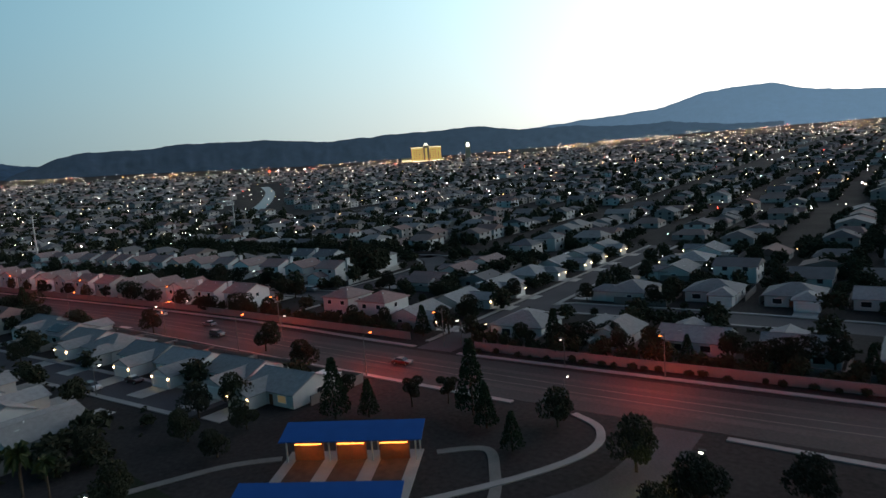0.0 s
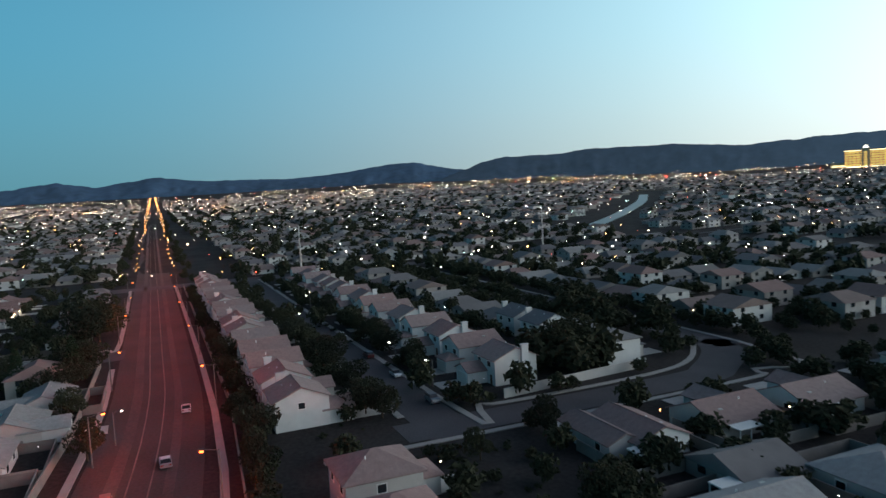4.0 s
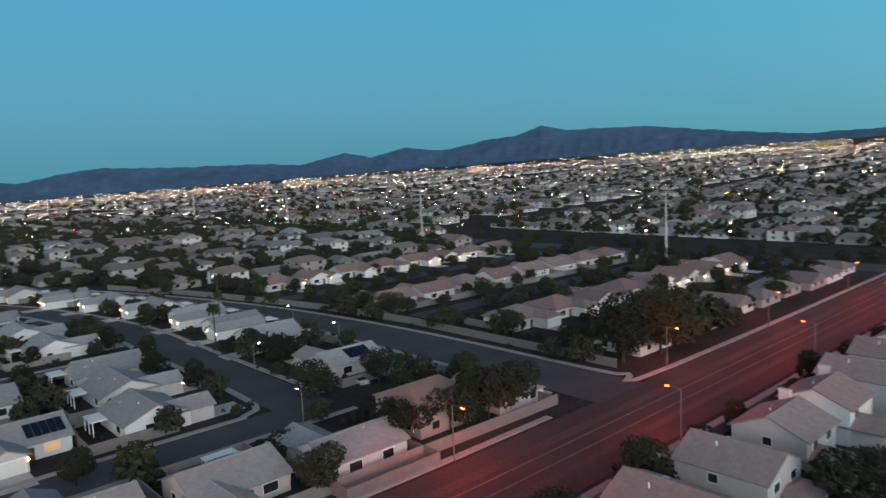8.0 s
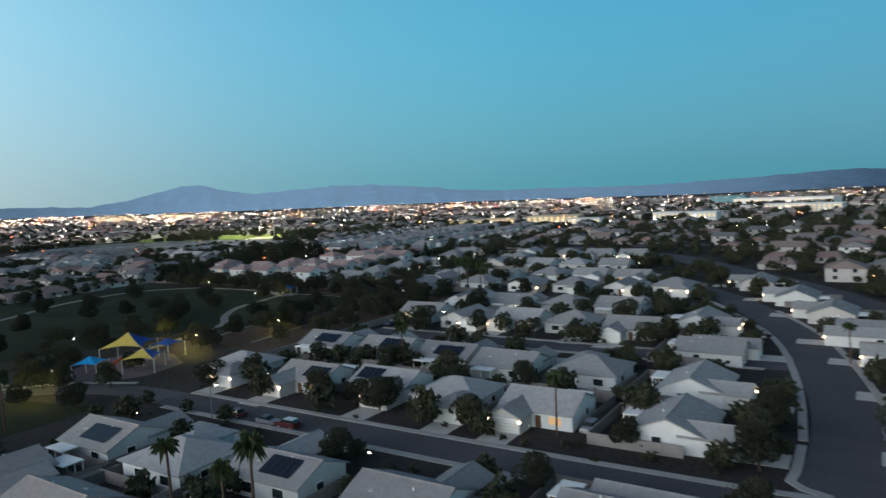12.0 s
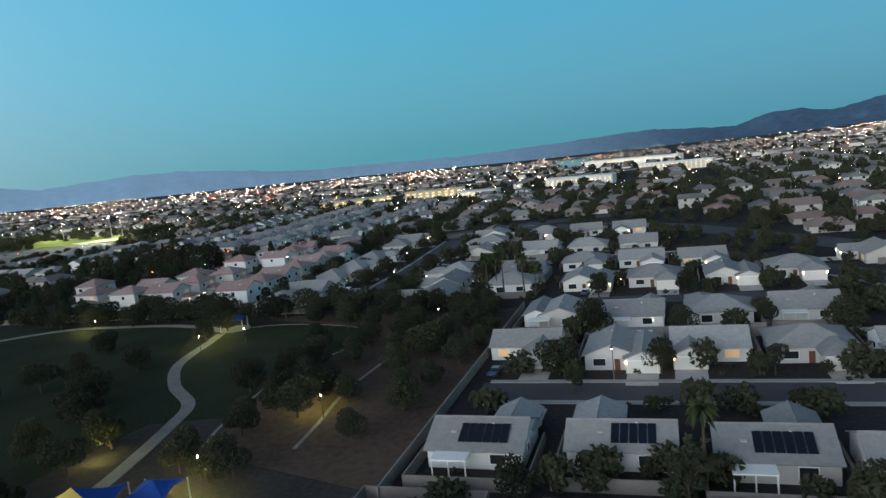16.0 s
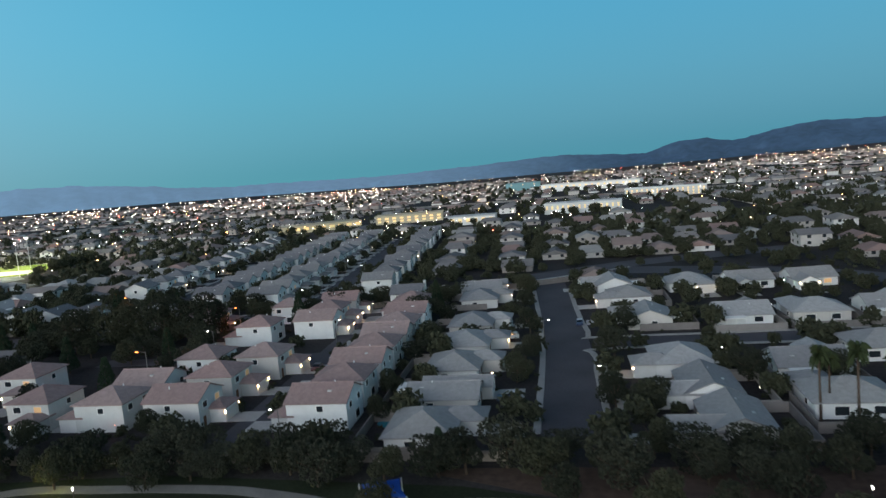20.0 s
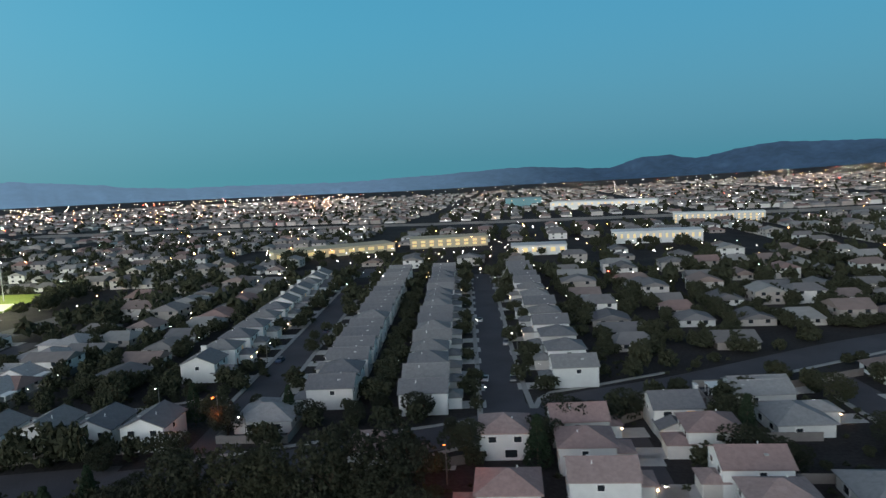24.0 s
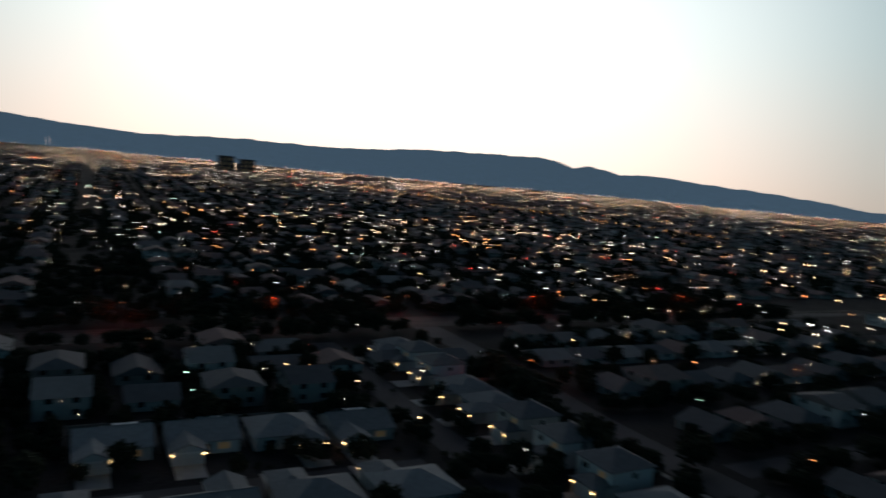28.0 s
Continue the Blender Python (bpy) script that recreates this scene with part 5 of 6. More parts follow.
def shade_sail(x, y, size, eave, peak, turn, left, right, label):
    t = empty("shade_canopy", label, "canopy", "playground canopies")
    o = size / 2
    cs = [(-o, -o), (o, -o), (o, o), (-o, o)]
    for i in range(4):
        (ax, ay), (bx, by) = cs[i], cs[(i + 1) % 4]
        bm = bmesh.new()
        n = 6
        top, low = [], []
        for r in range(n + 1):
            s = r / n
            row_t = []
            for k in range(n + 1):
                u = k / n
                ex, ey = ax + (bx - ax) * u, ay + (by - ay) * u
                px, py = ex * (1 - s), ey * (1 - s)
                sag = 0.10 * size * math.sin(math.pi * u) * (1 - s)
                px, py = px * (1 - 0.16 * math.sin(math.pi * u) * (1 - s)), py * (1 - 0.16 * math.sin(math.pi * u) * (1 - s))
                row_t.append(bm.verts.new((px, py, eave + (peak - eave) * s ** 1.4 + sag * 0.35)))
            top.append(row_t)
        for r in range(n):
            for k in range(n):
                bm.faces.new((top[r][k], top[r][k + 1], top[r + 1][k + 1], top[r + 1][k]))
        bmesh.ops.remove_doubles(bm, verts=bm.verts, dist=0.001)
        bmesh.ops.solidify(bm, geom=bm.faces[:], thickness=0.03)
        part("sail", bm, left if i in (1, 2) else right, t)
        bm = bmesh.new(); tube(bm, ax, ay, -0.2, eave + 0.1, 0.11, 0.11)
        part("post", bm, M_STEEL, t)
    t.matrix_basis = pose(x, y, 0, 0, 0, turn)


shade_sail(-67.5, -3, 10.5, 5.0, 8.0, 35, M_CANVAS_YELLOW, M_CANVAS_BLUE, "large yellow and blue fabric canopy over the playground")
shade_sail(-78.5, 0.5, 7.5, 3.6, 5.6, 35, M_CANVAS_YELLOW, M_CANVAS_BLUE, "small yellow and blue fabric canopy over the playground")
shade_sail(-70, 9, 6.0, 3.2, 4.8, 30, M_CANVAS_TEAL, M_CANVAS_TEAL, "light blue fabric canopy over the playground")
shade_sail(-72, -11, 6.0, 3.8, 5.2, 10, M_CANVAS_BLUE, M_CANVAS_BLUE, "dark blue fabric canopy behind the playground")
shade_sail(-42, 44, 5.0, 2.8, 4.2, 15, M_CANVAS_BLUE, M_CANVAS_BLUE, "dark blue fabric canopy over picnic tables")
light(-68, -3, 3.5, 260, (1.0, 0.85, 0.55), 0.2)
light(-77, 3, 2.6, 160, (1.0, 0.95, 0.7), 0.2)
light(-42, 44, 2.2, 190, (1.0, 0.72, 0.36), 0.2)
patch("picnic_pad", [(-37 + 9 * math.cos(i * 0.3927), 42 + 4.5 * math.sin(i * 0.3927)) for i in range(16)], -0.2, 0.075, M_PATH, "pale concrete pad beside the picnic canopy", "ground")
shade_sail(-16, 66, 5.5, 2.8, 4.2, 15, M_CANVAS_BLUE, M_CANVAS_BLUE, "dark blue fabric canopy lit orange from below")
light(-16, 66, 2.2, 150, (1.0, 0.5, 0.15), 0.2)


def play_tower(x, y):
    t = empty("play_tower", "wooden play tower with a slide under the canopy", "playground", "")
    for i, (px, py) in enumerate(((-1, -1), (1, -1), (1, 1), (-1, 1))):
        bm = bmesh.new(); tube(bm, px, py, -0.1, 3.2, 0.07, 0.07)
        part("post", bm, M_DARK, t)
    bm = bmesh.new(); box(bm, -1.1, 1.1, -1.1, 1.1, 1.5, 1.62)
    part("deck", bm, M_DOOR, t)
    bm = bmesh.new(); limb(bm, (1.0, 0, 1.7), (4.0, 0, 0.2), 0.38, 0.38, 8)
    part("slide", bm, material("red_plastic", (0.35, 0.06, 0.03), 0.4, vary=0.05), t)
    t.matrix_basis = pose(x, y, 0.05, 0, 0, 60)


play_tower(-67, -3)
patch("picnic_pad", [(-20 + 4.6 * math.cos(i * 0.3927), -106 + 4.2 * math.sin(i * 0.3927)) for i in range(16)], -0.2, 0.1, M_PATH, "round concrete pad under a picnic canopy", "ground")
shade_sail(-20, -106, 6.0, 2.8, 4.3, 20, M_CANVAS_BLUE, M_CANVAS_BLUE, "dark blue fabric canopy over a round pad")
light(-20, -106, 2.3, 140, (1.0, 0.82, 0.32), 0.2)


def court_shelter():
    """Three sandy courts between low white walls, with a blue roof at either end and orange lamps under one."""
    t = empty("court_shelter", "game courts with two blue metal roofs and orange lamps", "shelter")
    bm = bmesh.new(); box(bm, -10.2, 10.2, -15.5, 4.5, -0.1, 0.14)
    part("slab", bm, M_CONCRETE, t)
    for i in (-1, 0, 1):
        bm = bmesh.new(); box(bm, i * 6.4 - 2.1, i * 6.4 + 2.1, -14.2, 1.2, 0.14, 0.18)
        part("court", bm, M_DIRT, t, "brown sandy court")
        bm = bmesh.new(); box(bm, i * 6.4 - 2.2, i * 6.4 + 2.2, 1.2, 1.5, 0.14, 3.0)
        part("back_wall", bm, M_DOOR, t)
        bm = bmesh.new(); box(bm, i * 6.4 - 2.0, i * 6.4 + 2.0, 0.72, 0.86, 2.72, 2.84)
        part("lamp_strip", bm, lamp_material("orange_strip_glow", (1.0, 0.34, 0.07), 7.0) if i == -1 else bpy.data.materials["orange_strip_glow"], t, "glowing orange lamp strip")
    for y0, y1, z in ((0.2, 5.0, 3.3), (-19.0, -14.2, 2.8)):
        bm = bmesh.new()
        v = [bm.verts.new(p) for p in ((-10.6, y0, z), (10.6, y0, z), (10.6, y1, z + 1.2), (-10.6, y1, z + 1.2), (-10.6, y0, z + 0.15), (10.6, y0, z + 0.15), (10.6, y1, z + 1.35), (-10.6, y1, z + 1.35))]
        for f in ((3, 2, 1, 0), (4, 5, 6, 7), (0, 1, 5, 4), (1, 2, 6, 5), (2, 3, 7, 6), (3, 0, 4, 7)):
            bm.faces.new([v[i] for i in f])
        part("roof", bm, M_BLUE, t, "sloping blue metal roof")
        for x in (-9.6, -3.2, 3.2, 9.6):
            for y in (y0 + 0.5, y1 - 0.4):
                bm = bmesh.new(); box(bm, x - 0.1, x + 0.1, y - 0.1, y + 0.1, 0.0, z + (0.1 if y < y0 + 1 else 1.05))
                part("post", bm, M_STEEL, t)
    t.matrix_basis = pose(-69.2, 73.2, 0.0, 0, 0, 28)


court_shelter()
for dx in (-6.4, 0, 6.4):
    c, s = math.cos(radians(28)), math.sin(radians(28))
    light(-69.2 + dx * c + 0.2 * s, 73.2 + dx * s - 0.2 * c, 2.4, 190, (1.0, 0.32, 0.06), 0.2)
path(1.6, (-92, 52), (-86, 64), (-80, 70))
path(1.6, (-60, 82), (-54, 86), (-49, 80), (-45, 72), (-46, 64))

# ---- the bare lot and the ball fields ----
patch("bare_lot", [(268, -209), (392, -206, 0.3), (440, -214, 0.5), (476, -268, 0.9), (472, -322, 0.9), (433, -357, 0.7), (350, -382, 0.3), (284, -392, 0.2), (270, -380), (271, -305), (268, -250), (264, -220)], -0.2, 0.03, M_LOT, "pale bare desert lot with tyre tracks", "ground")
patch("sports_field", [(284, -394.5), (350, -384.5), (433, -359.5), (482, -372), (505, -430), (400, -446), (290, -448)], -0.2, 0.6, M_FIELD, "bright green floodlit sports field", "field")
patch("ball_diamond", [(284, -399), (313, -389), (333, -399), (319, -415), (293, -419)], -0.2, 0.62, material("infield_clay", (0.55, 0.52, 0.43), 0.95, vary=0.15, scale=0.1, fine=1.0), "pale floodlit baseball infield", "field")
shrub = random.Random(5)
bm = bmesh.new()
for _ in range(260):
    x, y, s = shrub.uniform(274, 462), shrub.uniform(-352, -212), shrub.uniform(0.4, 1.3)
    for _ in range(5):
        c = Vector((x + shrub.uniform(-s, s), y + shrub.uniform(-s, s), s * 0.4))
        v = [bm.verts.new(c + Vector(p) * s * 0.6) for p in ((1, 0, 0), (-0.5, 0.8, 0), (-0.5, -0.8, 0), (0, 0, 0.9))]
        for f in ((0, 1, 3), (1, 2, 3), (2, 0, 3)):
            bm.faces.new([v[i] for i in f])
thing("desert_scrub", bm, M_LEAF, "low dark scrub dotted over the bare lot", "scrub", "stuff")


def flood_mast(x, y, turn):
    t = empty("flood_mast", "tall steel mast with glowing floodlights", "floodlight", "floodlights")
    bm = bmesh.new(); tube(bm, 0, 0, -0.2, 21, 0.25, 0.14)
    part("pole", bm, M_STEEL, t)
    for i in range(4):
        bm = bmesh.new(); box(bm, -1.7 + i * 0.9, -1.0 + i * 0.9, -0.35, -0.05, 20.6, 21.3)
        part("floodlight", bm, M_LED, t)
    t.matrix_basis = pose(x, y, 0, 0, 0, turn)


for x, y, turn in ((306, -428, 160), (378, -436, 190), (462, -400, 220), (280, -388, 120)):
    flood_mast(x, y, turn)
    light(x + (8 if x < 400 else -8), y + 6, 19, 65000, (1.0, 0.98, 0.66), 0.6)
trees("oO", *[(398 + shrub.uniform(0, 44), -400 + shrub.uniform(-26, 26)) for _ in range(16)])
trees("oO", *[(268 + shrub.uniform(-8, 6), -392 - 5 * i) for i in range(12)])
trees("oO", *[(280 + 9 * i + shrub.uniform(-3, 3), -454 + shrub.uniform(-5, 5)) for i in range(24)])
trees("ou", *[(263 + shrub.uniform(-2, 9), -236 - 7 * i) for i in range(14)])
trees("oO", *[(356 + 7 * i + shrub.uniform(-3, 3), -378 + 2.0 * i + shrub.uniform(-3, 3)) for i in range(11)])
trees("ou", (452, -352), (462, -346), (470, -356), (484, -380), (492, -392), (340, -425), (352, -430), (326, -432), (368, -428))


# trees along both sides of the arterial further west
verge = random.Random(17)
trees("ouO", *[(x + verge.uniform(-3, 3), float(np.interp(x, (60, 150, 300, 560), (118.5, 128, 141, 136))) + side * 14 + verge.uniform(-2.5, 2.5)) for x in range(64, 470, 6) for side in (-1, 1) if abs(x - 268) > 8])
trees("ouv", *[(-465 - 11 * i + verge.uniform(-3, 3), (144 if i % 2 else 108) + verge.uniform(-3, 4)) for i in range(70)])

# street trees of the dark eastern quarter
trees("ou", *[(x + verge.uniform(-3, 3), y + verge.uniform(-2, 2)) for y in (-187, -124, -164, -150, -82, -94, -52, -8, -20, 23) for x in range(284, 440, 12) if verge.random() < 0.75])
trees("ouO", *[(252 + verge.uniform(-2, 3), y + verge.uniform(-3, 3)) for y in range(-175, 60, 11)])
# a dense planting along the western cross street and behind the northern rows
trees("ouv", *[(-440 + side * 12 + verge.uniform(-2.5, 2.5), y + verge.uniform(-4, 4)) for y in range(-420, 420, 9) for side in (-1, 1) if abs(y - 127) > 18 and verge.random() < 0.8])
trees("u", *[(x + verge.uniform(-3, 3), 211 + verge.uniform(-3, 3)) for x in range(-415, -215, 17)])
trees("ou", *[(x + verge.uniform(-3, 3), 250.5 + verge.uniform(-1.5, 1.5)) for x in range(-430, -190, 10)])
trees("ou", *[(x + verge.uniform(-3, 3), 269 + verge.uniform(-2, 2)) for x in range(-430, -190, 11)])


# ---- tall steel poles of the power line ----
def power_pole(x, y):
    t = empty("power_pole", "tall pale steel transmission pole with short arms", "pole", "power poles")
    bm = bmesh.new(); tube(bm, 0, 0, -0.3, 28, 0.55, 0.25, 10)
    part("shaft", bm, M_STEEL, t)
    for z in (21, 24, 27):
        bm = bmesh.new(); limb(bm, (0, -2.2, z + 0.3), (0, 2.2, z + 0.3), 0.1, 0.1)
        part("arm", bm, M_STEEL, t)
    t.matrix_basis = pose(x, y, rise(x, y))


for x, y in ((-421, 199), (-428, 35), (-418, -111), (-412, -249), (-404, -390), (-448, 362), (-468, 520), (-395, -540)):
    power_pole(x, y)


# ---- cars ----
def car(suv=False):
    t = empty("car", "parked " + ("sport utility vehicle" if suv else "saloon car") + " with dark windows", "car", "parked cars")
    h = 0.25 if suv else 0.0
    def loft(prof, half, name, mat, inset=0.0):
        bm = bmesh.new()
        rings = [[bm.verts.new((x, s * (half - (inset if z > 1.0 + h else 0)), z)) for x, z in prof] for s in (-1, 1)]
        n = len(prof)
        bm.faces.new(rings[0][::-1]); bm.faces.new(rings[1])
        for i in range(n):
            bm.faces.new((rings[0][i], rings[0][(i + 1) % n], rings[1][(i + 1) % n], rings[1][i]))
        bmesh.ops.recalc_face_normals(bm, faces=bm.faces)
        return part(name, bm, mat, t)
    loft([(-2.25, 0.35), (2.2, 0.35), (2.3, 0.6), (2.15, 0.82 + h), (1.0, 0.95 + h), (-1.7, 0.98 + h), (-2.2, 0.9 + h)], 0.9, "body", M_CAR)
    loft([(1.05, 0.953 + h), (0.35, 1.38 + h), (-1.1, 1.40 + h), (-1.85, 0.985 + h)] if not suv else [(1.1, 1.2), (0.5, 1.68), (-1.95, 1.70), (-2.15, 1.23)], 0.82, "cabin_glass", M_GLASS, 0.12)
    loft([(0.3, 1.39 + h), (0.2, 1.45 + h), (-1.0, 1.47 + h), (-1.1, 1.41 + h)] if not suv else [(0.45, 1.69), (0.3, 1.76), (-1.8, 1.78), (-1.95, 1.71)], 0.72, "car_roof", M_CAR)
    for x in (-1.4, 1.4):
        for y in (-0.82, 0.82):
            bm = bmesh.new()
            tube(bm, 0, 0, -0.11, 0.11, 0.33, 0.33, 12)
            bm.transform(pose(x, y, 0.33, 90))
            wheel = part("wheel", bm, M_TYRE, t)
            bm = bmesh.new()
            tube(bm, 0, 0, -0.125, 0.125, 0.2, 0.2, 8)
            bm.transform(pose(x, y, 0.33, 90))
            part("rim", bm, M_STEEL, wheel)
    for y in (-0.6, 0.6):
        bm = bmesh.new(); box(bm, 2.2, 2.31, y - 0.2, y + 0.2, 0.62, 0.76)
        part("headlight", bm, M_GLASS, t)
        bm = bmesh.new(); box(bm, -2.27, -2.19, y - 0.2, y + 0.2, 0.68, 0.84)
        part("tail_light", bm, bpy.data.materials.get("tail_light_red") or material("tail_light_red", (0.25, 0.01, 0.01), 0.3), t)
    return t


CAR_SPOTS = [(-145, 77, 0), (-141, 84, 0), (-172, 127, 182), (-253, 177.2, 0), (-280, 177.3, 0), (-320, 177, 0), (-180, 176.8, 0), (-202, 131.5, 178), (-93, 116.5, 4), (-158, 119, 4), (-242, 75, 80)]
CAR_SPOTS += [(-212, 66, 0), (-216, 33, 5), (-216, 38, 5), (-232, -18, 95), (-143, 16.6, 0), (-138, 16.5, 180), (-129, 16, 0), (-191, -3, 90), (-204, -66, 0), (-104, -66, 80), (-110, -68, 90), (-114, -132, 88)]
CAR_SPOTS += [(-117, -134, 88), (-34, -149, 5), (-36, -130, 8), (-49, -207, 90), (-31, -196, 0), (-35, -167, 5), (14, -174, 92), (37, -269, 90), (44.5, -271, 270), (44, -348, 270), (36.5, -310, 90), (108, -300, 90), (100.5, -340, 270)]
sedan, van = car(), car(True)
sedan.matrix_basis, van.matrix_basis = pose(-203, 177, 0.03), pose(-225, 177, 0.03, 0, 0, 180)
for i, (x, y, turn) in enumerate(CAR_SPOTS):
    x, y = askew(x, y)
    copy_thing(van if i % 3 == 0 else sedan, pose(x, y, 0.035, 0, 0, turn))

# ---- pools ----
for x, y, w, d in ((-258, 28, 5, 8), (-13, -139, 5, 6), (-12.5, -157, 4, 6), (-12, -176, 4, 6), (-214, 112, 4, 7), (-250, 146, 4, 3), (-206, 213, 8, 4.5), (-232, 211.5, 6, 4), (-100, -44, 4, 3)):
    patch("pool", [(x + w / 2 * math.cos(a) * (1 + 0.1 * math.sin(3 * a)), y + d / 2 * math.sin(a)) for a in [i * 0.3927 for i in range(16)]], -0.2, 0.08, M_POOL, "small blue back-yard swimming pool", "pool")


# ---- shops, hotel and far towers ----
M_LITWALL = material("floodlit_wall", (0.48, 0.42, 0.30), 0.9, vary=0.1, scale=0.05, fine=0.4)
# Light on shop and hotel fronts is put into these glowing panel materials.
M_SHOPGLOW = lamp_material("window_and_front_glow", (1.0, 0.72, 0.34), 0.2)
M_GOLD = lamp_material("gold_facade_glow", (1.0, 0.62, 0.16), 0.9)
M_TOWER = material("tower_glass", (0.07, 0.08, 0.10), 0.4, vary=0.15, scale=0.02, fine=0.2)
M_REDGLOW = lamp_material("red_facade_glow", (1.0, 0.27, 0.14), 0.42)


def block(name, label, x, y, turn, w, d, h, mat, glow, rows_n, cols, fill=0.62, base=0.3, side=-1):
    """A big building with rows of glowing panels on one long side, for lit windows and lit fronts."""
    t = empty(name, label, "building")
    bm = bmesh.new(); box(bm, -w / 2, w / 2, -d / 2, d / 2, -3, h)
    part("wall", bm, mat, t)
    bm = bmesh.new(); box(bm, -w / 2 - 0.4, w / 2 + 0.4, -d / 2 - 0.4, d / 2 + 0.4, h + 0.003, h + max(0.8, h * 0.02))
    part("roof", bm, mat, t)
    for s in (side,):
        for r in range(rows_n):
            for c in range(cols):
                x0 = -w / 2 + w * (c + (1 - fill) / 2) / cols
                z0 = h * base + (h * (0.95 - base)) * (r + 0.15) / rows_n
                bm = bmesh.new()
                ya, yb = (-d / 2 - 0.25, -d / 2 + 0.1) if s < 0 else (d / 2 - 0.1, d / 2 + 0.25)
                box(bm, x0, x0 + w * fill / cols, ya, yb, z0, z0 + h * (0.95 - base) / rows_n * 0.7)
                part("lit_window", bm, glow, t)
    t.matrix_basis = pose(x, y, rise(x, y), 0, 0, turn)
    return t


block("shop_building", "low shopping centre, the warm light of its front put into glowing panels", 176, -604, 28, 90, 26, 5.5, M_LITWALL, M_SHOPGLOW, 1, 12, 0.6, 0.35, side=1)
block("shop_building", "low shopping centre, the warm light of its front put into glowing panels", 92, -640, 8, 60, 24, 7, M_LITWALL, M_SHOPGLOW, 2, 9, 0.5, 0.2, side=1)
block("shop_building", "long low building with a row of lit windows", -62, -610, -6, 62, 20, 8, M_STUCCO, M_SHOPGLOW, 1, 14, 0.35, 0.4, side=1)
block("shop_building", "low shop with lit windows among trees", 24, -560, 0, 36, 18, 6, M_STUCCO, M_SHOPGLOW, 1, 6, 0.5, 0.3, side=1)
block("warehouse", "long pale warehouse with bright wall lights", -90, -1130, -14, 150, 40, 10, M_TRIM, M_SHOPGLOW, 1, 16, 0.3, 0.6, side=1)
block("warehouse", "pale warehouse with a teal front", 24, -1290, 0, 60, 40, 14, material("teal_cladding", (0.16, 0.30, 0.33), 0.7, vary=0.1), M_SHOPGLOW, 1, 3, 0.1, 0.8, side=1)
block("apartment_building", "long apartment block with many lit windows", -150, -770, -12, 80, 16, 9, M_STUCCO, M_SHOPGLOW, 3, 16, 0.35, 0.05, side=1)
shade = random.Random(31)
trees("ouOv", *[(shade.uniform(-110, 215), shade.uniform(-592, -535)) for _ in range(60)])
light(170, -575, 6, 2500, (1.0, 0.76, 0.36), 1.0)
for x in (-490, -590, -700, -820, -950):
    light(x, 128 + x * -0.002, 10, 9000, (1.0, 0.16, 0.06), 0.5)
M_CORNICE = lamp_material("cornice_light_glow", (1.0, 0.80, 0.42), 3.0)


def casino_hotel(x, y, turn):
    """A long slab of floors between piers, their gold light put into glowing panels, a bright cornice and a white
    glowing gable at its middle, with low wings.
    """
    t = empty("hotel_tower", "gold-lit casino hotel with a white gable far across the valley", "building")
    for name, x0, x1, d, z0, z1 in (("wall", -55, 55, 15, -3, 55), ("centre_bay", -11, 11, 17.5, -3, 60), ("low_wing", -92, -55.5, 14, -3, 19), ("low_wing", 55.5, 72, 12, -3, 10), ("podium", -50, 62, 24, -3, 7)):
        bm = bmesh.new(); box(bm, x0, x1, -d, d if name != "podium" else -18, z0, z1)
        part(name, bm, M_LITWALL, t)
    bm = bmesh.new()
    v = [bm.verts.new(p) for p in ((-9, -16, 60.2), (9, -16, 60.2), (0, -16, 70), (-9, 10, 60.2), (9, 10, 60.2), (0, 10, 70))]
    for f in ((0, 1, 2), (5, 4, 3), (0, 3, 4, 1), (1, 4, 5, 2), (2, 5, 3, 0)):
        bm.faces.new([v[i] for i in f])
    part("gable", bm, lamp_material("white_gable_glow", (1.0, 0.93, 0.78), 2.4), t, "white-lit gable")
    for x0, x1 in ((-55.5, -11.4), (11.4, 55.5)):
        bm = bmesh.new(); box(bm, x0, x1, -16, -15.1, 52, 54)
        part("cornice_light", bm, M_CORNICE, t)
    bm = bmesh.new(); box(bm, -50, 62, -24.6, -24.1, 3, 6)
    part("entrance_light", bm, M_CORNICE, t)
    for r in range(6):
        for c in range(11):
            bm = bmesh.new(); x0 = -54 + c * 9.9
            out = 2.5 if c == 5 else 0.0
            box(bm, x0, x0 + 8.2, -15.4 - out, -14.9 - out, 8.5 + r * 7.2, 13.8 + r * 7.2)
            part("lit_window", bm, M_GOLD, t)
    for c in range(7):
        bm = bmesh.new(); box(bm, -90 + c * 5, -87 + c * 5, -14.4, -13.9, 6, 11)
        part("lit_window", bm, M_CORNICE, t)
    t.matrix_basis = pose(x, y, rise(x, y), 0, 0, turn)


casino_hotel(-1514, 2117, 35)
block("hotel_tower", "slim white-lit hotel tower far off", -1387, 2202, 33, 18, 16, 62, M_LITWALL, M_LED, 3, 1, 0.5, 0.7)
block("hotel_tower", "broad red-lit hotel far across the valley", 3100, 1336, -65, 118, 60, 58, M_TOWER, M_REDGLOW, 6, 6, 0.9, 0.1)
block("hotel_tower", "dark hotel tower on the far skyline", 3380, 1150, -65, 60, 50, 48, M_TOWER, M_SHOPGLOW, 4, 3, 0.2, 0.1)
block("hotel_tower", "dark hotel tower on the far skyline", 3240, 1060, -65, 100, 50, 46, M_TOWER, M_SHOPGLOW, 4, 4, 0.2, 0.1)
block("hotel_tower", "gold-lit hotel tower on the far skyline", 3350, 664, -75, 52, 40, 58, M_TOWER, M_GOLD, 4, 3, 0.9, 0.1)
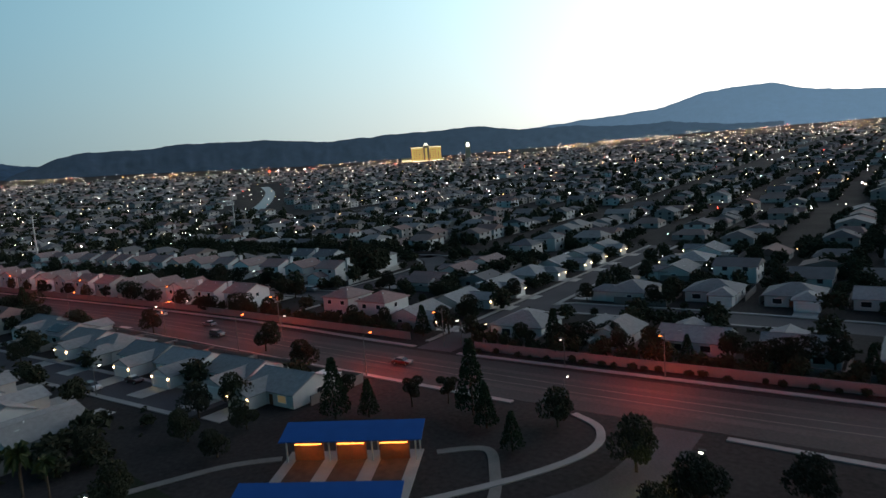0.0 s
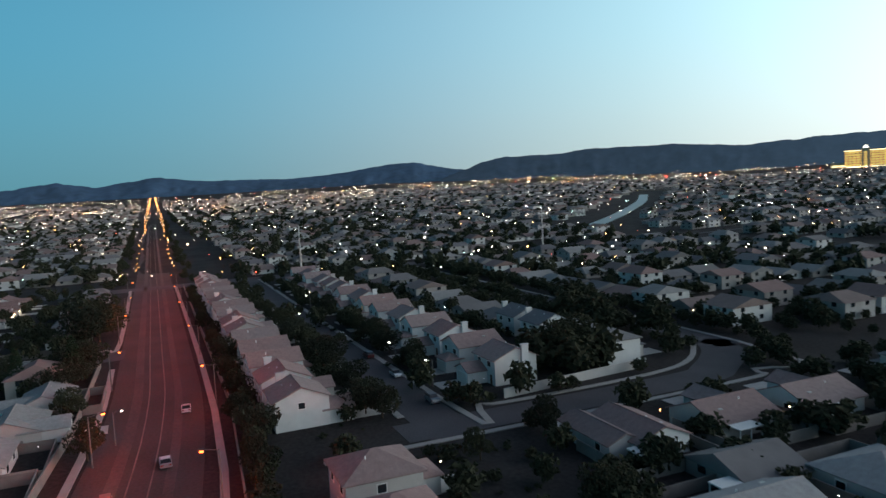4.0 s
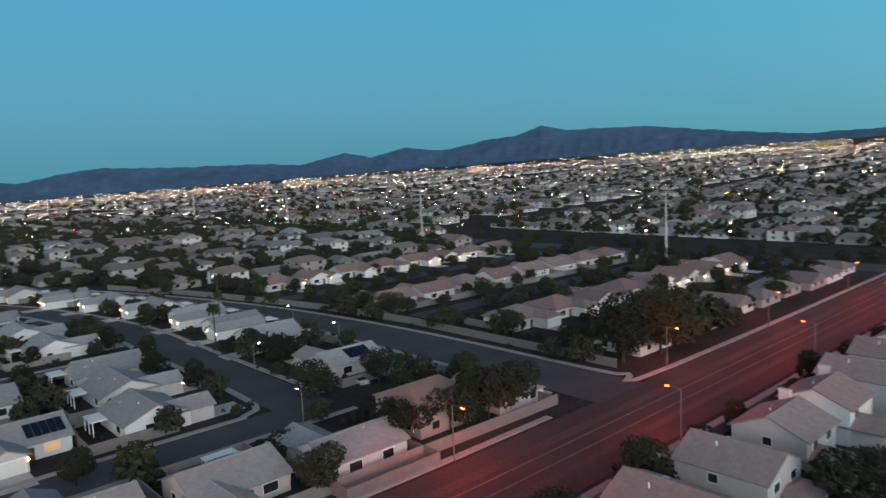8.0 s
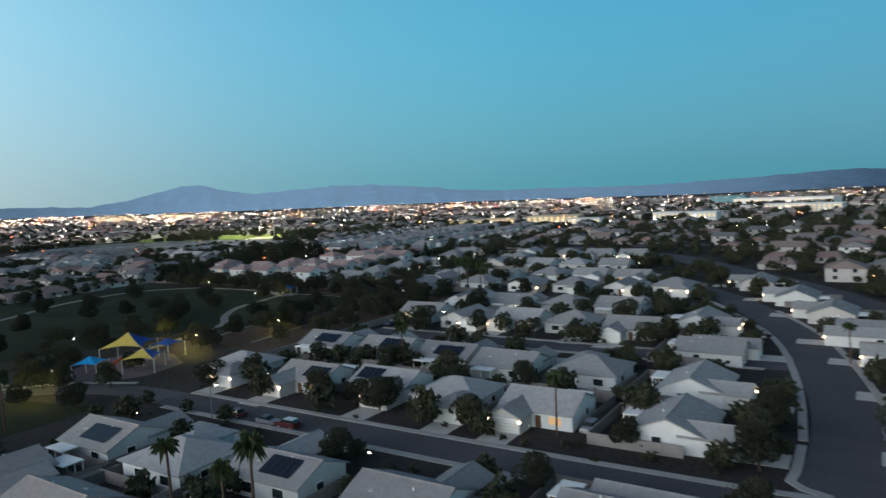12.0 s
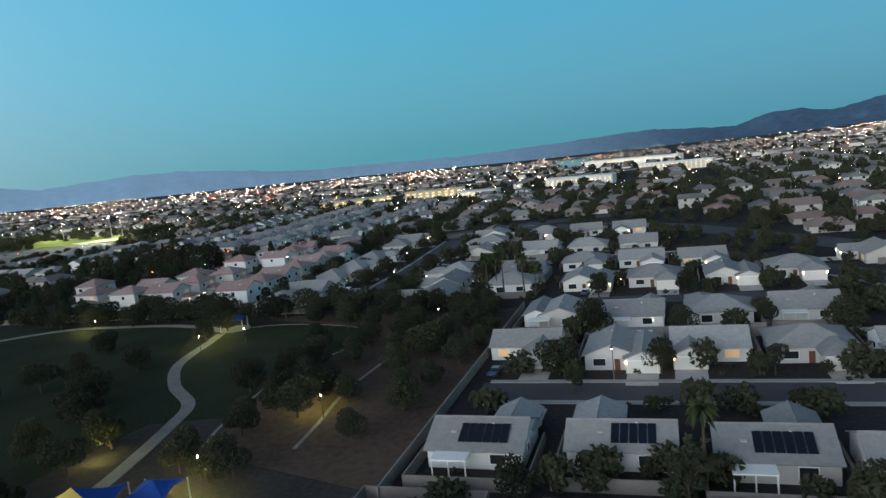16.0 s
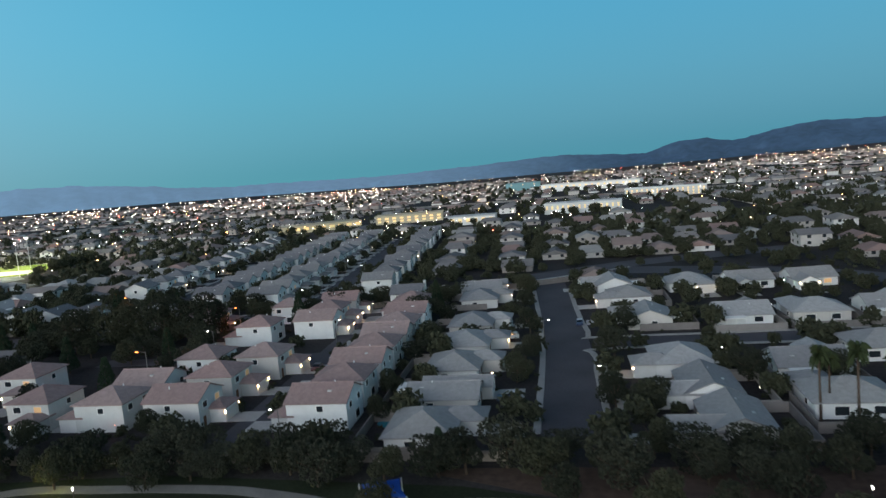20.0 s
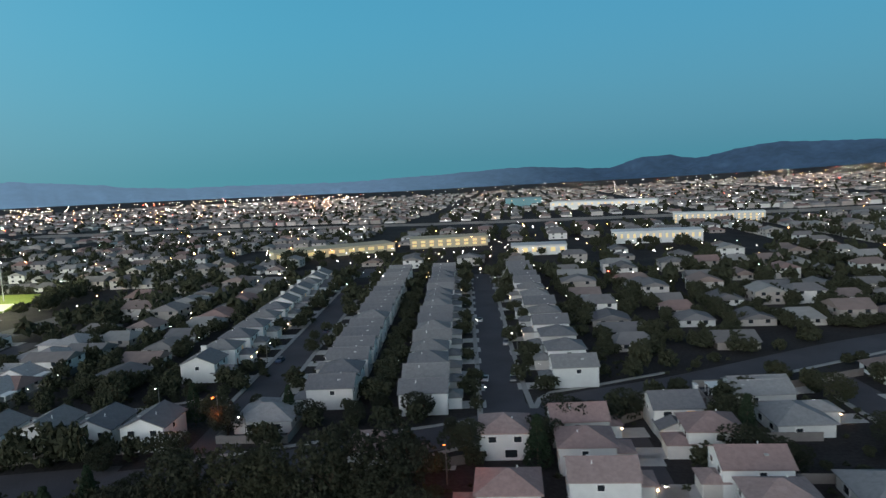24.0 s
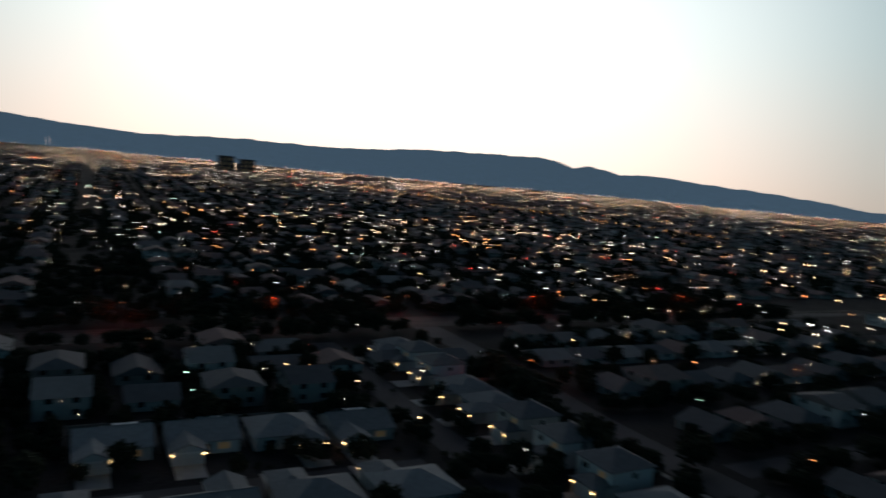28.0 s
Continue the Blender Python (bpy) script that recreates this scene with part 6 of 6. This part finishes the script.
block("hotel_tower", "red-lit hotel tower on the far skyline", 3380, 545, -75, 80, 40, 48, M_TOWER, M_REDGLOW, 3, 4, 0.6, 0.2)
block("hotel_tower", "dark hotel tower on the far skyline", 3420, 353, -80, 50, 50, 66, M_TOWER, M_SHOPGLOW, 3, 2, 0.12, 0.1)
block("office_tower", "dark tower block before the mountains", 572, 2352, 8, 48, 30, 52, M_TOWER, M_SHOPGLOW, 3, 3, 0.15, 0.1)
block("office_tower", "dark tower block before the mountains", 639, 2340, 8, 46, 30, 46, M_TOWER, M_SHOPGLOW, 3, 3, 0.15, 0.1)
strip("dry_wash", smooth([(700, -965), (285, -915), (-60, -876), (-393, -838), (-700, -830)]), 84, -2, 0.6, material("pale_wash_sand", (0.30, 0.255, 0.22), 0.95, vary=0.3, scale=0.02, fine=0.2, spec=0.05), "wide pale dry wash between the houses", "ground", rise)
strip("canal", smooth([(-555, 470), (-610, 530), (-700, 620), (-850, 760), (-1020, 900)]), 14, -1, 0.5, material("canal_water", (0.08, 0.13, 0.15), 0.4, vary=0.1, spec=0.4), "pale reflecting drainage canal", "water", rise)
strip("bare_land", smooth([(-1560, 860), (-1230, 1010), (-1090, 1230), (-760, 1500)]), 90, -2, 0.8, material("pale_bare_earth", (0.17, 0.15, 0.14), 0.95, vary=0.3, scale=0.02, fine=0.2, spec=0.05), "pale strip of bare desert land between the houses", "ground", rise)

# dark trees and yards behind the bare lot
edge = random.Random(77)
for _ in range(90):
    x, y = edge.uniform(484, 540), edge.uniform(-340, -216)
    tree(edge.choice("ouv"), x, y)


# ---- the rest of the suburb, out to the mountains ----
ROOFS_FAR = material("distant_roofs", (0.20, 0.185, 0.178), 0.9, vary=0.15, scale=0.05, fine=0.5, island=True, tints=((0.24, 0.165, 0.15), (0.18, 0.17, 0.17), (0.22, 0.17, 0.155), (0.27, 0.26, 0.25), (0.15, 0.142, 0.145)))
WALLS_FAR = material("distant_walls", (0.42, 0.395, 0.375), 0.9, vary=0.12, scale=0.05, fine=0.5, island=True, tints=((0.34, 0.315, 0.295), (0.58, 0.57, 0.55), (0.29, 0.26, 0.245)))
rng = np.random.default_rng(7)
NEAR_BOX = (-436.0, 440.0, -470.0, 300.0)
ROAD_PTS = np.array([(p[0], p[1], w) for line, w in ROADS for p in line])
HOMES = np.array([(x, y) for _, x, y, _ in LOTS] + [(x, y) for x, y, _, _ in FAR_LOTS])


def in_near(x, y):
    return (x > NEAR_BOX[0] - 60) & (x < NEAR_BOX[1] + 160) & (y > NEAR_BOX[2] - 60) & (y < NEAR_BOX[3] + 40)


def clear(x, y, home, road):
    """Whether each place lies that far from every house, and from the edge of every road."""
    ok = np.ones(len(x), bool)
    for i in np.flatnonzero(in_near(x, y)):
        ok[i] = np.hypot(HOMES[:, 0] - x[i], HOMES[:, 1] - y[i]).min() > home and (np.hypot(ROAD_PTS[:, 0] - x[i], ROAD_PTS[:, 1] - y[i]) - ROAD_PTS[:, 2] / 2).min() > road
    return ok


def keep_out(x, y):
    """Where no houses stand: the main roads, the park, the bare lot, the ball fields, the shops and the dry wash."""
    art = np.abs(y - 126) < 24
    side = (np.abs(x + 440) < 15) | ((np.abs(y + 190) < 20) & (x > 230))
    park = (x > -104) & (x < 92) & (y < 108) & (y > -124)
    lot = (x > 236) & (x < 510) & (y < -180) & (y > -460)
    wash = np.abs(y + 883 + 0.114 * x) < 70
    shops = (np.abs(x - 60) < 190) & (np.abs(y + 600) < 60)
    canal = (np.abs((x + 570) * 0.676 + (y - 490) * 0.737) < 38) & (x < -530) & (x > -1210) & (y > 440)
    bare = (np.abs(np.interp(x, (-1560, -1230, -1090, -760), (860, 1010, 1230, 1500)) - y) < 70) & (x > -1560) & (x < -760)
    grove = (x > 50) & (x < 108) & (y < -122) & (y > -206)
    return art | side | park | lot | wash | shops | canal | bare | grove


def far_houses():
    xs, ys, ang = [], [], []
    for px in range(-9, 9):
        for py in range(-9, 9):
            cx, cy = px * 320.0, py * 320.0
            turn = rng.random() < 0.45
            off = rng.uniform(0, 40)
            for row in range(10):
                for col in range(20):
                    u, v = col * 15.5 - 150, row * 31.0 - 150 + (row % 2) * -4 + off * 0.2
                    if col in (0, 19) or rng.random() < 0.06:
                        continue
                    x, y = (cx + v, cy + u) if turn else (cx + u, cy + v)
                    xs.append(x + rng.uniform(-0.8, 0.8)); ys.append(y + rng.uniform(-1.5, 1.5)); ang.append(1.5708 if turn else 0.0)
    x, y, a = np.array(xs), np.array(ys), np.array(ang)
    r = np.hypot(x - HUB[0], y - HUB[1])
    ok = ~keep_out(x, y) & (r < 2600) & clear(x, y, 15.5, 9.0) & (rng.random(len(x)) < np.clip(1.35 - r / 2600, 0.35, 1))
    x, y, a, r = x[ok], y[ok], a[ok], r[ok]
    turns = {"s": 0.0, "n": 3.1416, "e": 1.5708, "w": -1.5708}
    x, y = np.r_[x, [p[0] for p in FAR_LOTS]], np.r_[y, [p[1] for p in FAR_LOTS]]
    a = np.r_[a, [turns[p[2]] for p in FAR_LOTS]]
    n = len(x)
    w, d = rng.uniform(10.5, 13.5, n) / 2, rng.uniform(11, 15, n) / 2
    tall = rng.random(n) < 0.35
    e = np.where(tall, 5.4, 2.8)
    p = e + rng.uniform(1.8, 2.6, n)
    z = rise_np(x, y) - 0.4
    flip = rng.random(n) < 0.5
    o = 0.5
    loc = []
    for sx, sy in ((-1, -1), (1, -1), (1, 1), (-1, 1)):
        loc.append((sx * w, sy * d, np.zeros(n)))
    for sx, sy in ((-1, -1), (1, -1), (1, 1), (-1, 1)):
        loc.append((sx * w, sy * d, e))
    for sx, sy in ((-1, -1), (1, -1), (1, 1), (-1, 1)):
        loc.append((sx * (w + o), sy * (d + o), e - 0.1))
    hip = np.where(rng.random(n) < 0.5, 0.55, 1.0)
    for s in (-1, 1):
        loc.append((np.where(flip, s * (w + o) * hip, 0), np.where(flip, 0, s * (d + o) * hip), p))
    V = np.zeros((n, 14, 3))
    c, s_ = np.cos(a), np.sin(a)
    for k, (lx, ly, lz) in enumerate(loc):
        V[:, k, 0], V[:, k, 1], V[:, k, 2] = x + lx * c - ly * s_, y + lx * s_ + ly * c, z + lz
    fw = [(0, 1, 5, 4), (1, 2, 6, 5), (2, 3, 7, 6), (3, 0, 4, 7)]
    fr_y = [(8, 9, 12), (9, 10, 13, 12), (10, 11, 13), (11, 8, 12, 13)]
    fr_x = [(8, 9, 13, 12), (9, 10, 13), (10, 11, 12, 13), (11, 8, 12)]
    walls = [tuple(i * 8 + j for j in f) for i in range(n) for f in fw]
    tagged(new("distant_house_walls", raw_mesh("distant_house_walls", V[:, :8].reshape(-1, 3), walls, WALLS_FAR)), "pale stucco walls of many far suburban houses", "houses", "", "stuff")
    roofs = [tuple(i * 6 + j - 8 for j in f) for i in range(n) for f in (fr_x if flip[i] else fr_y)]
    tagged(new("distant_house_roofs", raw_mesh("distant_house_roofs", V[:, 8:].reshape(-1, 3), roofs, ROOFS_FAR)), "grey and clay tile roofs of many far suburban houses", "houses", "", "stuff")
    # their windows: dark panes in two storeys or one, a little proud of the walls
    P, F = [], []
    for i in np.flatnonzero(np.hypot(x - HUB[0], y - HUB[1]) < 900):
        for z0 in ((1.0, 3.6) if tall[i] else (1.0,)):
            for nx, ny, half, deep in ((0, -1, w[i], d[i]), (0, 1, w[i], d[i]), (-1, 0, d[i], w[i]), (1, 0, d[i], w[i])):
                for u in (-0.5, 0.45):
                    k = len(P)
                    for du, dz in ((-0.75, 0), (0.75, 0), (0.75, 1.25), (-0.75, 1.25)):
                        a_, n_ = u * half + du, deep + 0.05
                        lx, ly = (a_, ny * n_) if ny else (nx * n_, a_)
                        P.append((x[i] + lx * c[i] - ly * s_[i], y[i] + lx * s_[i] + ly * c[i], z[i] + 0.4 + z0 + dz))
                    F.append((k, k + 1, k + 2, k + 3))
    tagged(new("distant_house_windows", raw_mesh("distant_house_windows", P, F, M_GLASS)), "dark windows of many far suburban houses", "windows", "", "stuff")
    return x, y


FAR_X, FAR_Y = far_houses()


def clump_verts(seed, n=26):
    """An uneven crown of loose leaf clumps, one unit high."""
    r = np.random.default_rng(seed)
    V, F = [], []
    for i in range(n):
        d = r.normal(size=3); d /= np.linalg.norm(d)
        c = d * r.uniform(0.15, 0.46) * np.array([1, 1, 0.8]) + np.array([0, 0, 0.55])
        s = r.uniform(0.5, 1.0) * 0.95 / n ** 0.42
        q = r.normal(size=(3, 3)); q, _ = np.linalg.qr(q)
        k = len(V)
        for p in ((1.1, 0, 0), (-0.6, 0.95, 0), (-0.5, -1.0, 0), (0, 0, 0.85)):
            V.append(c + s * (q @ np.array(p)))
        for f in ((0, 1, 3), (1, 2, 3), (2, 0, 3), (0, 2, 1)):
            F.append([k + j for j in f])
    return np.array(V), np.array(F)


def far_trees():
    n = 26000
    wt = 1.0 / np.clip(np.hypot(FAR_X - HUB[0], FAR_Y - HUB[1]), 350, 2600) ** 1.1
    k = rng.choice(len(FAR_X), n, p=wt / wt.sum())
    x = FAR_X[k] + rng.choice((-7.5, 7.5), n) + rng.uniform(-2, 2, n)
    y = FAR_Y[k] + rng.uniform(-13, 13, n)
    # and in the near yards
    m = 9900
    x, y = np.r_[x, rng.uniform(-430, 300, 8000), rng.uniform(120, 520, 400), rng.uniform(105, 300, 500), rng.uniform(60, 480, 1000)], np.r_[y, rng.uniform(-480, 300, 8000), rng.uniform(-180, 120, 400), rng.uniform(-300, -120, 500), rng.uniform(150, 620, 1000)]
    r = np.hypot(x - HUB[0], y - HUB[1])
    keep = (rng.random(n + m) < np.clip(1.5 - r / 2000, 0.35, 1)) & ~keep_out(x, y) & clear(x, y, 8.6, 1.2)
    x, y, r = x[keep], y[keep], r[keep]
    V, F, off = [], [], 0
    for group, count in ((r < 420, 150), ((r >= 420) & (r < 800), 22), (r >= 800, 6)):
        cv = [clump_verts(s, count) for s in range(6)]
        for xi, yi in zip(x[group], y[group]):
            v, f = cv[rng.integers(6)]
            w = rng.uniform(2.6, 7.2) if count == 150 else rng.uniform(4.5, 9.5)
            h = w * rng.uniform(0.8, 1.25)
            V.append(v * np.array((w, w, h)) + np.array((xi, yi, rise(xi, yi) - 0.12 * h)))
            F.append(f + off)
            off += len(v)
    # low shrubs in the nearer yards
    bx, by = rng.uniform(-300, 240, 6000), rng.uniform(-300, 180, 6000)
    ok = ~keep_out(bx, by) & clear(bx, by, 8.4, 0.8)
    cv = [clump_verts(s, 10) for s in range(4)]
    for xi, yi in zip(bx[ok], by[ok]):
        v, f = cv[rng.integers(4)]
        w = rng.uniform(0.8, 2.0)
        V.append(v * np.array((w, w, w * 0.8)) + np.array((xi, yi, rise(xi, yi) - 0.1 * w)))
        F.append(f + off)
        off += len(v)
    cv = [clump_verts(s, 190) for s in range(4)]
    for xi, yi, w, h in GROVES:
        v, f = cv[rng.integers(4)]
        k = rng.uniform(0.85, 1.15)
        V.append(v * np.array((w, w, h)) * k + np.array((xi, yi, rise(xi, yi) - 0.08 * h)))
        F.append(f + off)
        off += len(v)
    V, F = np.concatenate(V), np.concatenate(F)
    tagged(new("distant_trees", raw_mesh("distant_trees", V, F.tolist(), M_LEAF)), "dark evening trees and bushes among the houses", "trees", "", "stuff")


far_trees()


def city_lights():
    n = 6000
    r = 400 + rng.random(n) ** 1.2 * 3000
    b = rng.random(n) * 6.2832
    x, y = HUB[0] + r * np.sin(b), HUB[1] + r * np.cos(b)
    k = rng.choice(len(FAR_X), 3400)
    x, y = np.r_[x, FAR_X[k] + rng.choice((-1, 1), 3400) * 8.5], np.r_[y, FAR_Y[k] + rng.choice((-1, 1), 3400) * 8.5]
    # porch and garden lamps of the nearer houses
    k = rng.permutation(len(HOMES))[:int(len(HOMES) * 0.8)]
    turn = rng.random(len(k)) * 6.2832
    px, py = HOMES[k, 0] + 10.8 * np.cos(turn), HOMES[k, 1] + 10.8 * np.sin(turn)
    free = clear(px, py, 9.6, -2.0)
    x, y = np.r_[x, px[free]], np.r_[y, py[free]]
    # the denser quarters of the city to the east and the west
    for b0, b1, r0, r1, m in ((-12, 128, 1500, 3700, 1800), (195, 292, 1200, 3600, 1500)):
        rr, bb = r0 + (r1 - r0) * rng.random(m) ** 0.8, np.radians(rng.uniform(b0, b1, m))
        x, y = np.r_[x, HUB[0] + rr * np.sin(bb)], np.r_[y, HUB[1] + rr * np.cos(bb)]
    # the glittering band at the foot of the mountains
    for b0, b1, r0, r1, m in ((196, 296, 1300, 3300, 1100), (-65, 60, 2200, 4300, 2400), (60, 130, 1800, 3800, 700), (130, 196, 2200, 3800, 150)):
        rr, bb = r0 + (r1 - r0) * rng.random(m) ** 0.7, np.radians(rng.uniform(b0, b1, m))
        x, y = np.r_[x, HUB[0] + rr * np.sin(bb)], np.r_[y, HUB[1] + rr * np.cos(bb)]
    # brighter quarters: tight knots of lamps strung along roads across the line of sight
    for b0, b1, r0, r1, m, knots in ((196, 292, 1100, 3200, 30, 30), (-40, 70, 1700, 4200, 34, 90), (75, 128, 1700, 3600, 20, 16), (128, 196, 2000, 4000, 14, 8), (292, 325, 1800, 3600, 20, 24)):
        for _ in range(knots):
            b, d = np.radians(rng.uniform(b0, b1)), r0 + (r1 - r0) * rng.random() ** 0.8
            wide, deep = rng.normal(size=m) * rng.uniform(25, 130), rng.normal(size=m) * rng.uniform(8, 40)
            x = np.r_[x, HUB[0] + (d + deep) * np.sin(b) + wide * np.cos(b)]
            y = np.r_[y, HUB[1] + (d + deep) * np.cos(b) - wide * np.sin(b)]
    # street lamps of the quarter to the north-east
    x, y = np.r_[x, rng.uniform(60, 640, 420)], np.r_[y, rng.uniform(-60, 640, 420)]
    # strings of lamps along the great roads
    lines = []
    for x0, y0, x1, y1, m in ((-430, -300, -380, -3600, 70), (-445, 300, -600, 3800, 80), (-1500, -3000, 1500, -2700, 160),
                               (-3500, -900, -1200, -2600, 150), (700, 2600, 3600, 1500, 200), (-2500, 2600, 2000, 3300, 220), (1800, -2600, 3600, -600, 160), (-3600, 700, -2600, 2400, 130)):
        t = np.linspace(0, 1, m) ** 1.4
        lines.append(np.stack((x0 + (x1 - x0) * t + rng.uniform(-8, 8, m), y0 + (y1 - y0) * t + rng.uniform(-8, 8, m)), 1))
    # bright shopping blocks
    for cx, cy, sx, sy, m in ((60, -560, 90, 18, 60), (-2300, -1700, 420, 260, 240), (-2600, -500, 300, 500, 200), (2900, 900, 240, 700, 420), (2250, 2500, 450, 170, 220), (3050, 2300, 320, 170, 220), (300, 3500, 380, 200, 160), (2900, -500, 160, 500, 200), (-700, -3300, 700, 200, 200), (-2500, 1650, 120, 60, 40), (-1900, 1300, 60, 40, 16), (-1640, 2040, 60, 20, 50), (-1500, 2060, 50, 12, 30), (300, -1300, 260, 80, 90)):
        lines.append(rng.normal(size=(m, 2)) * (sx, sy) + (cx, cy))
    extra = np.concatenate(lines)
    x, y = np.concatenate((x, extra[:, 0])), np.concatenate((y, extra[:, 1]))
    r = np.hypot(x - HUB[0], y - HUB[1])
    ok = (r < 4300) & ((r > 420) | clear(x, y, 7.0, 0.5)) & ~((x > -104) & (x < 92) & (y < 108) & (y > -124)) & ~((x > 258) & (x < 490) & (y < -204) & (y > -450))
    x, y, r = x[ok], y[ok], r[ok]
    n = len(x)
    z = rise_np(x, y) + np.where(r < 420, rng.uniform(2.0, 3.2, n), np.where(r < 600, rng.uniform(2.6, 6.0, n), rng.uniform(4.0, 9.0, n)))
    z += np.where((x > 100) & (y > -120) & (r < 900), 2.2, 0.0)
    s = np.where(r < 420, 0.12, 0.08 + np.minimum(r, 800) * 0.00038) * np.clip(rng.lognormal(-0.22, 0.34, n), 0.45, 1.6)
    s *= np.where((x > 150) & (y > -150) & (r < 900), 1.35, 1.0)
    s *= np.where((r > 1400) & (x - HUB[0] > -0.25 * (y - HUB[1])) & (x > 0), 1.9, 1.0)
    # a row of large far floodlights, placed by bearing to fit the camera's view
    fb = np.radians(np.linspace(311.9, 315.3, 6))
    x, y, s = np.r_[x, 2300 * np.sin(fb)], np.r_[y, 2300 * np.cos(fb)], np.r_[s, np.array((1.9, 1.4, 1.5, 1.8, 2.0, 1.3))]
    z, n = np.r_[z, rise_np(x[-6:], y[-6:]) + 13], n + 6
    O = np.array(((1, 0, 0), (-1, 0, 0), (0, 1, 0), (0, -1, 0), (0, 0, 1), (0, 0, -1)), float)
    F8 = np.array(((0, 2, 4), (2, 1, 4), (1, 3, 4), (3, 0, 4), (2, 0, 5), (1, 2, 5), (3, 1, 5), (0, 3, 5)))
    # orange lamps in two rows along the great roads
    rows = []
    for x0, y0, x1, y1, m in ((-465, 118, -3600, 133, 56), (-480, 138, -3600, 153, 56), (560, -202, 3600, -178, 42), (590, -181, 3600, -157, 42), (905, 560, 790, 1800, 44), (925, 560, 812, 1800, 44)):
        t = np.linspace(0, 1, m) ** 1.25
        rows.append(np.stack((x0 + (x1 - x0) * t, y0 + (y1 - y0) * t + rng.uniform(-1.5, 1.5, m)), 1))
    rows = np.concatenate(rows)
    far = np.hypot(rows[:, 0] - HUB[0], rows[:, 1] - HUB[1])
    at = np.stack((rows[:, 0], rows[:, 1], rise_np(rows[:, 0], rows[:, 1]) + 8), 1)
    size = (0.18 + np.minimum(far, 2500) * 0.00028) * rng.uniform(0.7, 1.2, len(far))
    RV = at[:, None, :] + O[None] * size[:, None, None]
    RF = F8[None] + 6 * np.arange(len(far))[:, None, None]
    tagged(new("road_lights", raw_mesh("road_lights", RV.reshape(-1, 3), RF.reshape(-1, 3).tolist(), lamp_material("amber_road_glow", (1.0, 0.36, 0.10), 16.0))), "rows of amber lamps along the great roads", "lights", "", "stuff")
    V = np.stack((x, y, z), 1)[:, None, :] + O[None] * s[:, None, None]
    F = F8[None] + 6 * np.arange(n)[:, None, None]
    m = bpy.data.materials.new("city_light_glow")
    m.use_nodes = True
    nt = m.node_tree
    bs = nt.nodes["Principled BSDF"]
    ramp = nt.nodes.new("ShaderNodeValToRGB"); ramp.color_ramp.interpolation = "CONSTANT"
    el = ramp.color_ramp.elements
    el[0].color, el[1].position, el[1].color = (1.0, 0.62, 0.34, 1), 0.34, (1.0, 0.80, 0.60, 1)
    for p, c in ((0.58, (1.0, 0.30, 0.10)), (0.74, (1.0, 0.95, 0.90)), (0.92, (1.0, 0.05, 0.03)), (0.96, (0.6, 1.0, 0.75))):
        e = el.new(p); e.color = (*c, 1)
    nt.links.new(nt.nodes.new("ShaderNodeNewGeometry").outputs["Random Per Island"], ramp.inputs[0])
    nt.links.new(ramp.outputs[0], bs.inputs["Emission Color"])
    bs.inputs["Emission Strength"].default_value = 44.0
    bs.inputs["Base Color"].default_value = (0.1, 0.1, 0.1, 1)
    tagged(new("city_lights", raw_mesh("city_lights", V.reshape(-1, 3), F.reshape(-1, 3).tolist(), m)), "thousands of warm street and house lights across the valley", "lights", "", "stuff")


city_lights()
